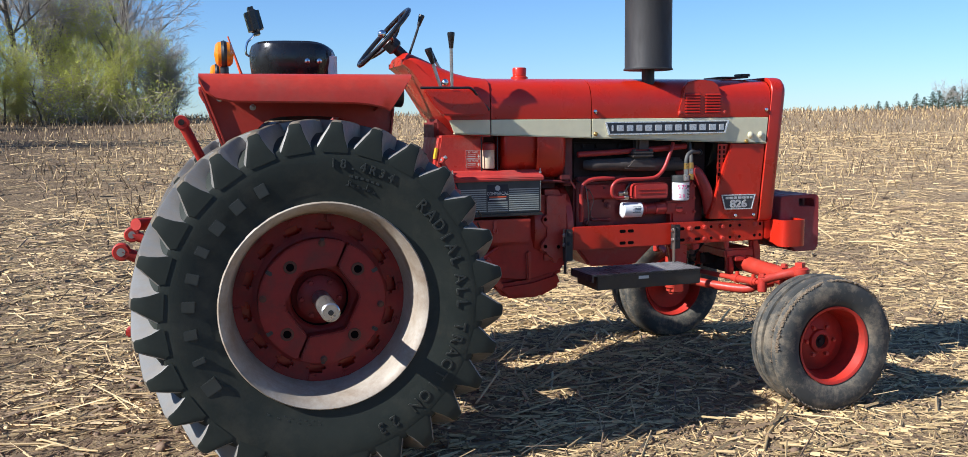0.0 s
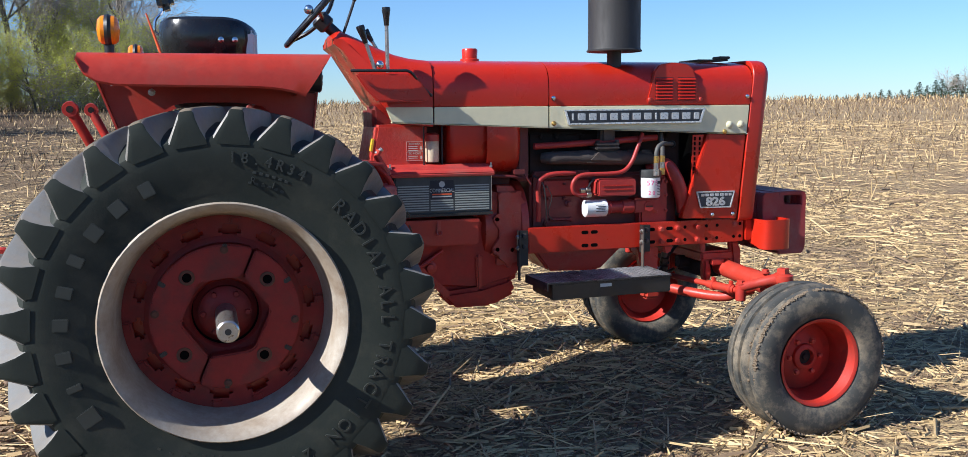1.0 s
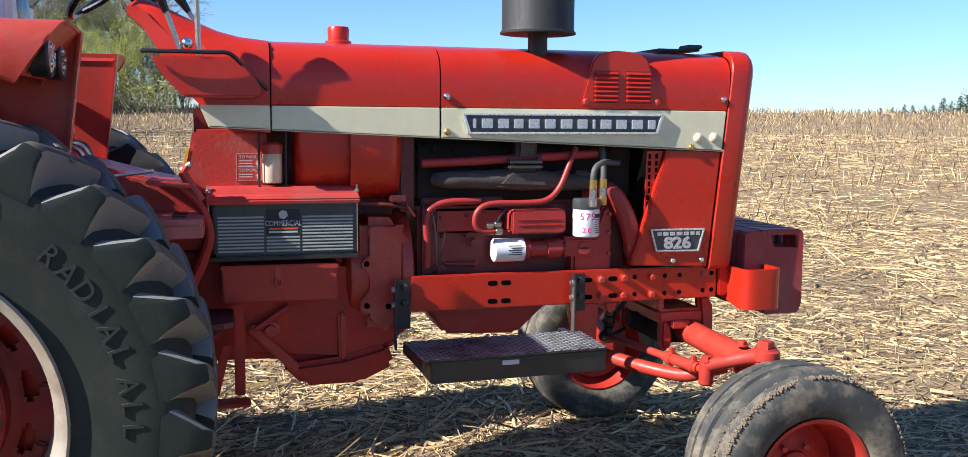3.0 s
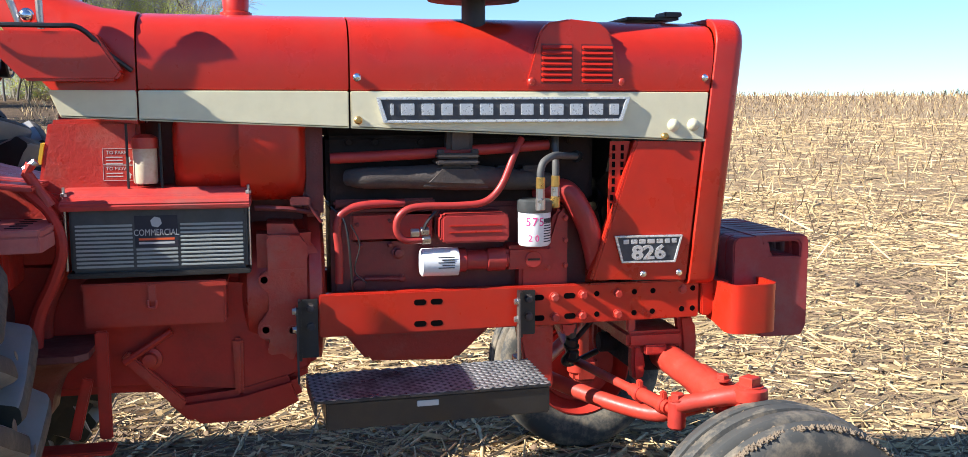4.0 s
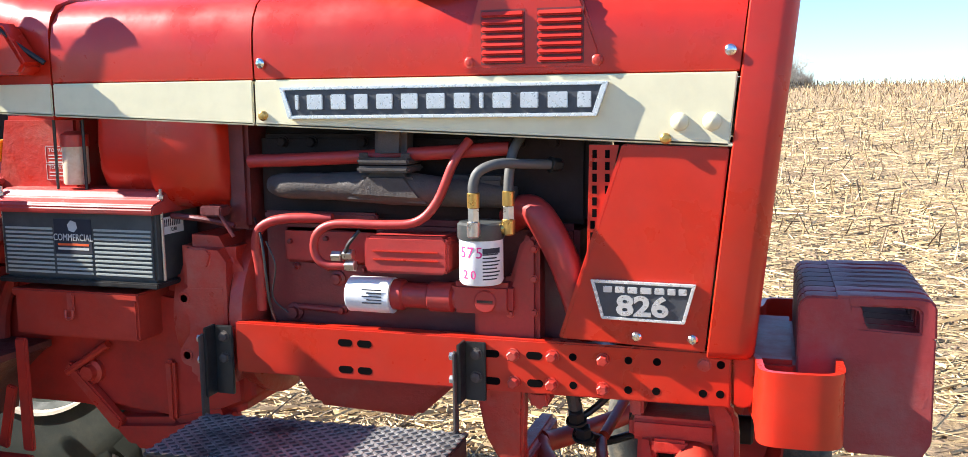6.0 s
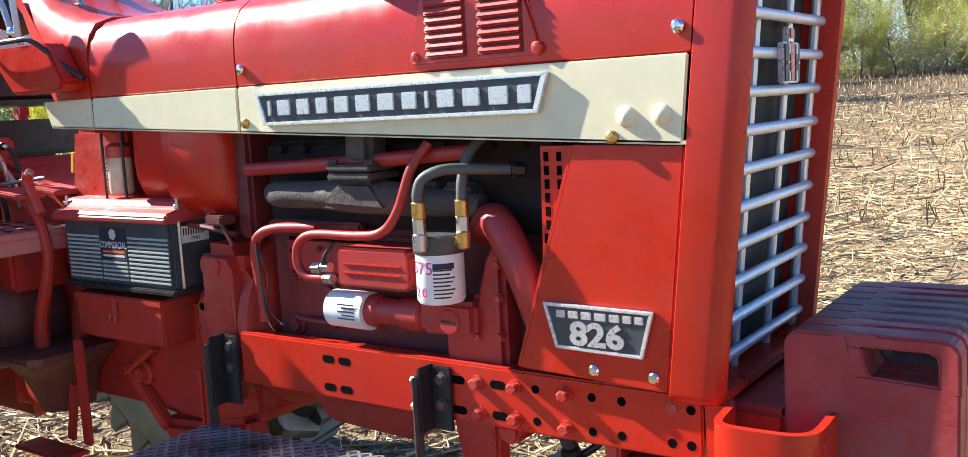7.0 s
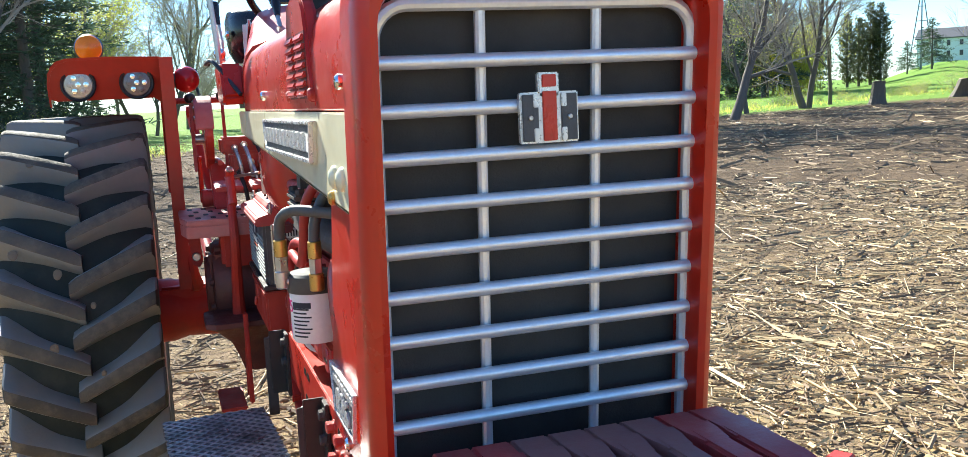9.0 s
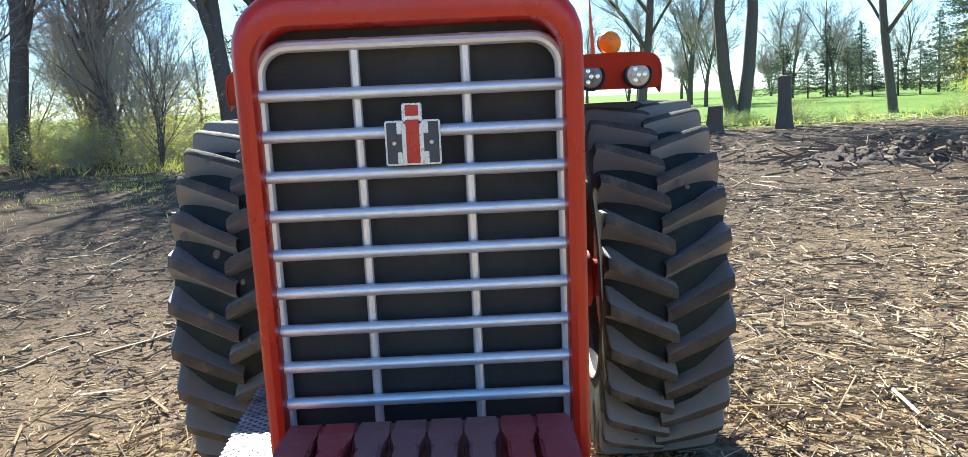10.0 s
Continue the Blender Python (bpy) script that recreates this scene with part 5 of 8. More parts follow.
for x, y in ((0.786, -0.26), (1.283, -0.26)):
    bm = bmesh.new()
    rod(bm, (x, y, 1.09), (x, y, 1.325), 0.0042, 8)
    rod(bm, (x, y, 1.299), (x, y, 1.309), 0.009, 6, 0.001)
    part("hold_down_bolt", bm, STEEL, battery)
bm = bmesh.new()
box(bm, (0.972, -0.2868, 1.155), (1.088, -0.284, 1.245))
part("label", bm, DARK_INK, battery)
letters("label_word", "COMMERCIAL", 0.0215, 0.0005, LABEL_GREY, battery, Matrix.Translation((1.03, -0.2873, 1.196)) @ SIDE @ Matrix.Diagonal((0.9, 1.2, 1, 1)))
bm = bmesh.new()
lathe(bm, [(0.016, -0.2866), (0.016, -0.2873)], (1.03, 0, 1.226), n=6)
part("mark", bm, LABEL_GREY, battery)
for z, m_ in ((1.178, ORANGE), (1.167, LABEL_GREY)):
    bm = bmesh.new()
    box(bm, (0.982, -0.2873, z - 0.003), (1.078, -0.286, z + 0.003))
    part("print_line", bm, m_, battery)
bm = bmesh.new()
box(bm, (1.278, -0.255, 1.206), (1.2805, -0.165, 1.250))
part("white_tag", bm, WHITE, battery)
for k in range(9):
    bm = bmesh.new()
    box(bm, (1.2800, -0.247 + 0.008 * k, 1.226), (1.2812, -0.2435 + 0.008 * k, 1.245))
    part("bar_mark", bm, DARK_INK, battery)
letters("tag_number", "7240", 0.014, 0.0004, DARK_INK, battery, Matrix.Translation((1.281, -0.21, 1.216)) @ Matrix.Rotation(math.pi / 2, 4, "Z") @ SIDE)
bm = bmesh.new()
box(bm, (0.79, -0.295, 1.072), (1.285, -0.08, 1.086), 0.003)
part("battery_tray", bm, BLACK_STEEL, tractor)
bm = bmesh.new()
box(bm, (0.825, -0.285, 0.928), (1.212, -0.10, 1.052), 0.006)
tool = part("tool_box", bm, RED_DULL, tractor, "red steel tool box with hasp")
bm = bmesh.new()
box(bm, (0.82, -0.29, 1.035), (1.217, -0.095, 1.055), 0.004)
part("lid", bm, RED_DULL, tool)
bm = bmesh.new()
box(bm, (1.0, -0.294, 1.0), (1.022, -0.286, 1.05), 0.003)
tube(bm, [(1.0, -0.297, 1.005), (1.002, -0.30, 0.985), (1.02, -0.30, 0.985), (1.022, -0.297, 1.005)], 0.004, 8)
part("hasp", bm, RED_CAST, tool)

# ---- clutch housing, gearbox, rear axle ----
bm = bmesh.new()
lathe(bm, [(0.16, 1.24), (0.215, 1.27), (0.222, 1.30), (0.225, 1.44), (0.24, 1.452), (0.242, 1.488), (0.20, 1.50)], (0, 0, 0.985), (1, 0, 0), 40)
prism(bm, [(1.30, 1.205), (1.44, 1.20), (1.478, 1.15), (1.474, 0.87), (1.43, 0.79), (1.36, 0.785), (1.30, 0.83)], "y", -0.236, 0.236, 0.075, 6)
clutch = part("clutch_housing", bm, RED_CAST, tractor, "flared cast clutch housing with bolted flange")
bm = bmesh.new()
ear = [(1.438, 1.075), (1.352, 1.072), (1.318, 1.062), (1.301, 1.040), (1.312, 1.016), (1.330, 0.990), (1.333, 0.955), (1.315, 0.925), (1.297, 0.897), (1.303, 0.868), (1.330, 0.858), (1.375, 0.852), (1.438, 0.850)]
prism(bm, [(q.x, q.y) for q in smooth_path(ear, 3)], "y", -0.2375, -0.215, 0.004)
part("mounting_flange", bm, RED_CAST, clutch)
bm = bmesh.new()
prism(bm, [(1.325, 1.16), (1.340, 1.175), (1.395, 1.172), (1.408, 1.155), (1.395, 1.122), (1.345, 1.12), (1.328, 1.135)], "y", -0.241, -0.232, 0.004)
part("raised_pad", bm, RED_CAST, clutch)
for x, z in ((1.320, 1.04), (1.321, 0.889), (1.399, 0.884)):
    bm = bmesh.new()
    lathe(bm, [(0.0165, -0.234), (0.0165, -0.240), (0.011, -0.240), (0.010, -0.232)], (x, 0, z), n=16, caps=False)
    part("bolt_boss", bm, RED_CAST, clutch)
    bm = bmesh.new()
    rod(bm, (x, -0.233, z), (x, -0.2375, z), 0.0105, 12)
    part("bolt_hole", bm, BLACK_STEEL, clutch)
bm = bmesh.new()
prism(bm, [(1.222, 0.86), (1.252, 0.86), (1.250, 0.69), (1.226, 0.69)], "y", -0.205, -0.18, 0.008)
part("web", bm, RED_CAST, clutch)
bm = bmesh.new()
lathe(bm, [(0.034, -0.18), (0.034, -0.20), (0.022, -0.204), (0.020, -0.222), (0, -0.224)], (0.986, 0, 0.809), n=20)
part("drain_plug", bm, RED_CAST, clutch)
bm = bmesh.new()
prism(bm, [(0.905, 0.815), (0.925, 0.838), (1.085, 0.682), (1.075, 0.655), (1.055, 0.658)], "y", -0.215, -0.185, 0.005)
part("brace_plate", bm, RED_CAST, clutch)
bm = bmesh.new()
tube(bm, [(0.915, -0.21, 0.805), (1.05, -0.205, 0.893)], 0.011, 8, bend=False)
part("brace_rod", bm, RED_CAST, clutch)
bm = bmesh.new()
prism(bm, [(0.32, 1.13), (0.72, 1.12), (1.30, 1.05), (1.47, 0.93), (1.47, 0.74), (1.30, 0.665), (0.95, 0.70), (0.32, 0.70)], "y", -0.185, 0.185, 0.03, 3)
part("gearbox", bm, RED_WHEEL, tractor, "red cast gearbox housing, oily and dusty")
bm = bmesh.new()
box(bm, (-0.33, -0.22, 0.58), (0.36, 0.22, 1.14), 0.05, 3)
part("rear_housing", bm, RED_WHEEL, tractor)
for s in (-1, 1):
    bm = bmesh.new()
    lathe(bm, [(0.17, s * 0.20), (0.17, s * 0.24), (0.125, s * 0.30), (0.115, s * 0.50), (0.13, s * 0.56), (0.13, s * 0.62), (0.09, s * 0.64), (0.06, s * 0.80)], (0, 0, 0.79), n=28)
    box(bm, (-0.10, min(s * 0.24, s * 0.6), 0.84), (0.10, max(s * 0.24, s * 0.6), 0.90), 0.01)
    part("axle_housing", bm, RED_WHEEL, tractor)
# drain and mount lugs below the clutch housing
bm = bmesh.new()
prism(bm, [(1.02, 0.68), (1.24, 0.70), (1.40, 0.74), (1.43, 0.66), (1.30, 0.60), (1.10, 0.60)], "y", -0.21, -0.12, 0.02)
part("mount_bracket", bm, RED_WHEEL, tractor)

# ---- step with its two black brackets ----
bm = bmesh.new()
ST = [(1.432, -0.335), (2.108, -0.300), (2.106, -0.572), (1.446, -0.604)]
prism(bm, [(1.47, -0.335), (2.104, -0.302), (2.102, -0.567), (1.476, -0.597)], "z", 0.690, 0.766, 0.004)
step = part("step", bm, BLACK_STEEL, tractor, "black steel step with checker-plate top")
bm = bmesh.new()
prism(bm, ST, "z", 0.766, 0.774, 0.002)
prism(bm, [(1.432, -0.335), (1.440, -0.335), (1.454, -0.604), (1.446, -0.604)], "z", 0.735, 0.766)
part("step_plate", bm, TREAD_PLATE, step, "worn checker plate")
t = bmesh.new()
bar = [(-0.013, 0), (-0.006, 0.0036), (0.006, 0.0036), (0.013, 0), (0.006, -0.0036), (-0.006, -0.0036)]
prism(t, bar, "z", 0.0, 0.002)
bar_me = bpy.data.meshes.new("checker_relief")
t.to_mesh(bar_me)
t.free()
bm = bmesh.new()
for i in range(40):
    for j in range(17):
        u, v = (i + 0.5) / 40, (j + 0.5) / 17
        a = Vector(ST[3]).lerp(Vector(ST[2]), u)
        b = Vector(ST[0]).lerp(Vector(ST[1]), u)
        p = a.lerp(b, v)
        t = bmesh.new()
        t.from_mesh(bar_me)
        t.transform(pose(p.x, p.y, 0.7738, 0, 0, 45 if (i + j) % 2 else -45))
        merge(bm, t)
tagged(part("checker_relief", bm, WORN_RELIEF, step), kind="stuff")
bm = bmesh.new()
box(bm, (1.722, -0.5865, 0.738), (1.782, -0.5800, 0.754), 0.001, turn=Matrix.Rotation(radians(2.7), 4, "Z"))
part("maker_plate", bm, LABEL_GREY, step)
for x, low in ((1.415, 0.805), (2.082, 0.842)):
    bm = bmesh.new()
    box(bm, (x + 0.008, -0.266, low), (x + 0.058, -0.257, 0.982), 0.002)
    box(bm, (x, -0.305, low), (x + 0.009, -0.258, 0.984), 0.002)
    part("step_bracket", bm, BLACK_STEEL, step, "black angle bracket")
    bm = bmesh.new()
    box(bm, (x - 0.006, -0.318, 0.740), (x, -0.290, 0.965), 0.0015)
    part("hanger_bar", bm, IRON, step)
    for z in (0.955, 0.90):
        bm = bmesh.new()
        hexbolt(bm, (x - 0.006, -0.300, z), (-1, 0, 0), 0.010, 0.012)
        part("bolt", bm, STEEL, step)
        bm = bmesh.new()
        hexbolt(bm, (x + 0.036, -0.266, z), (0, -1, 0), 0.012, 0.012)
        part("bolt", bm, IRON, step)

# ---- front axle ----
AX = [(2.645, -0.62, 0.688), (2.600, 0.0, 0.738), (2.590, 0.62, 0.772)]
bm = bmesh.new()
tube(bm, AX, 0.047, 24, bend=False)
axle = part("front_axle", bm, RED_DULL, tractor, "red tubular front axle with kingpins and tie rods")
for s, end, hub in ((-1, AX[0], (2.69, -0.825, 0.379)), (1, AX[2], (2.615, 0.825, 0.440))):
    e = Vector(end)
    k = Vector((hub[0] - 0.03, s * 0.672, 0))
    bm = bmesh.new()
    rod(bm, (e.x - 0.005, s * 0.38, e.z + 0.012), (e.x, s * 0.63, e.z), 0.053, 24, 0.008)
    rod(bm, (k.x, k.y, hub[2] - 0.01), (k.x, k.y, e.z + 0.035), 0.046, 20, 0.008)
    rod(bm, (hub[0], s * 0.64, hub[2]), (hub[0], s * 0.80, hub[2]), 0.045, 20, 0.008)
    box(bm, (hub[0] - 0.06, k.y - 0.045, hub[2] - 0.05), (hub[0] + 0.05, k.y + 0.045, hub[2] + 0.06), 0.02, 3)
    part("kingpin", bm, RED_DULL, axle)
    # forged arm from the kingpin back to the tie rod
    t_end = Vector((e.x - 0.165, s * 0.585, e.z - 0.018))
    bm = bmesh.new()
    tube(bm, [(k.x, k.y, e.z + 0.045), (e.x - 0.035, s * 0.655, e.z + 0.042), (e.x - 0.10, s * 0.62, e.z + 0.022), t_end + Vector((0, 0, 0.02))], [0.040, 0.028, 0.024, 0.028], 14)
    lathe(bm, [(0.050, -0.01), (0.052, 0.0), (0.050, 0.022), (0.040, 0.028)], (k.x, k.y, e.z + 0.045), (0, 0, 1), 20)
    part("steering_arm", bm, RED_DULL, axle)
    for q, r in ((Vector((k.x, k.y, e.z + 0.070)), 0.030), (Vector((e.x - 0.02, s * 0.575, e.z + 0.064)), 0.018), (t_end + Vector((0, 0, 0.035)), 0.020)):
        bm = bmesh.new()
        lathe(bm, [(r * 1.3, 0), (r * 1.3, 0.006)], q, (0, 0, 1), 20)
        lathe(bm, [(r, 0.006), (r, r * 0.95), (r * 0.85, r * 1.05)], q, (0, 0, 1), 4 if r > 0.025 else 6, turn=0.5)
        part("bolt", bm, RED_DULL, axle)
    bm = bmesh.new()
    rod(bm, t_end + Vector((0, 0, -0.05)), t_end + Vector((0, 0, 0.035)), 0.026, 16, 0.006)
    part("rod_end", bm, RED_WHEEL, axle)
    inner = Vector((2.365, s * 0.02 + 0.03, 0.668))
    bm = bmesh.new()
    d = (inner - t_end).normalized()
    tube(bm, [t_end, inner], 0.015, 12, bend=False)
    tube(bm, [t_end + d * 0.04, t_end + d * 0.24], 0.021, 14, bend=False)
    for u in (0.07, 0.20):
        q = t_end + d * u
        rod(bm, q - d * 0.012, q + d * 0.012, 0.027, 14, 0.004)
        box(bm, q + Vector((-0.008, -0.012, 0.018)), q + Vector((0.008, 0.012, 0.042)), 0.003)
    part("tie_rod", bm, RED_DULL, axle)
    # radius rod back to the hanger below the engine
    bm = bmesh.new()
    tube(bm, [(2.205, s * 0.01, 0.652), (2.235, s * 0.07, 0.640), (2.36, s * 0.27, 0.618 + 0.02 * (s > 0)), (2.47, s * 0.415, 0.612 + 0.05 * (s > 0)), (2.53, s * 0.465, e.z - 0.055), (e.x - 0.03, s * 0.47, e.z - 0.035)], [0.030, 0.027, 0.026, 0.026, 0.025, 0.030], 14)
    part("radius_rod", bm, RED_DULL, axle)
bm = bmesh.new()
prism(bm, [(2.095, 0.862), (2.218, 0.862), (2.214, 0.71), (2.222, 0.650), (2.185, 0.628), (2.165, 0.66), (2.12, 0.735)], "y", -0.21, -0.16, 0.008)
box(bm, (2.165, -0.17, 0.632), (2.222, 0.15, 0.685), 0.014, 3)
part("axle_hanger", bm, RED_CAST, axle)
bm = bmesh.new()
prism(bm, [(2.232, 0.866), (2.285, 0.866), (2.285, 0.838), (2.272, 0.822), (2.245, 0.822), (2.232, 0.838)], "y", -0.235, -0.15, 0.008)
part("hose_boss", bm, RED_CAST, axle)
# bolster casting that straddles the axle: beam, two cheeks, pivot pin
bm = bmesh.new()
box(bm, (2.466, -0.215, 0.762), (2.664, 0.215, 0.818), 0.012, 3)
box(bm, (2.466, -0.205, 0.816), (2.498, 0.205, 0.872), 0.006)
box(bm, (2.520, -0.232, 0.742), (2.60, -0.205, 0.775), 0.006)
part("axle_bracket", bm, RED_CAST, axle)
for y in (-0.212, 0.165):
    bm = bmesh.new()
    prism(bm, [(2.486, 0.775), (2.520, 0.775), (2.535, 0.690), (2.522, 0.652), (2.492, 0.652), (2.484, 0.70)], "y", y, y + 0.047, 0.010)
    part("cheek", bm, RED_CAST, axle)
    bm = bmesh.new()
    prism(bm, [(2.640, 0.868), (2.682, 0.868), (2.704, 0.842), (2.712, 0.80), (2.712, 0.712), (2.698, 0.668), (2.668, 0.655), (2.648, 0.685), (2.655, 0.76)], "y", y, y + 0.047, 0.012)
    part("cheek", bm, RED_CAST, axle)
bm = bmesh.new()
rod(bm, (2.44, 0.0, 0.735), (2.74, 0.0, 0.735), 0.035, 18, 0.006)
box(bm, (2.50, -0.16, 0.665), (2.65, 0.16, 0.765), 0.02)
part("pivot", bm, NEAR_BLACK, axle)
# hydraulic hoses to the steering
for pts, r, m_ in (([(2.30, -0.12, 0.90), (2.312, -0.10, 0.82), (2.318, -0.06, 0.745)], 0.017, HOSE),
                   ([(2.318, -0.06, 0.75), (2.330, -0.03, 0.70), (2.36, 0.02, 0.668)], 0.014, BLACK_STEEL),
                   ([(2.318, -0.06, 0.745), (2.36, -0.04, 0.775), (2.42, -0.03, 0.835), (2.46, -0.03, 0.87)], 0.009, BLACK_STEEL),
                   ([(2.318, -0.06, 0.72), (2.31, -0.02, 0.68), (2.36, 0.05, 0.65), (2.47, 0.10, 0.675)], 0.011, BLACK_STEEL)):
    bm = bmesh.new()
    tube(bm, pts, r, 10)
    part("steering_hose", bm, m_, axle)
for q in ((2.318, -0.06, 0.745), (2.33, -0.03, 0.695)):
    bm = bmesh.new()
    hexbolt(bm, (q[0], q[1] - 0.02, q[2]), (0, -0.3, 1), 0.021, 0.035)
    part("hose_fitting", bm, BLACK_STEEL, axle)

# ---- fenders ----
for s in (-1, 1):
    bm = bmesh.new()
    # top and rolled outer lip, skinned along x
    loops = []
    for x in (-0.491, -0.48, -0.466, -0.445, -0.423, -0.39, -0.358, -0.25, -0.10, 0.02, 0.126, 0.20, 0.27, 0.34, 0.40, 0.448):
        low = float(np.interp(x, [-0.491, -0.466, -0.423, -0.358, 0.126, 0.25, 0.36, 0.448], [1.775, 1.724, 1.695, 1.682, 1.675, 1.668, 1.655, 1.640]))
        q = [(0.50, 1.775), (0.507, 1.790), (0.525, 1.798), (0.70, 1.803), (0.83, 1.80), (0.865, 1.79), (0.885, max(1.77, low + 0.006)), (0.897, max(1.74, low + 0.004)), (0.903, max(1.715, low + 0.002)), (0.905, low)]
        q2 = [(y - 0.006, z - 0.008) for y, z in q[::-1]]
        loops.append([(x - 0.11 * max(0.0, (1.80 - z) / 0.16) * max(0.0, (x - 0.20) / 0.248), s * y, z) for y, z in q + q2])
    rings(bm, loops)
    fender = part("fender", bm, RED_DULL, tractor, "faded red flat-top fender with rolled edge and lamps")
    bm = bmesh.new()
    arch = [(0.19, 0.93), (0.10, 1.07), (0.15, 1.25), (0.26, 1.41), (0.27, 1.50), (0.23, 1.57), (0.15, 1.61), (-0.12, 1.615), (-0.22, 1.57), (-0.26, 1.48), (-0.25, 1.30)]
    prism(bm, [(-0.485, 1.796), (0.442, 1.796), (0.40, 1.45), (0.335, 1.0), (0.32, 0.93)] + [(q.x, q.y) for q in smooth_path(arch, 3)] + [(-0.30, 1.25), (-0.394, 1.513)], "y", s * 0.500, s * 0.508)
    panel = part("inner_panel", bm, RED_DULL, fender)
    for x, z in ((0.17, 1.184), (0.23, 1.192), (0.29, 1.20), (0.18, 1.127), (0.24, 1.13), (0.16, 1.064), (0.22, 1.068), (0.28, 1.075), (0.23, 1.00)):
        bm = bmesh.new()
        slot = [(x + 0.007 * math.cos(a), z + 0.007 * math.sin(a) + (0.008 if math.sin(a) > 0 else -0.008)) for a in [2 * math.pi * (k + 0.5) / 12 for k in range(12)]]
        prism(bm, slot, "y", s * 0.4985, s * 0.5095)
        part("slot", bm, NEAR_BLACK, panel)
    for a, b, y0, y1 in (((0.442, 1.796), (0.330, 0.93), 0.478, 0.524), ((-0.485, 1.78), (-0.30, 1.25), 0.492, 0.53)):
        bm = bmesh.new()
        d = (Vector(b) - Vector(a)).normalized() * 0.012
        nx = Vector((-d.y, d.x)) / 3
        prism(bm, [(a[0] - nx.x, a[1] - nx.y), (a[0] + nx.x, a[1] + nx.y), (b[0] + nx.x, b[1] + nx.y), (b[0] - nx.x, b[1] - nx.y)], "y", s * y0, s * y1)
        part("edge_flange", bm, RED_DULL, fender)
    # stay from the axle housing to the foot of the panel
    bm = bmesh.new()
    tube(bm, [(0.335, s * 0.475, 1.10), (0.32, s * 0.47, 0.99), (0.22, s * 0.46, 0.93), (0.10, s * 0.46, 0.905)], [0.018, 0.022, 0.028, 0.03], 10)
    part("panel_stay", bm, RED_WHEEL, fender)
    # front face with two round lamps
    bm = bmesh.new()
    face = [(s * 0.505, 1.775), (s * 0.512, 1.790), (s * 0.528, 1.798), (s * 0.80, 1.802), (s * 0.87, 1.785), (s * 0.897, 1.75), (s * 0.903, 1.665), (s * 0.875, 1.655), (s * 0.55, 1.655), (s * 0.53, 1.64), (s * 0.505, 1.64)]
    prism(bm, face, "x", 0.436, 0.444)
    for v in bm.verts:
        v.co.x -= 0.11 * max(0.0, (1.80 - v.co.z) / 0.16)
    part("front_face", bm, RED_DULL, fender)
    # outer lens coloured pale as if lit, inner lens darker as if unlit
    for y, m_ in ((0.80, LAMP_GLASS), (0.605, LAMP_DIM)):
        bm = bmesh.new()
        lathe(bm, [(0.02, 0.35), (0.056, 0.36), (0.060, 0.402), (0.055, 0.408), (0.049, 0.404)], (0, s * y, 1.710), (1, 0, 0), 28, caps=False)
        lamp = part("work_lamp", bm, BLACK_STEEL, fender, "round work lamp with clear lens")
        bm = bmesh.new()
        lathe(bm, [(0.0495, 0.400), (0.045, 0.406), (0.02, 0.410), (0, 0.4105)], (0, s * y, 1.710), (1, 0, 0), 28)
        part("lens", bm, m_, lamp)
        for k in range(7):
            a = 2 * math.pi * k / 6
            r = 0.026 if k < 6 else 0
            bm = bmesh.new()
            lathe(bm, [(0.010, 0.408), (0.009, 0.4125), (0, 0.4135)], (0, s * y + r * math.cos(a), 1.710 + r * math.sin(a)), (1, 0, 0), 12)
            part("lamp_cell", bm, m_ if k % 2 else CHROME, lamp)
    # amber warning lamp standing on the fender
    bm = bmesh.new()
    rod(bm, (-0.38, s * 0.80, 1.80), (-0.38, s * 0.80, 1.83), 0.018, 14)
    lathe(bm, [(0.055, -0.012), (0.06, 0), (0.055, 0.012)], (-0.38, s * 0.80, 1.885), (1, 0, 0), 24)
    warn = part("warning_lamp", bm, BLACK_STEEL, fender)
    for d in (-1, 1):
        bm = bmesh.new()
        lathe(bm, [(0.055, 0.010), (0.052, 0.025), (0.04, 0.036), (0, 0.042)], (-0.38, s * 0.80, 1.885), (d, 0, 0), 24)
        part("amber_lens", bm, AMBER, warn, "amber plastic lens")
    for dx, z in ((-0.40, 1.70), (-0.25, 1.66)):
        bm = bmesh.new()
        hexbolt(bm, (dx, s * 0.508, z), (0, s, 0), 0.012, 0.012)
        part("bolt", bm, STEEL, fender)
for s in (-1, 1):
    bm = bmesh.new()
    bmesh.ops.create_uvsphere(bm, u_segments=22, v_segments=14, radius=0.052, matrix=Matrix.Translation((0.06, s * 0.425, 1.725)))
    tail = part("tail_lamp", bm, RED_LENS, tractor, "round red tail lamp inside the fender")
    bm = bmesh.new()
    rod(bm, (0.06, s * 0.505, 1.725), (0.06, s * 0.455, 1.725), 0.03, 14, 0.004)
    part("lamp_base", bm, BLACK_STEEL, tail)
bm = bmesh.new()
tube(bm, [(-0.22, 0.70, 1.80), (-0.313, 0.70, 2.097)], [0.011, 0.004], 8, bend=False)
part("reflector_stick", bm, ORANGE, tractor)

# ---- seat, steering wheel, levers ----
bm = bmesh.new()


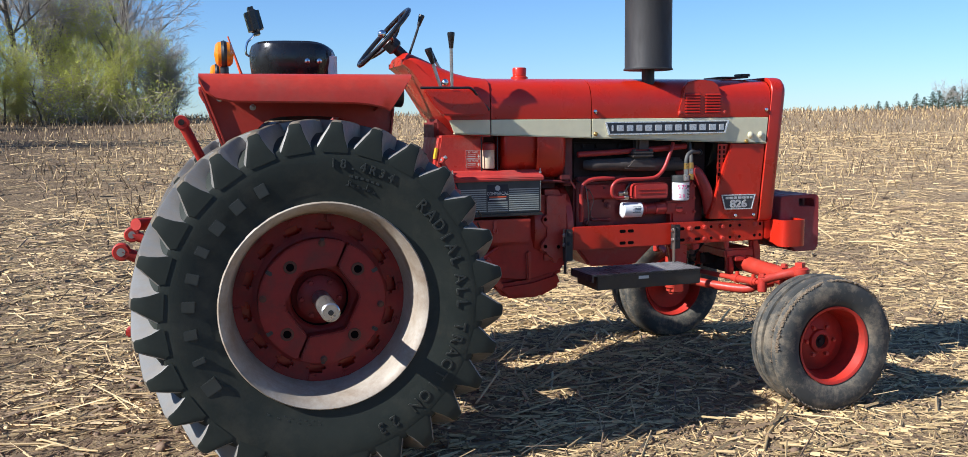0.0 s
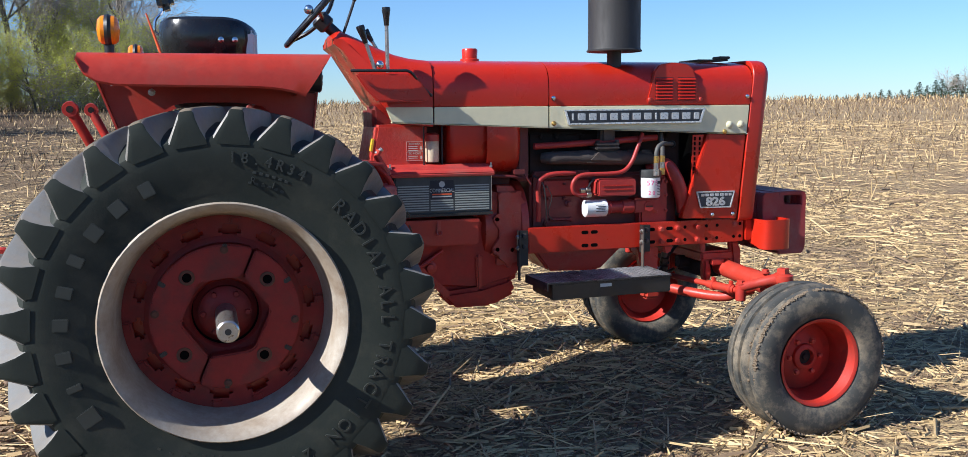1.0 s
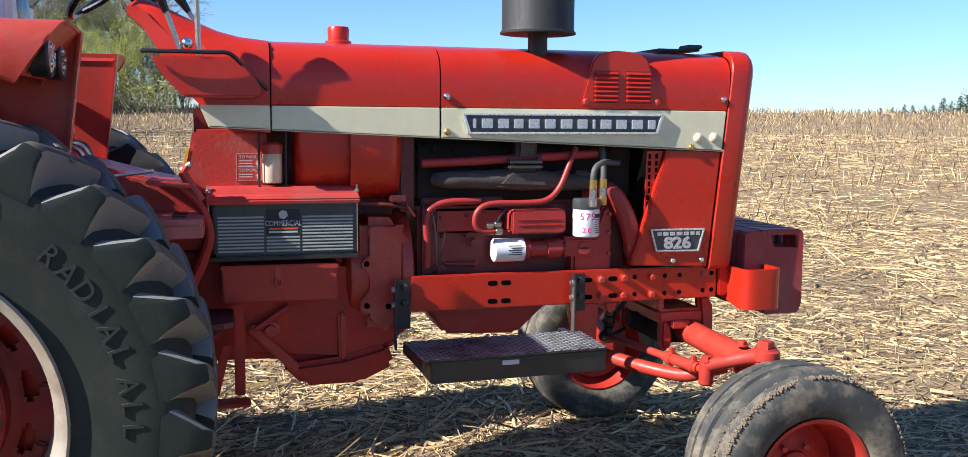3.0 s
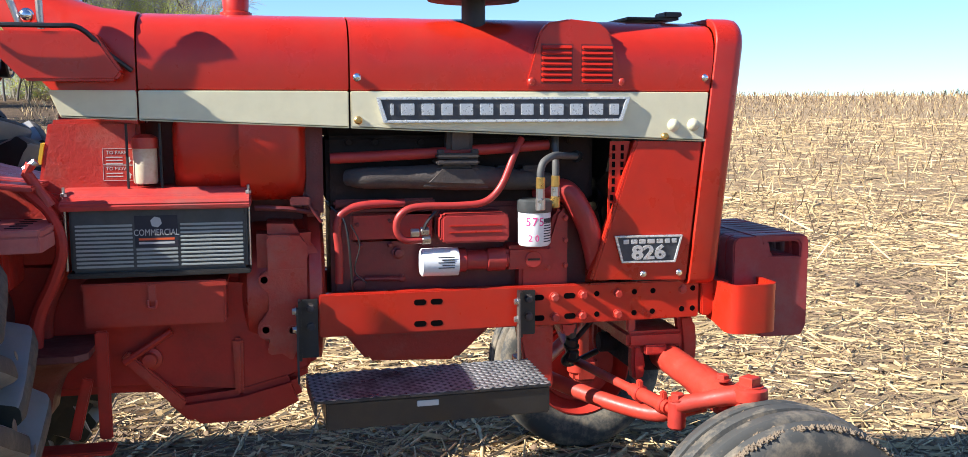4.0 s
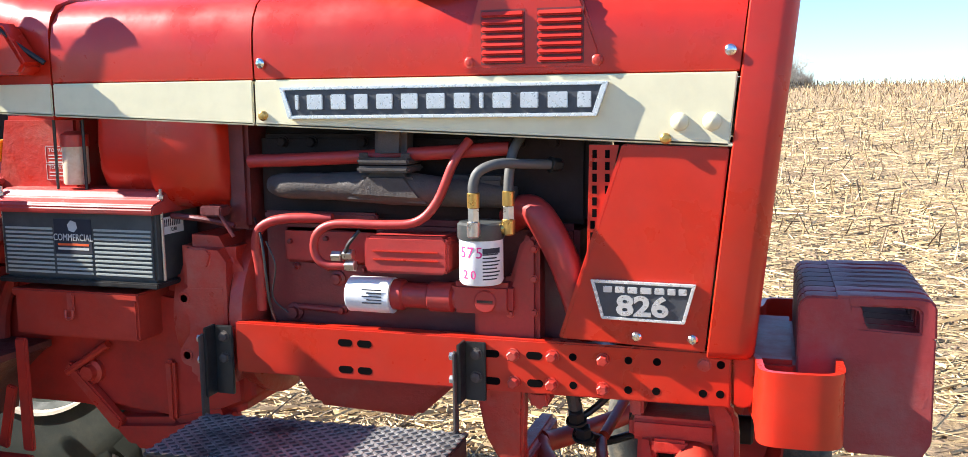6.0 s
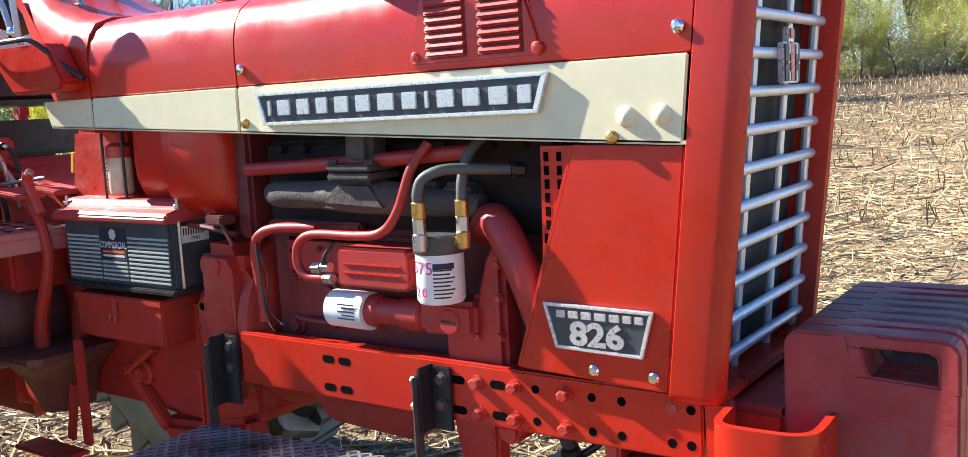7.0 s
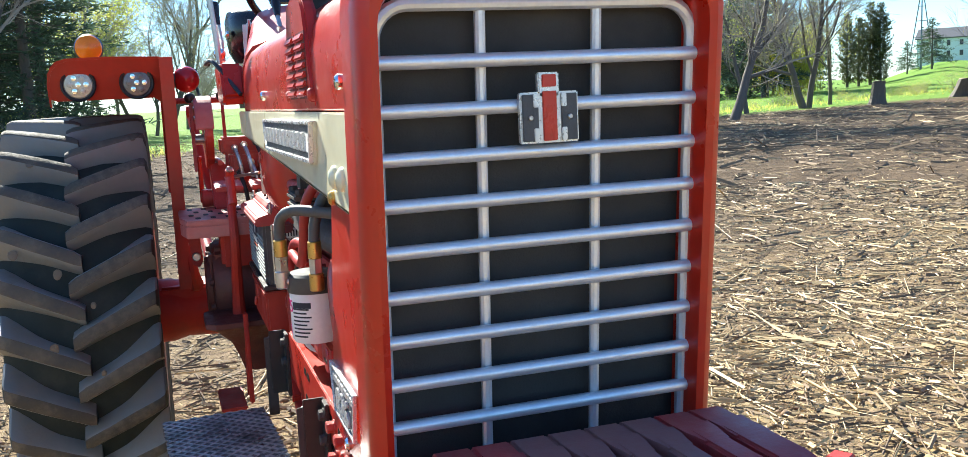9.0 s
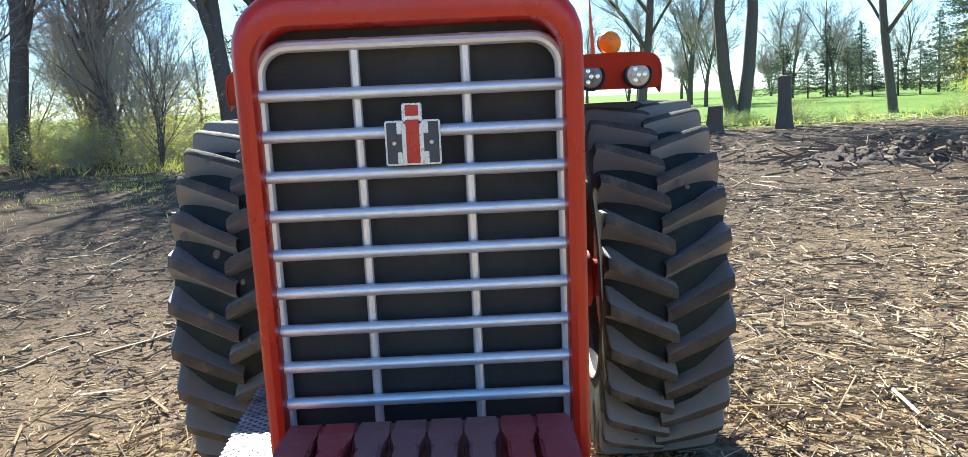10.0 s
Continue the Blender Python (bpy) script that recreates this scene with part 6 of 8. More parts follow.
def seat_ring(z, g, drop=0.0):
    lp = []
    for k in range(32):
        a = 2 * math.pi * k / 32
        cx, cy = math.cos(a), math.sin(a)
        x = -0.01 + (0.205 + g) * math.copysign(abs(cx) ** 0.72, cx)
        lp.append((x, (0.24 + g) * math.copysign(abs(cy) ** 0.72, cy), z - drop * max(0.0, (x - 0.05) / 0.16) ** 2))
    return lp


rings(bm, [seat_ring(1.78, -0.02), seat_ring(1.83, 0.005), seat_ring(1.90, 0.014, 0.005), seat_ring(1.955, 0.014, 0.02), seat_ring(1.985, 0.004, 0.035), seat_ring(1.998, -0.015, 0.045), seat_ring(1.992, -0.03, 0.045), seat_ring(1.96, -0.034, 0.03)], caps=True)
seat = part("seat", bm, BLACK_GLOSS, tractor, "black vinyl pan seat with pale cushion")
bm = bmesh.new()
rings(bm, [seat_ring(1.965, -0.035, 0.03), seat_ring(1.978, -0.055, 0.04), seat_ring(1.975, -0.12, 0.04)])
part("cushion", bm, WHITE, seat, "pale grey-white seat cushion")
bm = bmesh.new()
box(bm, (0.13, -0.20, 1.755), (0.200, 0.20, 1.945), 0.02, 3)
part("front_cushion", bm, WHITE, seat)
bm = bmesh.new()
box(bm, (-0.20, -0.24, 1.60), (0.22, 0.24, 1.755), 0.03, 3)
box(bm, (-0.14, -0.20, 1.43), (0.24, 0.20, 1.55), 0.012)
box(bm, (-0.10, -0.14, 1.10), (0.10, 0.14, 1.45), 0.015)
part("seat_pedestal", bm, BLACK_STEEL, seat)
for x in (0.04, 0.10):
    bm = bmesh.new()
    lathe(bm, [(0.013, -0.250), (0.013, -0.258), (0, -0.262)], (x, 0, 1.895), n=14)
    part("seat_bolt", bm, CHROME, seat)
bm = bmesh.new()
C = Vector((0.482, 0, 2.04))
U = Vector((0.267, 0, 0.297)).normalized()
N = Vector((-U.z, 0, U.x))
tube(bm, [C + (U * math.cos(a) + Vector((0, 1, 0)) * math.sin(a)) * 0.2 for a in [2 * math.pi * k / 40 for k in range(41)]], 0.0135, 10, bend=False)
wheel = part("steering_wheel", bm, BLACK_GLOSS, tractor, "black three-spoke steering wheel with knob")
for k in range(3):
    a = 2 * math.pi * k / 3 + 0.5
    bm = bmesh.new()
    tube(bm, [C - N * 0.05, C + (U * math.cos(a) + Vector((0, 1, 0)) * math.sin(a)) * 0.1 - N * 0.035, C + (U * math.cos(a) + Vector((0, 1, 0)) * math.sin(a)) * 0.2], 0.010, 8)
    part("spoke", bm, BLACK_GLOSS, wheel)
bm = bmesh.new()
rod(bm, C - N * 0.09, C - N * 0.02, 0.045, 20, 0.01)
rod(bm, C - N * 0.30, C - N * 0.08, 0.028, 16)
part("column", bm, BLACK_STEEL, wheel)
bm = bmesh.new()
bmesh.ops.create_uvsphere(bm, u_segments=14, v_segments=10, radius=0.022, matrix=Matrix.Translation(C - U * 0.03 + N * 0.035 + Vector((0, -0.19, 0))))
part("spinner_knob", bm, CHROME, wheel)


def lever(points, r, knob_r, knob_h, material=STEEL):
    bm = bmesh.new()
    tube(bm, points, r, 10)
    lv = part("lever", bm, material, tractor, "control lever with black knob")
    p, q = Vector(points[-1]), Vector(points[-2])
    d = (p - q).normalized()
    bm = bmesh.new()
    lathe(bm, [(knob_r * 0.55, -knob_h * 0.5), (knob_r * 0.75, 0), (knob_r, knob_h * 0.4), (knob_r * 0.9, knob_h * 0.52), (0, knob_h * 0.55)], p, d, 14)
    part("knob", bm, BLACK_GLOSS, lv)


lever([(0.770, -0.335, 1.75), (0.767, -0.345, 1.90), (0.765, -0.352, 2.000)], 0.009, 0.020, 0.080)
lever([(0.715, -0.32, 1.76), (0.685, -0.322, 1.85), (0.66, -0.330, 1.92)], 0.009, 0.020, 0.080)
lever([(0.62, 0.0, 1.95), (0.66, 0.0, 2.06), (0.685, 0.0, 2.135)], 0.007, 0.017, 0.06, BLACK_STEEL)
lever([(0.80, -0.12, 1.80), (0.74, -0.13, 1.90), (0.72, -0.13, 1.93)], 0.008, 0.018, 0.06)
bm = bmesh.new()
prism(bm, [(0.62, 1.745), (0.90, 1.745), (0.97, 1.64), (0.95, 1.615), (0.72, 1.615), (0.66, 1.68)], "y", -0.345, -0.275, 0.008)
ctrl = part("lever_panel", bm, RED, tractor)
bm = bmesh.new()
tube(bm, [(0.60, -0.36, 1.757), (0.62, -0.372, 1.757), (0.80, -0.372, 1.757), (0.87, -0.36, 1.752), (0.93, -0.32, 1.69), (0.985, -0.292, 1.645)], 0.007, 8)
part("guard_rod", bm, BLACK_STEEL, ctrl)
bm = bmesh.new()
bmesh.ops.create_uvsphere(bm, u_segments=14, v_segments=10, radius=0.02, matrix=Matrix.Translation((0.735, -0.33, 1.785)))
part("ball_knob", bm, CHROME, ctrl)
bm = bmesh.new()
tube(bm, [(0.766, -0.33, 1.28), (0.711, -0.33, 1.37), (0.724, -0.33, 1.395)], 0.015, 10, bend=False)
grip = part("short_handle", bm, RED_CAST, tractor, "short red handle with bare steel end")
bm = bmesh.new()
rod(bm, (0.706, -0.33, 1.378), (0.738, -0.33, 1.402), 0.011, 10, 0.002)
part("bare_end", bm, STEEL, grip)
# mirror on a bent arm at the far side
bm = bmesh.new()
tube(bm, [(-0.21, 0.0, 1.93), (-0.245, 0.0, 1.945), (-0.24, 0.0, 2.0), (-0.21, 0.0, 2.035), (-0.205, 0.0, 2.07)], 0.006, 8)
mirror = part("rear_mirror", bm, CHROME, tractor, "black-backed rear mirror on a bent arm")
bm = bmesh.new()
box(bm, (-0.240, -0.07, 2.040), (-0.165, 0.07, 2.185), 0.024, 3, turn=Matrix.Rotation(radians(-14), 4, "Y"))
part("mirror_shell", bm, BLACK_GLOSS, mirror)

# ---- platform, hitch ----
bm = bmesh.new()
prism(bm, [(0.34, -0.505), (0.66, -0.505), (0.768, -0.485), (0.775, -0.47), (0.775, -0.22), (0.34, -0.22)], "z", 1.216, 1.236, 0.004)
prism(bm, [(0.655, -0.505), (0.768, -0.487), (0.775, -0.47), (0.775, -0.22), (0.765, -0.22), (0.763, -0.468), (0.755, -0.478), (0.655, -0.495)], "z", 1.176, 1.218, 0.003)
platform = part("platform", bm, RED_PINK, tractor, "pale red foot platform with oval slots")
for k in range(5):
    for j, x in enumerate((0.40, 0.50, 0.60, 0.70)):
        y = -0.465 + 0.05 * k + 0.02 * (j % 2)
        bm = bmesh.new()
        prism(bm, [(x + 0.009 * math.cos(a) + (0.014 if math.cos(a) > 0 else -0.014), y + 0.009 * math.sin(a)) for a in [2 * math.pi * (k2 + 0.5) / 12 for k2 in range(12)]], "z", 1.2145, 1.2375)
        part("slot", bm, NEAR_BLACK, platform)
bm = bmesh.new()
prism(bm, [(-0.50, 1.218), (-0.44, 1.218), (-0.435, 1.10), (-0.43, 1.045), (-0.445, 1.02), (-0.47, 1.03), (-0.475, 1.10)], "x", 0.395, 0.409, 0.003)
part("support_bracket", bm, RED_WHEEL, platform)
bm = bmesh.new()
rod(bm, (0.41, -0.455, 1.062), (0.425, -0.455, 1.062), 0.016, 14, 0.003)
part("bracket_bolt", bm, STEEL, platform)
bm = bmesh.new()
box(bm, (0.50, -0.375, 1.05), (0.66, -0.20, 1.217), 0.012)
part("platform_box", bm, RED_WHEEL, platform)
# brake housing below the platform, caked in grease
bm = bmesh.new()
lathe(bm, [(0.10, -0.18), (0.155, -0.20), (0.162, -0.22), (0.162, -0.385), (0.150, -0.405), (0.11, -0.412), (0.10, -0.43), (0, -0.432)], (0.47, 0, 0.965), n=36)
box(bm, (0.42, -0.415, 0.965), (0.585, -0.20, 1.108), 0.02, 3)
brake = part("brake_housing", bm, GREASY_RED, tractor, "greasy red brake housing with worn paint")
for k in range(9):
    a = 2 * math.pi * k / 9 + 0.2
    bm = bmesh.new()
    hexbolt(bm, (0.47 + 0.132 * math.cos(a), -0.408, 0.965 + 0.132 * math.sin(a)), (0, -1, 0), 0.012, 0.014)
    part("bolt", bm, GREASY_RED, brake)
bm = bmesh.new()
loops = []
for z, x0, x1, y0 in ((0.893, 0.60, 0.86, -0.452), (0.876, 0.60, 0.86, -0.455), (0.858, 0.605, 0.83, -0.42), (0.80, 0.61, 0.765, -0.37), (0.74, 0.62, 0.74, -0.345), (0.69, 0.63, 0.73, -0.33)):
    loops.append([(x0, y0 + 0.03, z), (x0 + 0.03, y0, z), (x1 - 0.03, y0, z), (x1, y0 + 0.03, z), (x1, -0.20, z), (x0, -0.20, z)])
rings(bm, loops)
part("pedal_pivot_casting", bm, GREASY_RED, tractor, "flared casting with a flat worn top")
bm = bmesh.new()
prism(bm, [(0.30, 1.10), (0.30, 1.43), (0.55, 1.36), (0.86, 1.29), (0.90, 1.10)], "y", -0.20, 0.20, 0.012)
part("gear_cover_plate", bm, RED_CAST, tractor)
for y in (-0.335, -0.215):
    bm = bmesh.new()
    tube(bm, [(0.70, y, 0.86), (0.72, y, 0.98), (0.765, y, 1.08), (0.79, y, 1.17), (0.765, y, 1.26), (0.70, y, 1.328)], [0.024, 0.020, 0.018, 0.016, 0.014, 0.014], 10)
    pedal = part("brake_pedal", bm, RED_WHEEL, tractor, "dirty red brake pedal on a curved arm")
    bm = bmesh.new()
    box(bm, (0.60, y - 0.047, 1.330), (0.735, y + 0.047, 1.346), 0.004, turn=Matrix.Rotation(radians(6), 4, "Y"))
    part("pad", bm, RED_FADED, pedal)
bm = bmesh.new()
lathe(bm, [(0.05, -0.18), (0.066, -0.185), (0.066, -0.235), (0.058, -0.243), (0.03, -0.246), (0, -0.246)], (0.47, 0, 0.725), n=24)
part("shaft_cap", bm, RED_WHEEL, tractor)
bm = bmesh.new()
box(bm, (0.86, -0.335, 0.62), (0.895, -0.32, 0.93), 0.004)
box(bm, (0.80, -0.335, 0.62), (0.83, -0.32, 0.80), 0.004, turn=Matrix.Rotation(radians(14), 4, "Y"))
box(bm, (0.66, -0.43, 0.606), (0.91, -0.345, 0.618), 0.004)
part("mounting_step", bm, RED_WHEEL, tractor, "low red mounting step")
bm = bmesh.new()
dial = [(0.415 + 0.145 * math.cos(radians(a)), 1.505 + 0.145 * math.sin(radians(a))) for a in range(-5, 166, 9)]
prism(bm, dial + [(0.285, 1.46), (0.36, 1.385), (0.45, 1.375), (0.53, 1.44)], "y", -0.405, -0.375, 0.006)
quadrant = part("lever_quadrant", bm, RED_CAST, tractor, "red hydraulic lever quadrant with two ball-topped levers")
# dial rim: sunlight put into the paint as pink
bm = bmesh.new()
outer = [(0.415 + 0.150 * math.cos(radians(a)), 1.505 + 0.150 * math.sin(radians(a))) for a in range(10, 161, 10)]
inner = [(0.415 + 0.128 * math.cos(radians(a)), 1.505 + 0.128 * math.sin(radians(a))) for a in range(160, 9, -10)]
prism(bm, outer + inner, "y", -0.435, -0.37, 0.003)
part("dial_rim", bm, RED_PINK, quadrant)
for a in range(30, 151, 20):
    bm = bmesh.new()
    hexbolt(bm, (0.415 + 0.139 * math.cos(radians(a)), -0.435, 1.505 + 0.139 * math.sin(radians(a))), (0, -1, 0), 0.006, 0.005)
    part("rivet", bm, STEEL, quadrant)
bm = bmesh.new()
rod(bm, (0.415, -0.44, 1.49), (0.415, -0.37, 1.49), 0.02, 14, 0.003)
tube(bm, [(0.415, -0.438, 1.49), (0.45, -0.448, 1.535)], 0.008, 8, bend=False)
part("stop_screw", bm, STEEL, quadrant)
for top, foot in (((0.451, -0.445, 1.640), (0.475, -0.440, 1.37)), ((0.430, -0.328, 1.645), (0.468, -0.335, 1.37))):
    bm = bmesh.new()
    p, q = Vector(top), Vector(foot)
    prism(bm, [(p.x - 0.009, p.z), (p.x + 0.009, p.z), (q.x + 0.013, q.z), (q.x - 0.013, q.z)], "y", p.y - 0.006, p.y + 0.006, 0.003)
    lv = part("quadrant_lever", bm, RED_CAST, quadrant)
    bm = bmesh.new()
    bmesh.ops.create_uvsphere(bm, u_segments=16, v_segments=10, radius=0.021, matrix=Matrix.Translation(p + Vector((0, 0, 0.008))))
    part("ball_knob", bm, BLACK_STEEL, lv)
# bracket, cross tube and links that carry the quadrant
bm = bmesh.new()
prism(bm, [(0.37, 1.40), (0.47, 1.40), (0.60, 1.236), (0.47, 1.236), (0.44, 1.29)], "y", -0.395, -0.335, 0.006)
part("quadrant_bracket", bm, RED_CAST, quadrant)
bm = bmesh.new()
lathe(bm, [(0.03, -0.435), (0.034, -0.43), (0.034, -0.35), (0.03, -0.345)], (0.50, 0, 1.27), n=20)
part("pivot_boss", bm, RED_CAST, quadrant)
for a, b, r, m_ in (((0.36, -0.50, 1.640), (0.36, -0.30, 1.638), 0.012, RED_CAST), ((0.30, -0.425, 1.42), (0.30, -0.425, 1.236), 0.009, RED), ((0.30, -0.36, 1.405), (0.58, -0.36, 1.405), 0.010, RED_CAST), ((0.44, -0.37, 1.335), (0.78, -0.24, 1.372), 0.006, STEEL),
                    ((0.44, -0.29, 1.36), (0.60, -0.27, 1.34), 0.012, RED_CAST)):
    bm = bmesh.new()
    tube(bm, [a, b], r, 10, bend=False)
    part("link_rod", bm, m_, quadrant)
bm = bmesh.new()
tube(bm, [(0.28, -0.40, 1.62), (0.20, -0.405, 1.68), (0.14, -0.41, 1.735)], 0.006, 8)
tube(bm, [(0.15, -0.409, 1.725), (0.12, -0.412, 1.76)], [0.012, 0.016], 10, bend=False)
part("seat_lever", bm, BLACK_STEEL, quadrant, "thin black seat lever with grip")
quadrant.location += Vector((-0.165, 0.02, 0))
# valve block with its fittings
bm = bmesh.new()
box(bm, (0.28, -0.33, 1.43), (0.42, -0.14, 1.495), 0.010)
box(bm, (0.33, -0.30, 1.28), (0.44, -0.16, 1.44), 0.014)
valve = part("valve_block", bm, RED_CAST, tractor, "red hydraulic valve block with steel fittings")
for k, (x, y, z) in enumerate(((0.43, -0.245, 1.465), (0.43, -0.20, 1.47), (0.42, -0.28, 1.455), (0.45, -0.225, 1.40), (0.45, -0.27, 1.36))):
    bm = bmesh.new()
    rod(bm, (x - 0.02, y, z), (x + 0.03, y, z), 0.013, 6, 0.002)
    tube(bm, [(x + 0.02, y, z), (x + 0.06, y, z - 0.01), (x + 0.08, y + 0.01, z - 0.05), (x + 0.08, y + 0.02, z - 0.12)], 0.008, 8)
    part("pipe_fitting", bm, BLACK_STEEL if k % 3 == 1 else STEEL, valve)
valve.location.x -= 0.09
# stickers on the dash side
bm = bmesh.new()
box(bm, (0.88, -0.1935, 1.335), (0.965, -0.1905, 1.43))
decal = part("instruction_decal", bm, RED_CAST, tractor)
for text, z in (("TO PARK", 1.417), ("TO MOVE", 1.371)):
    letters("decal_word", text, 0.014, 0.0003, LABEL_GREY, decal, Matrix.Translation((0.92, -0.194, z)) @ SIDE)
for z in (1.404, 1.395, 1.386, 1.358, 1.349):
    bm = bmesh.new()
    box(bm, (0.89, -0.1943, z - 0.0015), (0.935, -0.193, z + 0.0015))
    part("decal_line", bm, LABEL_GREY, decal)
for z0, z1 in ((1.383, 1.429), (1.337, 1.380)):
    for a, b in (((0.881, z0), (0.964, z0 + 0.0012)), ((0.881, z1 - 0.0012), (0.964, z1)), ((0.881, z0), (0.8822, z1)), ((0.9628, z0), (0.964, z1))):
        bm = bmesh.new()
        box(bm, (a[0], -0.1943, a[1]), (b[0], -0.193, b[1]))
        part("decal_border", bm, LABEL_GREY, decal)
for z, up in ((1.396, -1), (1.352, 1)):
    bm = bmesh.new()
    prism(bm, [(0.952, z + up * 0.009), (0.944, z), (0.9485, z), (0.9485, z - up * 0.009), (0.9555, z - up * 0.009), (0.9555, z), (0.960, z)], "y", -0.1943, -0.193)
    part("decal_arrow", bm, LABEL_GREY, decal)
bm = bmesh.new()
box(bm, (0.712, -0.188, 1.385), (0.722, -0.15, 1.445), turn=Matrix.Rotation(radians(10.8), 4, "Y"))
part("yellow_sticker", bm, YELLOW, tractor)
for s in (-1, 1):
    bm = bmesh.new()
    tube(bm, [(-0.30, s * 0.30, 1.12), (-0.42, s * 0.34, 1.25), (-0.50, s * 0.38, 1.43), (-0.575, s * 0.40, 1.585)], [0.03, 0.028, 0.02, 0.022], 12)
    lathe(bm, [(0.031, -0.02), (0.034, 0), (0.031, 0.02)], (-0.577, s * 0.40, 1.593), n=16)
    arm = part("lift_arm", bm, RED_WHEEL, tractor, "red hitch lift arm")
    bm = bmesh.new()
    rod(bm, (-0.577, s * 0.40 - 0.022, 1.593), (-0.577, s * 0.40 + 0.022, 1.593), 0.015, 14)
    part("pin_hole", bm, NEAR_BLACK, arm)
    bm = bmesh.new()
    tube(bm, [(-0.28, s * 0.34, 0.62), (-0.60, s * 0.36, 0.85), (-0.87, s * 0.38, 0.985)], 0.028, 12)
    lathe(bm, [(0.036, -0.025), (0.042, -0.018), (0.042, 0.018), (0.036, 0.025)], (-0.875, s * 0.38, 0.985), n=18)
    link = part("draft_link", bm, RED_WHEEL, tractor, "dirty red lower hitch link")
    bm = bmesh.new()
    rod(bm, (-0.875, s * 0.38 - 0.027, 0.985), (-0.875, s * 0.38 + 0.027, 0.985), 0.020, 14)
    part("ball_eye", bm, STEEL, link)
bm = bmesh.new()
tube(bm, [(-0.30, 0, 1.06), (-0.60, 0, 1.08), (-0.81, -0.3, 1.105)], 0.03, 12)
part("top_link", bm, RED_WHEEL, tractor)
bm = bmesh.new()
box(bm, (-0.90, -0.05, 0.50), (0.10, 0.05, 0.54), 0.008)
part("drawbar", bm, RED_CAST, tractor)


# ---- straw and stubble ----
STRAW = mat("dry_straw", (0.60, 0.43, 0.208), 0.65, second=(0.34, 0.22, 0.095), scale=40.0, bump=0.0, island=True, per_object=0.0)
STRAW_DARK = mat("weathered_stalk", (0.22, 0.145, 0.080), 0.8, second=(0.115, 0.075, 0.044), scale=40.0, island=True)


class Soup:
    """Plain lists of points and faces, for large joined meshes."""

    def __init__(self):
        self.v, self.f = [], []

    def stick(self, p, d, up, ln, w, h, taper=0.8):
        """A four-sided straw from p along d."""
        side = d.cross(up).normalized() * (w / 2)
        top = up.normalized() * h
        q = p + d * ln
        i = len(self.v)
        self.v += [p - side, p + side, p + top, q - side * taper, q + side * taper, q + top * taper]
        self.f += [(i, i + 3, i + 5, i + 2), (i + 1, i + 2, i + 5, i + 4), (i, i + 1, i + 4, i + 3), (i, i + 2, i + 1), (i + 3, i + 4, i + 5)]

    def limb(self, pts, radii, n=5):
        rows = []
        side = None
        m = len(pts)
        for i, p in enumerate(pts):
            d = (pts[min(i + 1, m - 1)] - pts[max(i - 1, 0)]).normalized()
            side = d.orthogonal() if side is None else side - d * side.dot(d)
            side.normalize()
            up = d.cross(side)
            base = len(self.v)
            self.v += [p + (side * math.cos(2 * math.pi * k / n) + up * math.sin(2 * math.pi * k / n)) * radii[i] for k in range(n)]
            rows.append(base)
        for a, b in zip(rows, rows[1:]):
            self.f += [(a + k, a + (k + 1) % n, b + (k + 1) % n, b + k) for k in range(n)]

    def leaf(self, p, d, n, ln, w):
        """A folded leaf of two facets."""
        s = d.cross(n).normalized() * (w / 2)
        i = len(self.v)
        self.v += [p, p + d * ln * 0.5 + s + n * w * 0.15, p + d * ln, p + d * ln * 0.5 - s + n * w * 0.15]
        self.f += [(i, i + 1, i + 2), (i, i + 2, i + 3)]

    def make(self, name, material, parent=None, smooth=False):
        me = bpy.data.meshes.new(name)
        me.from_pydata([tuple(q) for q in self.v], [], self.f)
        me.materials.append(material)
        if smooth:
            me.shade_smooth()
        ob = new(name, me)
        ob.parent = parent
        return ob


def height(x, y):
    return rise(x, y) + lumps(x, y)


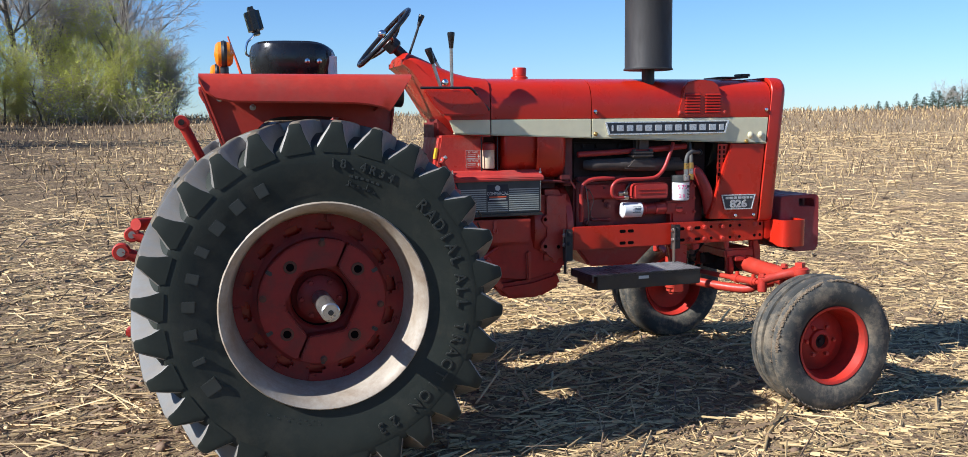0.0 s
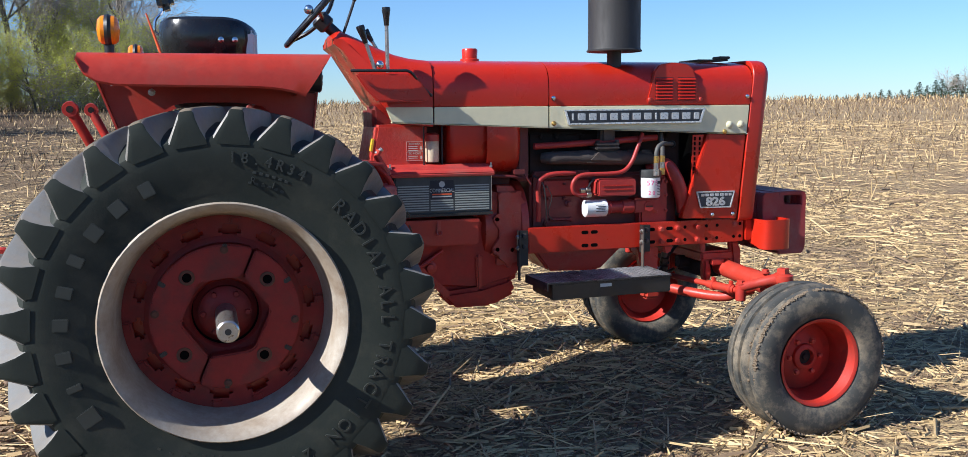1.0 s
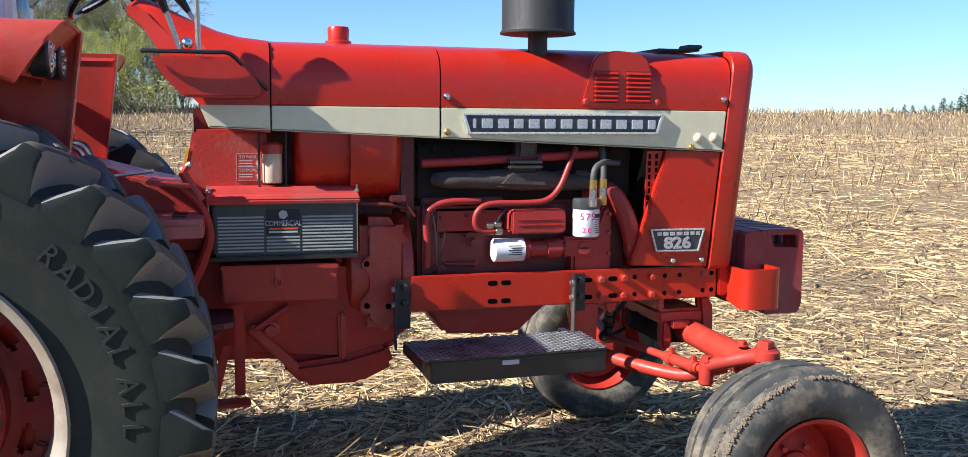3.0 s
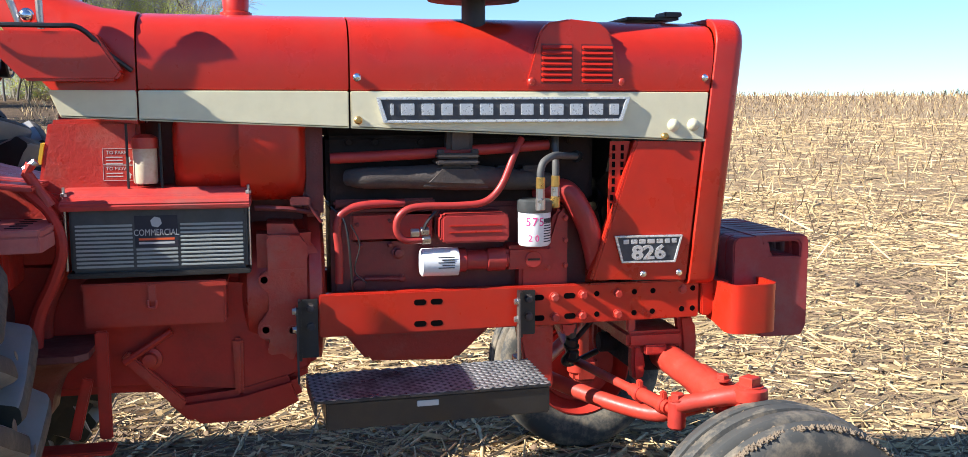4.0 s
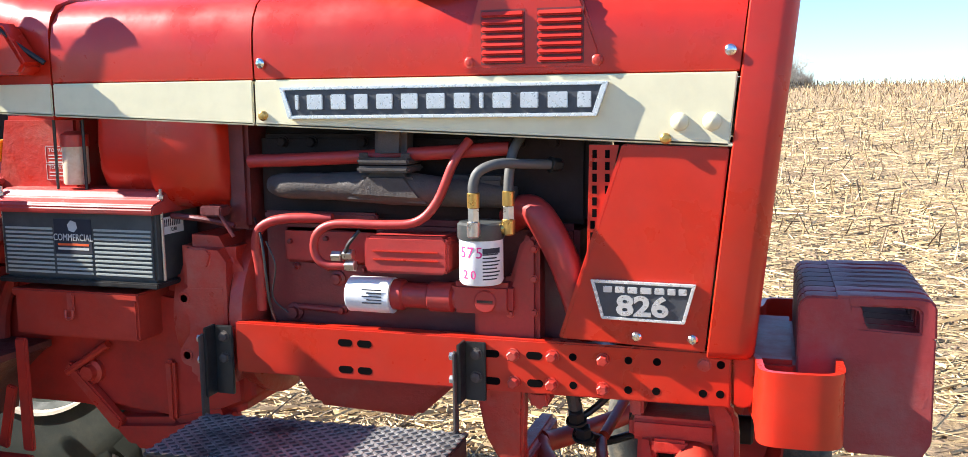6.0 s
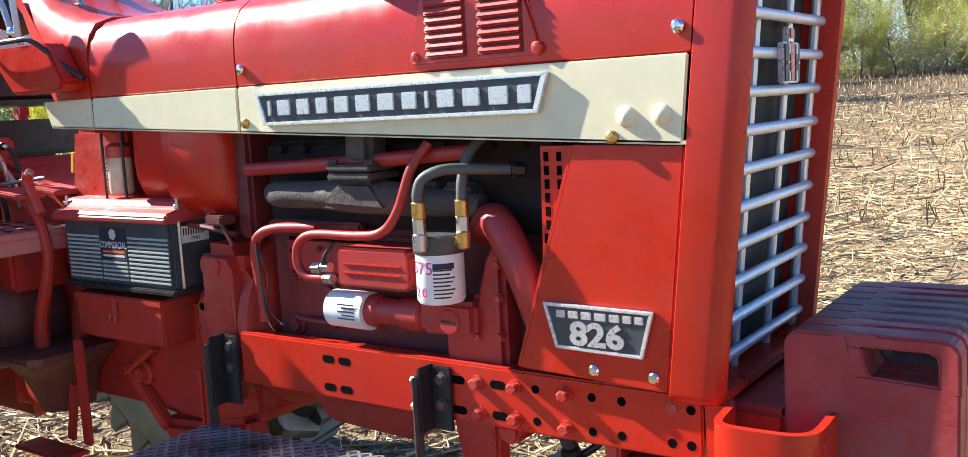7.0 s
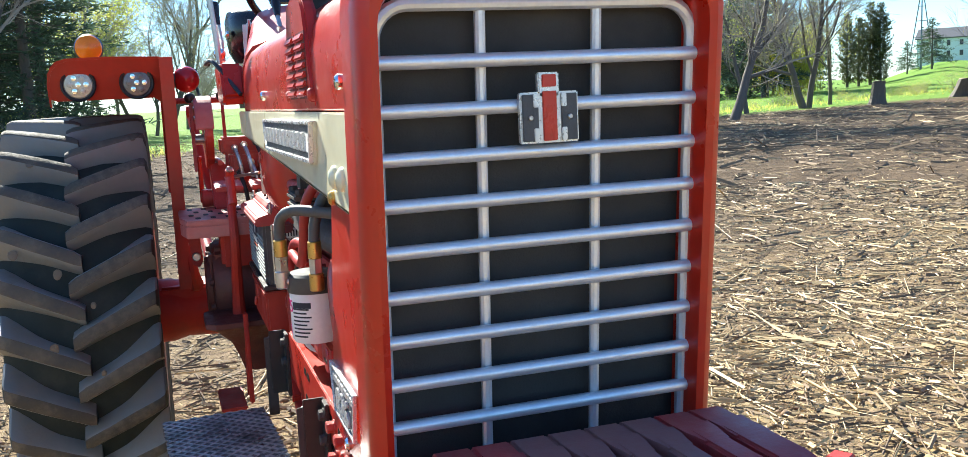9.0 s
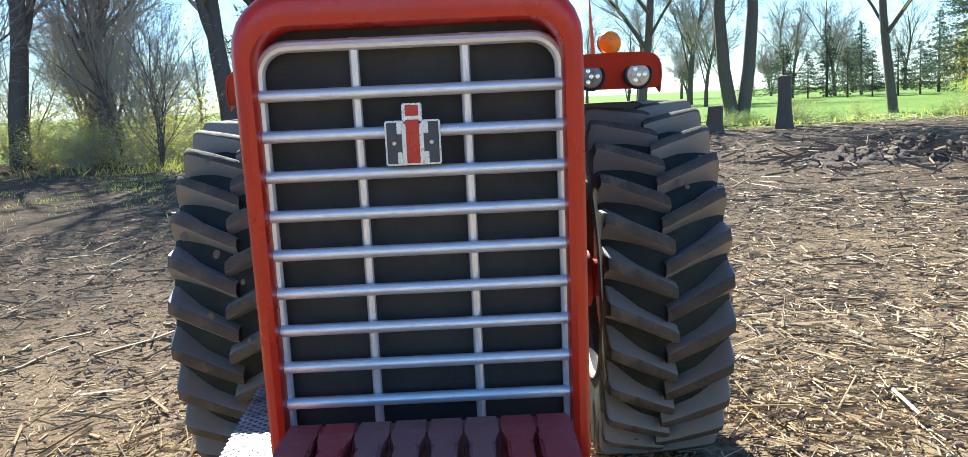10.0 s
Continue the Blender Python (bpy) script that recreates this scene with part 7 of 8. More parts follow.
def scatter_straw(count, seed, long_share, material, name, label, region):
    rnd = random.Random(seed)
    soup = Soup()
    made = 0
    while made < count:
        x, y = region(rnd)
        # straw lies in drifts with barer soil between
        if noise.noise((x * 0.7, y * 1.3, seed)) + 0.5 * noise.noise((x * 2.1, y * 2.9, 3)) < rnd.uniform(-0.95, 0.12):
            continue
        if x < 0.8 and rnd.random() > (max(0.09, (x + 2.4) / 3.6) if y < 0 else max(0.26, (x + 8.0) / 9.0)) and material is STRAW:
            made += 0.35
            continue
        a = rnd.gauss(0.25, 0.9) if rnd.random() < 0.7 else rnd.uniform(0, math.pi)
        far = 1.0 + 0.035 * math.hypot(x - 1.5, y + 1.5)
        ln = (rnd.uniform(0.12, 0.42) if rnd.random() < long_share else rnd.uniform(0.02, 0.11)) * far
        w = (rnd.uniform(0.003, 0.010) if rnd.random() < 0.86 else rnd.uniform(0.010, 0.021)) * far
        d = Vector((math.cos(a), math.sin(a), rnd.gauss(0, 0.07) + (rnd.uniform(0, 0.35) if rnd.random() < 0.10 else 0))).normalized()
        p = Vector((x, y, height(x, y) + rnd.uniform(-0.004, 0.018)))
        soup.stick(p, d, Vector((rnd.gauss(0, 0.2), rnd.gauss(0, 0.2), 1)), ln, w, w * rnd.uniform(0.3, 0.9), rnd.uniform(0.6, 1.0))
        made += 1
    ob = soup.make(name, material)
    return tagged(ob, label, "straw", kind="stuff")


def near(rnd):
    r = 0.05 + 12.5 * rnd.random() ** 0.72
    a = rnd.uniform(0, 2 * math.pi)
    return 1.2 + r * math.cos(a), 0.6 + r * math.sin(a)


def field(rnd):
    r = 9.0 + 34.0 * rnd.random() ** 0.9
    a = radians(rnd.uniform(-55, 120))
    return -r * math.sin(a), r * math.cos(a)


scatter_straw(125000, 11, 0.12, STRAW, "straw", "pale broken maize stalks strewn over the soil", near)
scatter_straw(60000, 12, 0.16, STRAW_DARK, "stalk_litter", "weathered grey-brown stalks lying on the soil", near)
scatter_straw(46000, 13, 0.3, STRAW, "field_straw", "pale chopped straw across the open field", field)
scatter_straw(30000, 14, 0.35, STRAW_DARK, "field_litter", "dull weathered stalks across the open field", field)

# thick whole stalks near the tractor
soup = Soup()
rnd = random.Random(17)
for k in range(800):
    x, y = near(rnd)
    if noise.noise((x * 0.5, y * 0.9, 30)) < -0.05:
        continue
    a = rnd.gauss(0.15, 0.7)
    pts = [Vector((x, y, height(x, y) + rnd.uniform(0.004, 0.02)))]
    ln = rnd.uniform(0.25, 0.8)
    for j in range(3):
        a += rnd.gauss(0, 0.14)
        q = pts[-1] + Vector((math.cos(a), math.sin(a), 0)) * ln / 3
        q.z = height(q.x, q.y) + rnd.uniform(0.004, 0.022)
        pts.append(q)
    r = rnd.uniform(0.005, 0.011)
    soup.limb(pts, [r, r, r * 0.9, r * 0.75], 5)
tagged(soup.make("maize_stalks", STRAW, smooth=True), "thick bent maize stalks lying about the tractor", "straw", kind="stuff")

# standing stubble in rows, up to the crest
soup, dull = Soup(), Soup()
rnd = random.Random(21)
for k in range(15000):
    r = 8.0 + 87.0 * rnd.random() ** 0.8
    a = radians(rnd.uniform(-52, 13))
    x, y = -r * math.sin(a), r * math.cos(a)
    y = round(y / 0.76) * 0.76 + rnd.gauss(0, 0.12)
    d = Vector((rnd.gauss(0, 0.38), rnd.gauss(0, 0.38), 1)).normalized()
    (soup if k % 5 < 2 else dull).stick(Vector((x, y, height(x, y) - 0.01)), d, Vector((rnd.gauss(0, 1), rnd.gauss(0, 1), 0.01)), (rnd.uniform(0.06, 0.26) + 0.16 * rnd.random() ** 5) * max(1.0, r / 48.0), 0.013 + 0.0004 * r, 0.010 + 0.0004 * r)
tagged(dull.make("dull_stubble", STRAW_DARK), "weathered brown stubble in rows towards the crest", "stubble", kind="stuff")
tagged(soup.make("stubble", STRAW), "standing stubble stalks in rows towards the crest", "stubble", kind="stuff")

# clods of turned soil
CLOD = mat("soil_clod", (0.26, 0.17, 0.105), 0.95, second=(0.15, 0.095, 0.06), scale=25.0, bump=0.006, bump_scale=60, island=True)
soup = Soup()
rnd = random.Random(31)
for k in range(9000):
    x, y = near(rnd)
    if noise.noise((x * 0.6, y * 0.6, 9)) < -0.1:
        continue
    s = 0.006 + 0.03 * rnd.random() ** 3
    c = Vector((x, y, height(x, y) + s * 0.2))
    i = len(soup.v)
    for dx, dy, dz in ((1, 0, 0), (0, 1, 0), (-1, 0, 0), (0, -1, 0), (0, 0, 0.8), (0, 0, -0.8)):
        soup.v.append(c + Vector((dx, dy, dz)) * s * rnd.uniform(0.6, 1.3) + Vector((rnd.gauss(0, 1), rnd.gauss(0, 1), 0)) * s * 0.2)
    for q in range(4):
        soup.f += [(i + q, i + (q + 1) % 4, i + 4), (i + (q + 1) % 4, i + q, i + 5)]
tagged(soup.make("soil_clods", CLOD, smooth=True), "small crumbs and clods of brown soil", "soil", kind="stuff")

# ---- trees ----
BARK = mat("grey_brown_bark", (0.15, 0.125, 0.105), 0.9, second=(0.09, 0.075, 0.062), scale=6.0, stretch=(3, 3, 0.6), bump=0.02, bump_scale=14)
TWIG = mat("bare_twigs", (0.40, 0.35, 0.29), 0.9, second=(0.28, 0.24, 0.20), scale=3.0)
BUD = leaf("young_yellow_green_leaf", (0.56, 0.56, 0.13), (0.44, 0.47, 0.12), 0.65)
LEAF = leaf("fresh_green_leaf", (0.22, 0.36, 0.07), (0.15, 0.26, 0.055), 0.6)
NEEDLE = leaf("dark_needles", (0.07, 0.11, 0.065), (0.10, 0.14, 0.08), 0.35)
CEDAR = leaf("dull_cedar_foliage", (0.11, 0.12, 0.045), (0.07, 0.08, 0.035), 0.25)
WILLOW = leaf("yellow_willow_shoot", (0.58, 0.52, 0.06), (0.44, 0.42, 0.06), 0.45)
CUT = mat("pale_cut_wood", (0.55, 0.42, 0.28), 0.8, second=(0.42, 0.30, 0.19), scale=30.0, bump=0.002, bump_scale=80)


def turned(d, ang, rnd):
    """A way that leaves d by ang, to any side."""
    side = d.orthogonal().normalized()
    side.rotate(Matrix.Rotation(rnd.uniform(0, 2 * math.pi), 3, d))
    return (d * math.cos(ang) + side * math.sin(ang)).normalized()


def broadleaf(name, seed, tall, r0, stems=1, lean=0.0, leaves=0, leaf_mat=None, depth=4, fork=0.35, low=0.35, leaf_len=0.06, label="", spread=0.7, fine=0.005, wood_mat=None):
    """A leafless or budding tree: limbs in the trunk mesh, twigs and leaves in the crown."""
    rnd = random.Random(seed)
    wood, twig, leafage = Soup(), Soup(), Soup()
    tips = []

    def grow(p, d, ln, r, level):
        seg = 4 if level < 2 else 3 if level == 2 else 2 if level == 3 else 1
        pts, rad = [p], [r]
        end_r = r * (0.62 if level else fork + 0.2)
        for k in range(seg):
            d = (d + Vector((rnd.gauss(0, 1), rnd.gauss(0, 1), rnd.gauss(0, 0.6))) * (0.09 if level < 2 else 0.16) + Vector((0, 0, 0.05 if level else 0.03))).normalized()
            pts.append(pts[-1] + d * ln / seg)
            rad.append(r + (end_r - r) * (k + 1) / seg)
        (wood if level < 2 else twig).limb(pts, rad, 8 if level == 0 else 6 if level == 1 else 4 if level == 2 else 3)
        if level >= depth - 1:
            tips.extend(pts[1:])
        if level >= depth:
            return
        kids = (7, 6, 5, 5, 3)[min(level, 4)]
        for k in range(kids):
            u = low + (1 - low) * (k + rnd.random()) / kids if level == 0 else 0.25 + 0.75 * (k + rnd.random()) / kids
            i = min(int(u * seg), seg - 1)
            q = pts[i].lerp(pts[i + 1], u * seg - i)
            grow(q, turned((pts[i + 1] - pts[i]).normalized(), rnd.uniform(0.35, spread + 0.25), rnd), ln * rnd.uniform(0.42, 0.68), max(fine, rad[i] * rnd.uniform(0.35, 0.55)), level + 1)
        grow(pts[-1], d, ln * 0.6, end_r * 0.95, level + 1)

    for k in range(stems):
        a = 2 * math.pi * k / max(1, stems) + 0.6
        tilt = lean if stems == 1 else 0.13 + lean + 0.06 * rnd.random()
        d = Vector((tilt * math.cos(a) if stems > 1 else 0.0, tilt * math.sin(a) if stems > 1 else tilt, 1)).normalized()
        grow(Vector((0.5 * r0 * math.cos(a) * (stems > 1), 0.5 * r0 * math.sin(a) * (stems > 1), -0.15)), d, tall * 0.55, r0, 0)
    for k in range(leaves):
        p = rnd.choice(tips) + Vector((rnd.gauss(0, 0.12), rnd.gauss(0, 0.12), rnd.gauss(0, 0.12)))
        d = Vector((rnd.gauss(0, 1), rnd.gauss(0, 1), rnd.gauss(0, 0.7))).normalized()
        leafage.leaf(p, d, turned(d, 1.57, rnd), leaf_len * rnd.uniform(0.7, 1.4), leaf_len * 0.6)
    ob = thing(name, 0, 0, 0, label, "tree", "trees along the field edge")
    wood.make("trunk", wood_mat or BARK, ob, True)
    twig.make("branchwork", TWIG, ob)
    if leaves:
        leafage.make("crown", leaf_mat or BUD, ob)
    return ob


def conifer(name, seed, tall, wide, material, label, bare=0.12, column=False):
    rnd = random.Random(seed)
    wood, needles = Soup(), Soup()
    wood.limb([Vector((0, 0, -0.1)), Vector((0.03, 0, tall * 0.5)), Vector((0, 0, tall))], [0.022 * tall, 0.014 * tall, 0.02], 7)
    n = int(tall * 26)
    for k in range(n):
        u = (k + rnd.random()) / n
        z = tall * (bare + (1 - bare) * u)
        prof = (1 - u) ** 0.75 if not column else min(1.0, 2.6 * (1 - u)) * (0.75 + 0.25 * min(1, u * 6))
        reach = wide * prof * rnd.uniform(0.6, 1.12) + 0.08
        a = rnd.uniform(0, 2 * math.pi)
        d = Vector((math.cos(a), math.sin(a), rnd.uniform(-0.22, 0.12) if not column else rnd.uniform(0.6, 1.5))).normalized()
        p0 = Vector((0, 0, z))
        p1 = p0 + d * reach + Vector((0, 0, -0.06 * reach))
        if not column:
            wood.limb([p0, p0.lerp(p1, 0.5), p1], [0.018, 0.012, 0.004], 3)
        m = max(3, int(reach * (7 if not column else 12)))
        for j in range(m):
            q = p0.lerp(p1, 0.18 + 0.85 * (j + rnd.random()) / m) + Vector((rnd.gauss(0, 0.08), rnd.gauss(0, 0.08), rnd.gauss(0, 0.05)))
            for _ in range(5):
                e = (d + Vector((rnd.gauss(0, 0.8), rnd.gauss(0, 0.8), rnd.gauss(0.1, 0.45)))).normalized()
                needles.leaf(q, e, turned(e, 1.57, rnd), rnd.uniform(0.14, 0.34), rnd.uniform(0.025, 0.06))
    ob = thing(name, 0, 0, 0, label, "tree", "trees along the field edge")
    wood.make("trunk", BARK, ob, True)
    needles.make("crown", material, ob)
    return ob


def willow(name, seed, tall):
    rnd = random.Random(seed)
    wood, shoots = Soup(), Soup()
    wood.limb([Vector((0, 0, -0.1)), Vector((0.1, 0.1, tall * 0.3)), Vector((0, 0.1, tall * 0.6))], [0.3, 0.24, 0.12], 8)
    for k in range(46):
        a = rnd.uniform(0, 2 * math.pi)
        r = tall * 0.45 * rnd.uniform(0.3, 1.0)
        top = Vector((r * math.cos(a), r * math.sin(a), tall * rnd.uniform(0.7, 1.0)))
        wood.limb([Vector((0, 0.1, tall * 0.5)), Vector((r * 0.4 * math.cos(a), r * 0.4 * math.sin(a), tall * 0.8)), top], [0.06, 0.04, 0.015], 4)
        for j in range(16):
            p = top + Vector((rnd.gauss(0, 0.6), rnd.gauss(0, 0.6), rnd.gauss(0, 0.3)))
            drop = rnd.uniform(0.35, 0.85) * tall
            for q in range(9):
                c = p - Vector((0.06 * math.sin(q + j), 0.06 * math.cos(q * 1.3), drop * q / 9))
                shoots.leaf(c, Vector((rnd.gauss(0, 0.25), rnd.gauss(0, 0.25), -1)).normalized(), Vector((rnd.gauss(0, 1), rnd.gauss(0, 1), 0.1)).normalized(), drop / 8, 0.07)
    ob = thing(name, 0, 0, 0, "weeping willow with hanging yellow-green shoots", "tree", "trees along the field edge")
    wood.make("trunk", BARK, ob, True)
    shoots.make("crown", WILLOW, ob)
    return ob


def shrub(name, seed, tall, leaves, leaf_mat, label):
    rnd = random.Random(seed)
    wood, leafage = Soup(), Soup()
    tips = []
    for k in range(26):
        a = rnd.uniform(0, 2 * math.pi)
        d = Vector((0.55 * math.cos(a), 0.55 * math.sin(a), rnd.uniform(0.5, 1.2))).normalized()
        p = Vector((rnd.gauss(0, 0.3), rnd.gauss(0, 0.3), -0.05))
        pts = [p]
        for j in range(5):
            d = (d + Vector((rnd.gauss(0, 0.22), rnd.gauss(0, 0.22), rnd.gauss(-0.03, 0.15)))).normalized()
            pts.append(pts[-1] + d * tall / 5 * rnd.uniform(0.7, 1.2))
        wood.limb(pts, [0.016, 0.013, 0.010, 0.008, 0.005, 0.003], 3)
        tips += pts[1:]
        for j in range(5):
            q = rnd.choice(pts[1:])
            e = Vector((rnd.gauss(0, 1), rnd.gauss(0, 1), rnd.uniform(-0.2, 1))).normalized()
            s = [q, q + e * 0.2 * tall, q + e * 0.36 * tall + Vector((rnd.gauss(0, 0.05), rnd.gauss(0, 0.05), 0))]
            wood.limb(s, [0.007, 0.005, 0.002], 3)
            tips += s[1:]
    for k in range(leaves):
        p = rnd.choice(tips) + Vector((rnd.gauss(0, 0.10), rnd.gauss(0, 0.10), rnd.gauss(0, 0.10)))
        if p.z < 0.02:
            continue
        d = Vector((rnd.gauss(0, 1), rnd.gauss(0, 1), rnd.gauss(0, 0.6))).normalized()
        leafage.leaf(p, d, turned(d, 1.57, rnd), rnd.uniform(0.04, 0.09), rnd.uniform(0.02, 0.045))
    ob = thing(name, 0, 0, 0, label, "shrub", "shrubs at the edge of the wood")
    wood.make("stem_tangle", TWIG, ob)
    leafage.make("foliage", leaf_mat, ob)
    return ob


def plant(ob, x, y, scale=1.0, turn=0.0, used=set(), sink=0.0):
    """Sets the model itself at its first place, then copies of it."""
    m = Matrix.Translation((x, y, height(x, y) - sink)) @ Matrix.Rotation(radians(turn), 4, "Z") @ Matrix.Scale(scale, 4)
    if ob.name in used:
        return copy_thing(ob, m)
    used.add(ob.name)
    ob.matrix_basis = m
    return ob


bare_a = broadleaf("bare_tree", 1, 11.0, 0.20, label="tall leafless tree with a wide fan of fine twigs")
bare_b = broadleaf("bare_tree", 2, 9.5, 0.16, lean=0.15, label="leafless leaning tree with crooked limbs", low=0.3)
bare_c = broadleaf("bare_tree", 3, 10.0, 0.22, stems=3, label="leafless tree with several dark trunks", low=0.45)
bare_d = broadleaf("bare_tree", 4, 12.0, 0.30, label="thick-trunked leafless tree at the wood edge", low=0.45, leaves=700, leaf_mat=BUD, leaf_len=0.07)
bud_a = broadleaf("budding_tree", 5, 8.0, 0.13, leaves=9000, label="slender tree with new yellow-green leaves", leaf_len=0.12)
bud_c = broadleaf("budding_tree", 5, 8.0, 0.13, leaves=1800, label="slender young tree with sparse new leaves", leaf_len=0.11)
bud_b = broadleaf("budding_tree", 6, 7.0, 0.11, stems=3, leaves=11000, label="multi-stemmed tree in yellow-green bud", leaf_len=0.13)
far_a = broadleaf("bare_tree", 31, 11.0, 0.22, label="broad leafless tree with a dense haze of twigs", fine=0.013, low=0.25)
far_c = broadleaf("bare_tree", 33, 9.0, 0.13, stems=4, label="clump of slim leafless stems", fine=0.012, low=0.25, spread=0.45)
twin_a = broadleaf("twin_trunk_tree", 41, 17.0, 0.30, stems=2, label="leafless tree with two thick dark trunks", low=0.62, fine=0.008)
tall_a = broadleaf("bare_tree", 43, 15.0, 0.25, label="upright leafless tree with a few heavy limbs", low=0.42, fine=0.008)
lean_a = broadleaf("leaning_tree", 7, 8.5, 0.24, lean=0.42, leaves=700, label="leaning tree with a curved bare trunk", low=0.45, spread=0.8)
pine_a = conifer("pine_tree", 8, 12.0, 3.6, NEEDLE, "dark green spreading pine beyond the meadow")
pine_b = conifer("spruce_tree", 9, 8.0, 2.3, NEEDLE, "dark blue-green spruce with dense needles", bare=0.04)
sapling_a = broadleaf("sapling", 51, 5.0, 0.030, stems=5, depth=3, label="cluster of thin bare saplings with a few new leaves", fine=0.006, low=0.15, leaves=900, leaf_mat=BUD, leaf_len=0.07)
sapling_b = broadleaf("sapling", 52, 6.0, 0.035, stems=4, depth=3, label="slim leafless saplings with fine twigs", fine=0.006, low=0.15, spread=0.5, leaves=350, leaf_mat=BUD, leaf_len=0.06)
scrub_a = conifer("scrub_pine", 16, 6.0, 2.6, NEEDLE, "small round-topped pine far off on the crest", bare=0.15)
cedar_a = conifer("cedar_tree", 10, 6.5, 1.15, CEDAR, "narrow dull-green columnar cedar", bare=0.02, column=True)
willow_a = willow("willow_tree", 12, 6.0)
shrub_a = shrub("shrub", 13, 1.7, 1500, BUD, "tangled shrub with small yellow-green leaves")
shrub_b = shrub("shrub", 14, 1.2, 1300, LEAF, "low green bramble thicket")
shrub_c = shrub("shrub", 15, 2.6, 1800, BUD, "tall thin shrub in young leaf")

# single trees by the cleared strip
plant(twin_a, -38.5, 12.2, 1.1, 65)
plant(tall_a, -41.2, 20.5, 1.0, 200)
plant(tall_a, -39.9, 8.0, 0.95, 40)
plant(bud_c, -33, 24.6, 0.95, 0)
plant(bud_c, -36, 31.5, 0.9, 110)
plant(lean_a, -28.5, 20.9, 0.85, 5)
plant(lean_a, -34.1, 28.5, 0.95, 185)
plant(bare_b, -34.3, 28.9, 0.95, 330)
# the wood on the other side
for x, y, s, a in ((-27.3, -14.8, 1.2, 30), (-30.0, -12.9, 0.75, 140), (-28.1, -7.9, 1.0, 200), (-29.2, -7.3, 0.95, 80), (-31.2, -7.2, 0.95, 300), (-33.0, -6.3, 0.9, 20)):
    plant(bare_d, x, y, s, a)
for x, y, s, a in ((-29.4, -12.1, 0.95, 200), (-32.6, -14.5, 1.1, 20), (-26.0, -16.6, 0.9, 110), (-27.0, -11.2, 0.6, 250)):
    plant(bare_b, x, y, s, a)
# budding and bare trees in the gap between wood and meadow
for x, y, s, kind, a in ((-56.0, -0.2, 1.05, lean_a, 10), (-57.2, -0.8, 0.6, bare_a, 40), (-60.0, -2.2, 1.15, bud_c, 80), (-58.0, -4.0, 1.2, bud_a, 150), (-62.0, -5.0, 1.3, bud_c, 220), (-66.0, -3.4, 1.2, bare_a, 20), (-70.0, 1.5, 1.2, far_a, 60), (-52.0, -5.0, 1.1, bud_c, 300)):
    plant(kind, x, y, s, a)
rnd = random.Random(77)
for k in range(6):
    x = rnd.uniform(-64, -32)
    y = rnd.uniform(-40, -9.5)
    plant((bare_a, bare_b, bare_a, bud_a)[k % 4], x, y, rnd.uniform(0.75, 1.15), rnd.uniform(0, 360))
for x, y, s in ((-38, -7.2, 1.3), (-41, -5.2, 1.35), (-44, -8.2, 1.45), (-36, -5.2, 1.1)):
    plant(pine_b, x, y, s, rnd.uniform(0, 360))
for k in range(24):
    x = rnd.uniform(-33, -23.5)
    y = -9.0 - rnd.uniform(0, 8.0)
    if k % 4 == 0:
        x, y = rnd.uniform(-34, -28), rnd.uniform(-9, -4.5)
    plant((shrub_a, shrub_c, shrub_a, shrub_c, shrub_b)[k % 5], x, y, rnd.uniform(0.6, 1.15), rnd.uniform(0, 360))
for k in range(3):
    x = rnd.uniform(-66, -36)
    plant((far_c, far_c, far_a)[k % 3], x, -10.5 - (k + rnd.random()) / 3 * 0.75 * (3.0 - x), rnd.uniform(0.6, 0.95), rnd.uniform(0, 360))
for k in range(6):
    x, y = rnd.uniform(-31.5, -26.0), rnd.uniform(-17.0, -9.0)
    plant((shrub_a, shrub_c, shrub_b)[k % 3], x, y, rnd.uniform(0.7, 1.1), rnd.uniform(0, 360))
for k in range(8):
    x = rnd.uniform(-60, -30)
    plant((shrub_c, shrub_a)[k % 2], x, -10.0 - (k + rnd.random()) / 14 * 0.7 * (3.0 - x), rnd.uniform(1.1, 1.9), rnd.uniform(0, 360))
for k in range(9):
    x = rnd.uniform(-36, -24.5)
    plant((sapling_a, sapling_b)[k % 2], x, -8.6 - (k + rnd.random()) / 9 * 0.62 * (3.0 - x) * 0.9, rnd.uniform(0.7, 1.15), rnd.uniform(0, 360))
# shrubs and weeds on the edge of the meadow
for k in range(44):
    y = rnd.uniform(1.0, 44.0)
    plant(rnd.choice((shrub_a, shrub_b, shrub_b)), -32.5 - 0.22 * y + rnd.gauss(0, 0.9), y, rnd.uniform(0.25, 0.6), rnd.uniform(0, 360))
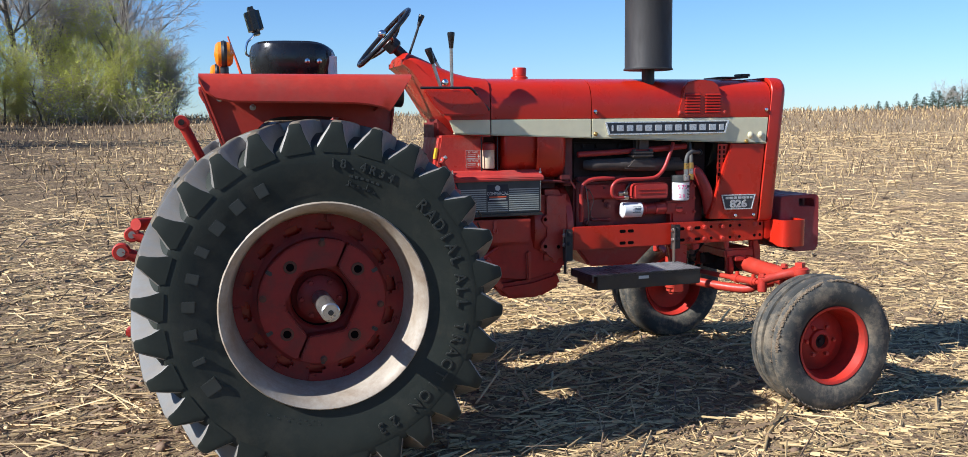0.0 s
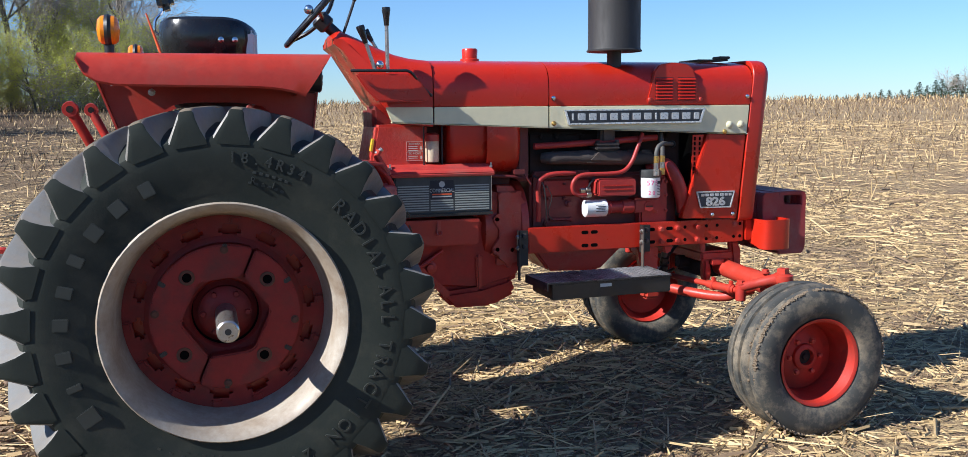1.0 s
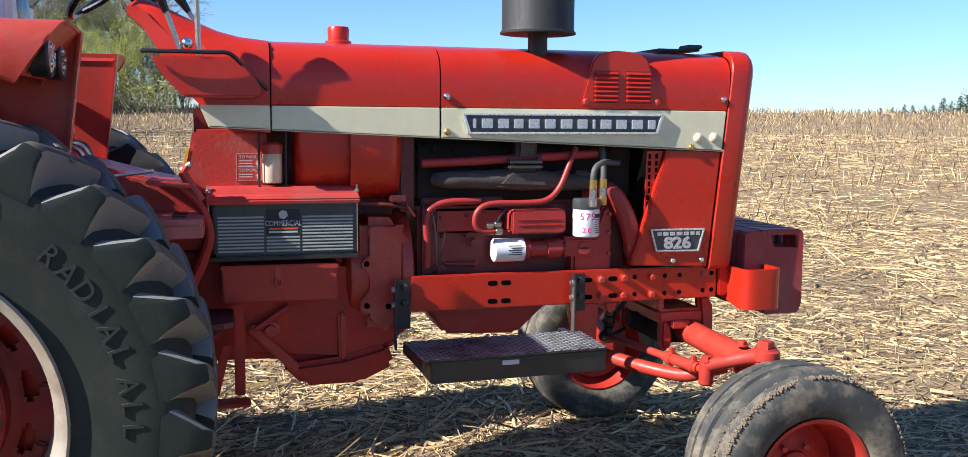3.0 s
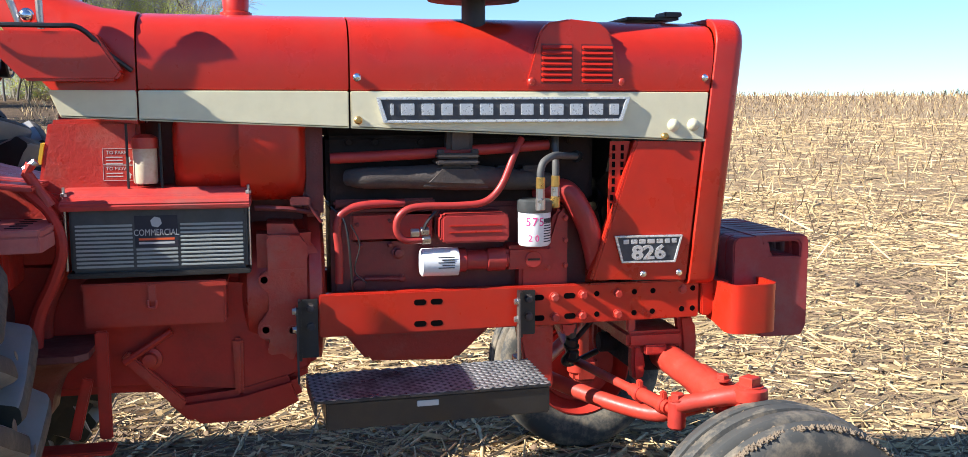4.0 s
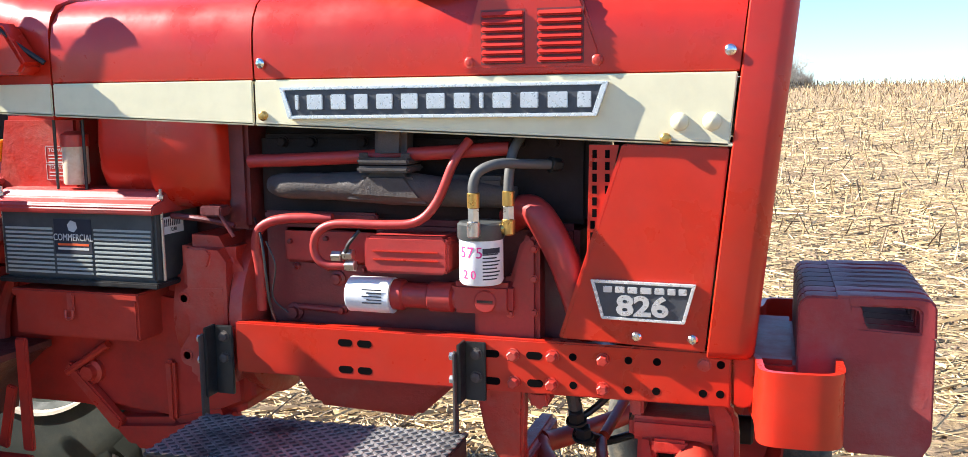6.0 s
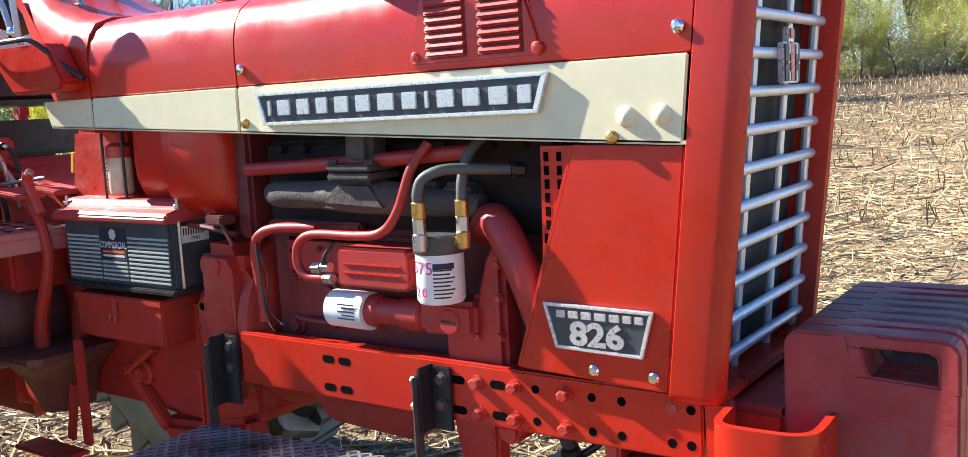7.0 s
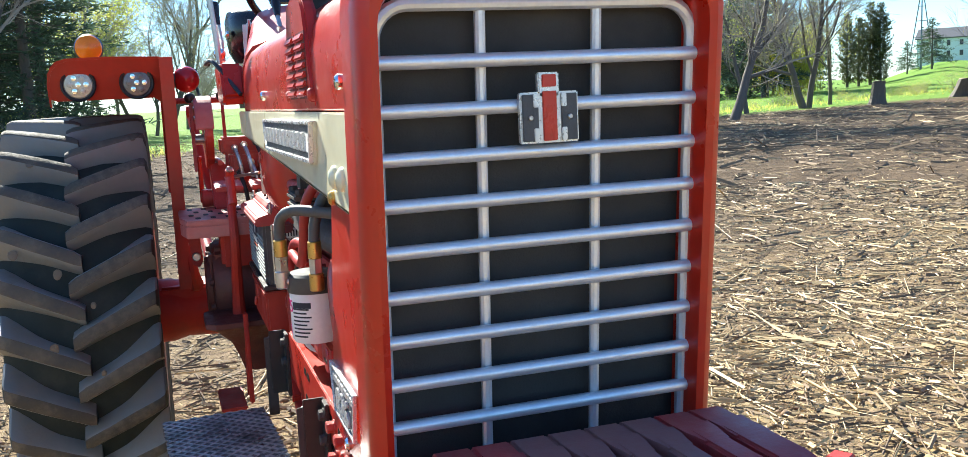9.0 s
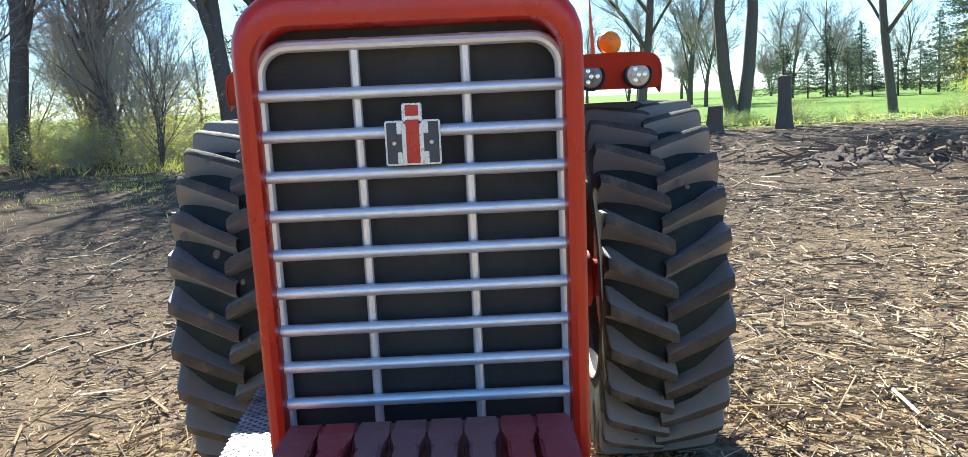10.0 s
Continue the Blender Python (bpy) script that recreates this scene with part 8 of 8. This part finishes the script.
# rough grass and weeds between soil and meadow, and along the wood
soup = Soup()
for k in range(9000):
    if k < 5500:
        y = rnd.uniform(-6.0, 46.0)
        x = -31.5 - 0.2 * max(0.0, y) + rnd.gauss(0, 1.3)
    else:
        x = rnd.uniform(-36, -21.5)
        y = -8.0 - rnd.expovariate(0.3)
    if noise.noise((x * 0.5, y * 0.5, 3)) + 0.5 * noise.noise((x * 1.7, y * 1.7, 8)) < rnd.uniform(-0.35, 0.3):
        continue
    d = Vector((rnd.gauss(0, 0.4), rnd.gauss(0, 0.4), 1)).normalized()
    soup.leaf(Vector((x, y, height(x, y) - 0.02)), d, turned(d, 1.57, rnd), rnd.uniform(0.06, 0.34) + 0.3 * rnd.random() ** 6, rnd.uniform(0.015, 0.035))
for k in range(5200):
    x, y = rnd.gauss(-17.5, 3.4), rnd.gauss(-7.6, 2.2)
    if noise.noise((x * 0.45, y * 0.7, 13)) + 0.4 * noise.noise((x * 2.2, y * 2.2, 4)) < rnd.uniform(0.0, 0.35):
        continue
    d = Vector((rnd.gauss(0, 0.5), rnd.gauss(0, 0.5), 1)).normalized()
    soup.leaf(Vector((x, y, height(x, y) - 0.01)), d, turned(d, 1.57, rnd), rnd.uniform(0.04, 0.13), rnd.uniform(0.01, 0.02))
tagged(soup.make("weeds", BUD), "rough yellow-green grass and weeds at the field margin", "weeds", kind="stuff")
# conifers, willow and cedars beyond the meadow
for x, y, s in ((-72, 41, 1.25), (-78, 47, 1.3), (-70, 48, 1.1)):
    plant(pine_a, x, y, s, rnd.uniform(0, 360))
plant(willow_a, -86, 49, 1.0)
plant(willow_a, -66, 51, 0.9, 120)
plant(willow_a, -92, 62, 1.1, 60)
plant(far_a, -92, 22.5, 1.25, 10)
plant(far_a, -96, 18.0, 1.05, 80)
plant(willow_a, -66, 40.5, 0.85, 200)
plant(far_a, -110, 38, 0.9, 150)
for a, r, s, kind in ((71.6, 95, 0.88, scrub_a), (70.3, 104, 0.85, scrub_a), (69.3, 112, 0.75, pine_b), (68.2, 100, 0.92, scrub_a), (66.9, 97, 0.8, scrub_a), (65.6, 96, 0.9, scrub_a), (64.5, 100, 0.95, scrub_a), (73.6, 118, 0.7, scrub_a), (67.5, 120, 0.8, pine_b), (63.6, 108, 0.8, pine_b)):
    plant(kind, 4.3 - r * math.sin(radians(a)), r * math.cos(radians(a)), s, a * 53)
plant(far_a, -77.5, 20.5, 0.75, 20)
plant(far_a, -107, 43, 0.9, 200)
plant(far_a, -104, 37, 0.75, 100)
for k in range(12):
    a = radians(64 + 26.0 * (k + rnd.random()) / 12)
    r = rnd.uniform(150, 190)
    plant((far_a, far_c)[k % 2], -r * math.sin(a), r * math.cos(a), rnd.uniform(0.9, 1.2), rnd.uniform(0, 360))
for a, r, s in ((50.7, 98, 1.05), (50.1, 100, 0.95), (49.5, 101, 1.15), (49.0, 101, 1.12)):
    plant(cedar_a, 4.1 - r * math.sin(radians(a)), r * math.cos(radians(a)), s, a * 40)
for a, r, s, kind in ((55.2, 78, 1.35, pine_b), (56.4, 84, 1.2, pine_b), (46.4, 106, 0.95, scrub_a), (47.6, 118, 0.7, scrub_a), (52.5, 95, 0.8, pine_b)):
    plant(kind, 4.1 - r * math.sin(radians(a)), r * math.cos(radians(a)), s, a * 31)
plant(willow_a, -60, 47, 0.85, 40)
for k in range(16):
    a = radians(51.4 + 8 * (k + rnd.random()) / 16)
    r = rnd.uniform(75, 140)
    plant(rnd.choice((bud_a, bud_b, bare_a)), -r * math.sin(a), r * math.cos(a), rnd.uniform(0.5, 0.8), rnd.uniform(0, 360))
# three thick trunks and olive conifers at the corner of the meadow
for a, r, s, kind, turn in ((43.1, 48, 1.35, bare_d, 70), (40.3, 48, 1.25, lean_a, -40), (37.0, 54, 0.8, bare_d, 190), (41.7, 44, 0.8, sapling_b, 30), (39.0, 52, 0.7, sapling_a, 10), (24.6, 66, 0.32, pine_b, 0)):
    plant(kind, 3.8 - r * math.sin(radians(a)), r * math.cos(radians(a)) - 0.8, s, turn)
for a, r, s in ((42.3, 92, 0.75), (41.4, 88, 0.9), (40.6, 95, 0.8), (39.2, 90, 0.9), (38.2, 86, 0.75), (37.2, 92, 0.8)):
    plant(scrub_a, 3.8 - r * math.sin(radians(a)), r * math.cos(radians(a)) - 0.8, s, a * 77)
for k in range(12):
    a, r = radians(35.5 + 7.5 * (k + rnd.random()) / 12), rnd.uniform(45, 50)
    plant((shrub_b, shrub_a)[k % 2], 3.8 - r * math.sin(a), r * math.cos(a), rnd.uniform(0.4, 0.8), rnd.uniform(0, 360))
# trees along the field edge towards the crest
for a, r, s, kind in ((35.0, 56, 0.9, bare_b), (34.5, 58, 1.0, bare_c), (33, 60, 0.9, bare_a), (31.5, 58, 1.0, bare_b), (30, 60, 0.9, bare_c),
                      (28.6, 62, 0.9, bare_a), (27.2, 60, 0.9, bud_b), (25.4, 62, 1.0, lean_a), (23.6, 60, 0.85, bare_c), (21.6, 62, 0.9, bare_b), (19.8, 60, 0.85, bare_c), (18.4, 63, 0.9, bare_a), (17, 66, 0.9, bud_b),
                      (15.2, 68, 0.8, bud_a), (14, 70, 0.8, bare_a), (12.8, 72, 0.85, bud_b), (11.4, 75, 0.85, bud_a), (10, 78, 1.0, far_a), (8.6, 80, 0.9, far_a), (7.2, 82, 0.75, bud_b), (6.3, 84, 0.85, bud_a),
                      (5.6, 84, 0.8, bud_b), (5.0, 92, 1.05, far_a), (3.8, 90, 1.0, far_a), (6.6, 92, 0.9, far_a), (7.9, 84, 0.75, bud_b), (9.2, 80, 0.8, bud_a), (5.3, 80, 0.75, bud_b), (4.7, 80, 0.8, bud_a), (3.0, 86, 0.72, bud_b), (2.4, 88, 0.6, far_a), (4.4, 82, 0.7, bud_b), (3.4, 84, 0.7, bud_a), (2.7, 83, 0.62, far_c), (2.1, 86, 0.62, far_a), (1.7, 84, 0.5, far_c)):
    plant(kind, -r * math.sin(radians(a)), r * math.cos(radians(a)), s * (1.2 if 4.5 < a < 13 else 1.0), a * 57)
for k in range(34):
    a = radians(2.5 + 40 * (k + rnd.random()) / 34)
    r = 84 - 0.55 * math.degrees(a) + rnd.gauss(0, 2) if math.degrees(a) < 30 else 56
    plant(rnd.choice((shrub_a, shrub_b, shrub_c)), -r * math.sin(a), r * math.cos(a), rnd.uniform(0.7, 1.6), rnd.uniform(0, 360))
for k in range(26):
    a = radians(2.6 + 11.5 * (k + rnd.random()) / 26)
    r = rnd.uniform(70, 80)
    plant((shrub_c, shrub_a, bud_b, shrub_c, bud_a)[k % 5], -r * math.sin(a), r * math.cos(a), rnd.uniform(1.5, 2.6) if k % 5 in (0, 1, 3) else rnd.uniform(0.45, 0.7), rnd.uniform(0, 360))
for k in range(8):
    a = radians(rnd.uniform(-3, 1.8))
    r = rnd.uniform(190, 230)
    plant((far_a, far_c)[k % 2], -r * math.sin(a), r * math.cos(a), rnd.uniform(0.5, 0.7), rnd.uniform(0, 360), sink=0.5)
for k, (a, s) in enumerate(((-36.8, 0.27), (-37.3, 0.25), (-37.9, 0.30), (-38.5, 0.32), (-39.1, 0.38), (-39.5, 0.37), (-40.1, 0.36), (-40.5, 0.37), (-41.0, 0.54), (-41.4, 0.46), (-41.8, 0.58), (-42.1, 0.6), (-42.5, 0.42), (-42.8, 0.7), (-43.1, 0.43), (-43.6, 0.72), (-44.2, 0.44), (-44.8, 0.7), (-45.6, 0.66))):
    plant(far_a if k in (12, 14, 16) else scrub_a, -0.2 - 185 * math.sin(radians(a)), -4.9 + 185 * math.cos(radians(a)), (1.0 if k in (12, 14, 16) else 1.4) * s, 70 * k, sink=0.1)


# stumps and a heap of soil and roots
def stump(x, y, tall, r, lean):
    ob = thing("tree_stump", x, y, height(x, y) - 0.05, "sawn tree stump with a pale cut face", "stump", "stumps by the meadow")
    rnd = random.Random(int(tall * 100))
    bm = bmesh.new()
    loops = []
    for k in range(7):
        u = k / 6
        rr = r * (1.0 + 0.55 * (1 - u) ** 3)
        loops.append([(lean * tall * u + rr * (1 + 0.10 * math.sin(3 * a + u * 2) + 0.05 * rnd.gauss(0, 1)) * math.cos(a), rr * (1 + 0.1 * math.sin(4 * a)) * math.sin(a), tall * u + 0.12 * r * math.cos(a) * (u == 1)) for a in [2 * math.pi * j / 14 for j in range(14)]])
    rings(bm, loops)
    part("stem", bm, BARK, ob)
    bm = bmesh.new()
    lathe(bm, [(r * 0.93, 0), (r * 0.93, 0.02), (0, 0.025)], (lean * tall, 0, tall - 0.005), (0.1, 0, 1), 18)
    part("cut_face", bm, CUT, ob)


stump(-30.9, 11.8, 1.95, 0.25, 0.04)
stump(-29.9, 8.9, 1.0, 0.28, 0.35)
stump(-32.3, 31.2, 1.1, 0.30, 0.1)
stump(-33.0, 36.7, 0.9, 0.32, 0.5)
bm = bmesh.new()
n = 70
grid = []
for i in range(n + 1):
    row = []
    for j in range(n + 1):
        u, v = i / n * 2 - 1, j / n * 2 - 1
        x, y = -15.4 + 1.9 * u, 9.3 + 2.4 * v
        h = max(0.0, 1 - u * u - v * v) ** 0.8 * (0.34 + 0.25 * noise.noise((x * 1.1, y * 1.1, 2)) + 0.20 * noise.noise((x * 4, y * 4, 5)) + 0.14 * noise.noise((x * 9, y * 9, 5)))
        row.append(bm.verts.new((x, y, height(x, y) - 0.03 + h)))
    grid.append(row)
for i in range(n):
    for j in range(n):
        bm.faces.new((grid[i][j], grid[i + 1][j], grid[i + 1][j + 1], grid[i][j + 1]))
HEAP = mat("dark_turned_earth", (0.050, 0.032, 0.022), 0.95, second=(0.10, 0.068, 0.045), scale=6.0, bump=0.03, bump_scale=18)
heap = part("earth_mound", bm, HEAP, smooth=60)
tagged(heap, "low mound of dark turned earth with roots", "mound")
soup = Soup()
for k in range(1100):
    x, y = (rnd.gauss(-17, 5.0), rnd.gauss(10, 7.0)) if k % 3 else (rnd.gauss(-15.4, 1.0), rnd.gauss(9.3, 1.3))
    a = rnd.uniform(0, 6.3)
    d = Vector((math.cos(a), math.sin(a), rnd.gauss(0.05, 0.15))).normalized()
    w = rnd.uniform(0.01, 0.05)
    top = 0.30 * max(0.0, 1 - ((x + 15.4) / 1.9) ** 2 - ((y - 9.3) / 2.4) ** 2)
    soup.stick(Vector((x, y, height(x, y) + top)), d, Vector((0, 0, 1)), rnd.uniform(0.15, 0.9), w, w)
tagged(soup.make("wood_debris", STRAW_DARK), "broken sticks and roots on the cleared ground", "debris", kind="stuff")

# ---- house and wind pump far off ----
SIDING = mat("pale_blue_grey_siding", (0.70, 0.74, 0.78), 0.7, second=(0.64, 0.68, 0.72), scale=1.0, stretch=(0.2, 0.2, 8))
ROOF = mat("grey_shingle_roof", (0.10, 0.10, 0.11), 0.85, second=(0.14, 0.14, 0.15), scale=3.0)
PANE = mat("dark_window_glass", (0.03, 0.035, 0.045), 0.1, amount=0.2)
TRIM = mat("white_trim", (0.75, 0.75, 0.73), 0.6)
house = thing("house", -232, 231, 6.3, "two-storey pale grey-blue house with dark gable roof", "house")
house.rotation_euler = (0, 0, radians(35))
house.scale = (1.2, 1.2, 1.2)
bm = bmesh.new()
prism(bm, [(-3.6, -5), (3.6, -5), (3.6, 5.2), (0, 7.4), (-3.6, 5.2)], "x", -6, 6)
part("wall", bm, SIDING, house)
bm = bmesh.new()
for s in (-1, 1):
    prism(bm, [(0, 7.75), (s * 4.1, 5.2), (s * 4.1, 4.95), (0, 7.45)], "x", -6.4, 6.4)
part("roof", bm, ROOF, house)
for face in (-1, 1):
    for y in (-1.7, 1.7):
        for z in (1.2, 3.8):
            bm = bmesh.new()
            box(bm, (face * 6.0 - 0.06, y - 0.5, z - 0.75), (face * 6.0 + 0.06, y + 0.5, z + 0.75))
            w = part("window", bm, TRIM, house)
            bm = bmesh.new()
            box(bm, (face * 6.0 - 0.1, y - 0.4, z - 0.65), (face * 6.0 + 0.1, y + 0.4, z + 0.65))
            part("pane", bm, PANE, w)
for x in (-4.5, -1.5, 1.5, 4.5):
    for z in (1.2, 3.8):
        bm = bmesh.new()
        box(bm, (x - 0.5, -3.66, z - 0.75), (x + 0.5, -3.54, z + 0.75))
        w = part("window", bm, TRIM, house)
        bm = bmesh.new()
        box(bm, (x - 0.4, -3.7, z - 0.65), (x + 0.4, -3.5, z + 0.65))
        part("pane", bm, PANE, w)
GALV = mat("galvanised_steel", (0.17, 0.18, 0.20), 0.55, metal=0.2, second=(0.24, 0.25, 0.27), scale=3.0)
px, py = -82.6, 81.1
pump = thing("wind_pump", px, py, height(px, py) + 0.9, "old multi-blade farm wind pump on a lattice tower", "wind pump")
for sx, sy in ((-1, -1), (1, -1), (1, 1), (-1, 1)):
    bm = bmesh.new()
    tube(bm, [(sx * 1.0, sy * 1.0, -1.5), (sx * 0.12, sy * 0.12, 7.2)], 0.06, 5, bend=False)
    part("tower_leg", bm, GALV, pump)
for z in (0.8, 2.6, 4.4, 6.0):
    h = 1.0 - 0.88 * (z + 1.5) / 8.7
    for a, b in (((-h, -h), (h, -h)), ((h, -h), (h, h)), ((h, h), (-h, h)), ((-h, h), (-h, -h))):
        bm = bmesh.new()
        tube(bm, [(*a, z), (*b, z)], 0.035, 4, bend=False)
        part("crossbar", bm, GALV, pump)
face = Matrix.Translation((0.5, -0.45, 7.9)) @ Matrix.Rotation(radians(40), 4, "Z")
bm = bmesh.new()
rod(bm, face @ Vector((0, -0.1, 0)), face @ Vector((0, 0.6, 0)), 0.12, 10)
part("hub", bm, GALV, pump)
for k in range(16):
    a = 2 * math.pi * k / 16
    bm = bmesh.new()
    prism(bm, [(-0.05, 0.35), (0.05, 0.35), (0.14, 1.15), (-0.14, 1.15)], "y", -0.01, 0.01)
    bm.transform(face @ Matrix.Rotation(a, 4, "Y") @ Matrix.Rotation(radians(18), 4, "Z"))
    part("blade", bm, GALV, pump)
bm = bmesh.new()
prism(bm, [(0, -0.05), (1.7, -0.08), (2.7, -0.42), (2.7, 0.42), (1.7, 0.08), (0, 0.05)], "x", -0.015, 0.015)
bm.transform(face @ Matrix.Rotation(radians(-55), 4, "Z"))
part("tail_vane", bm, GALV, pump)
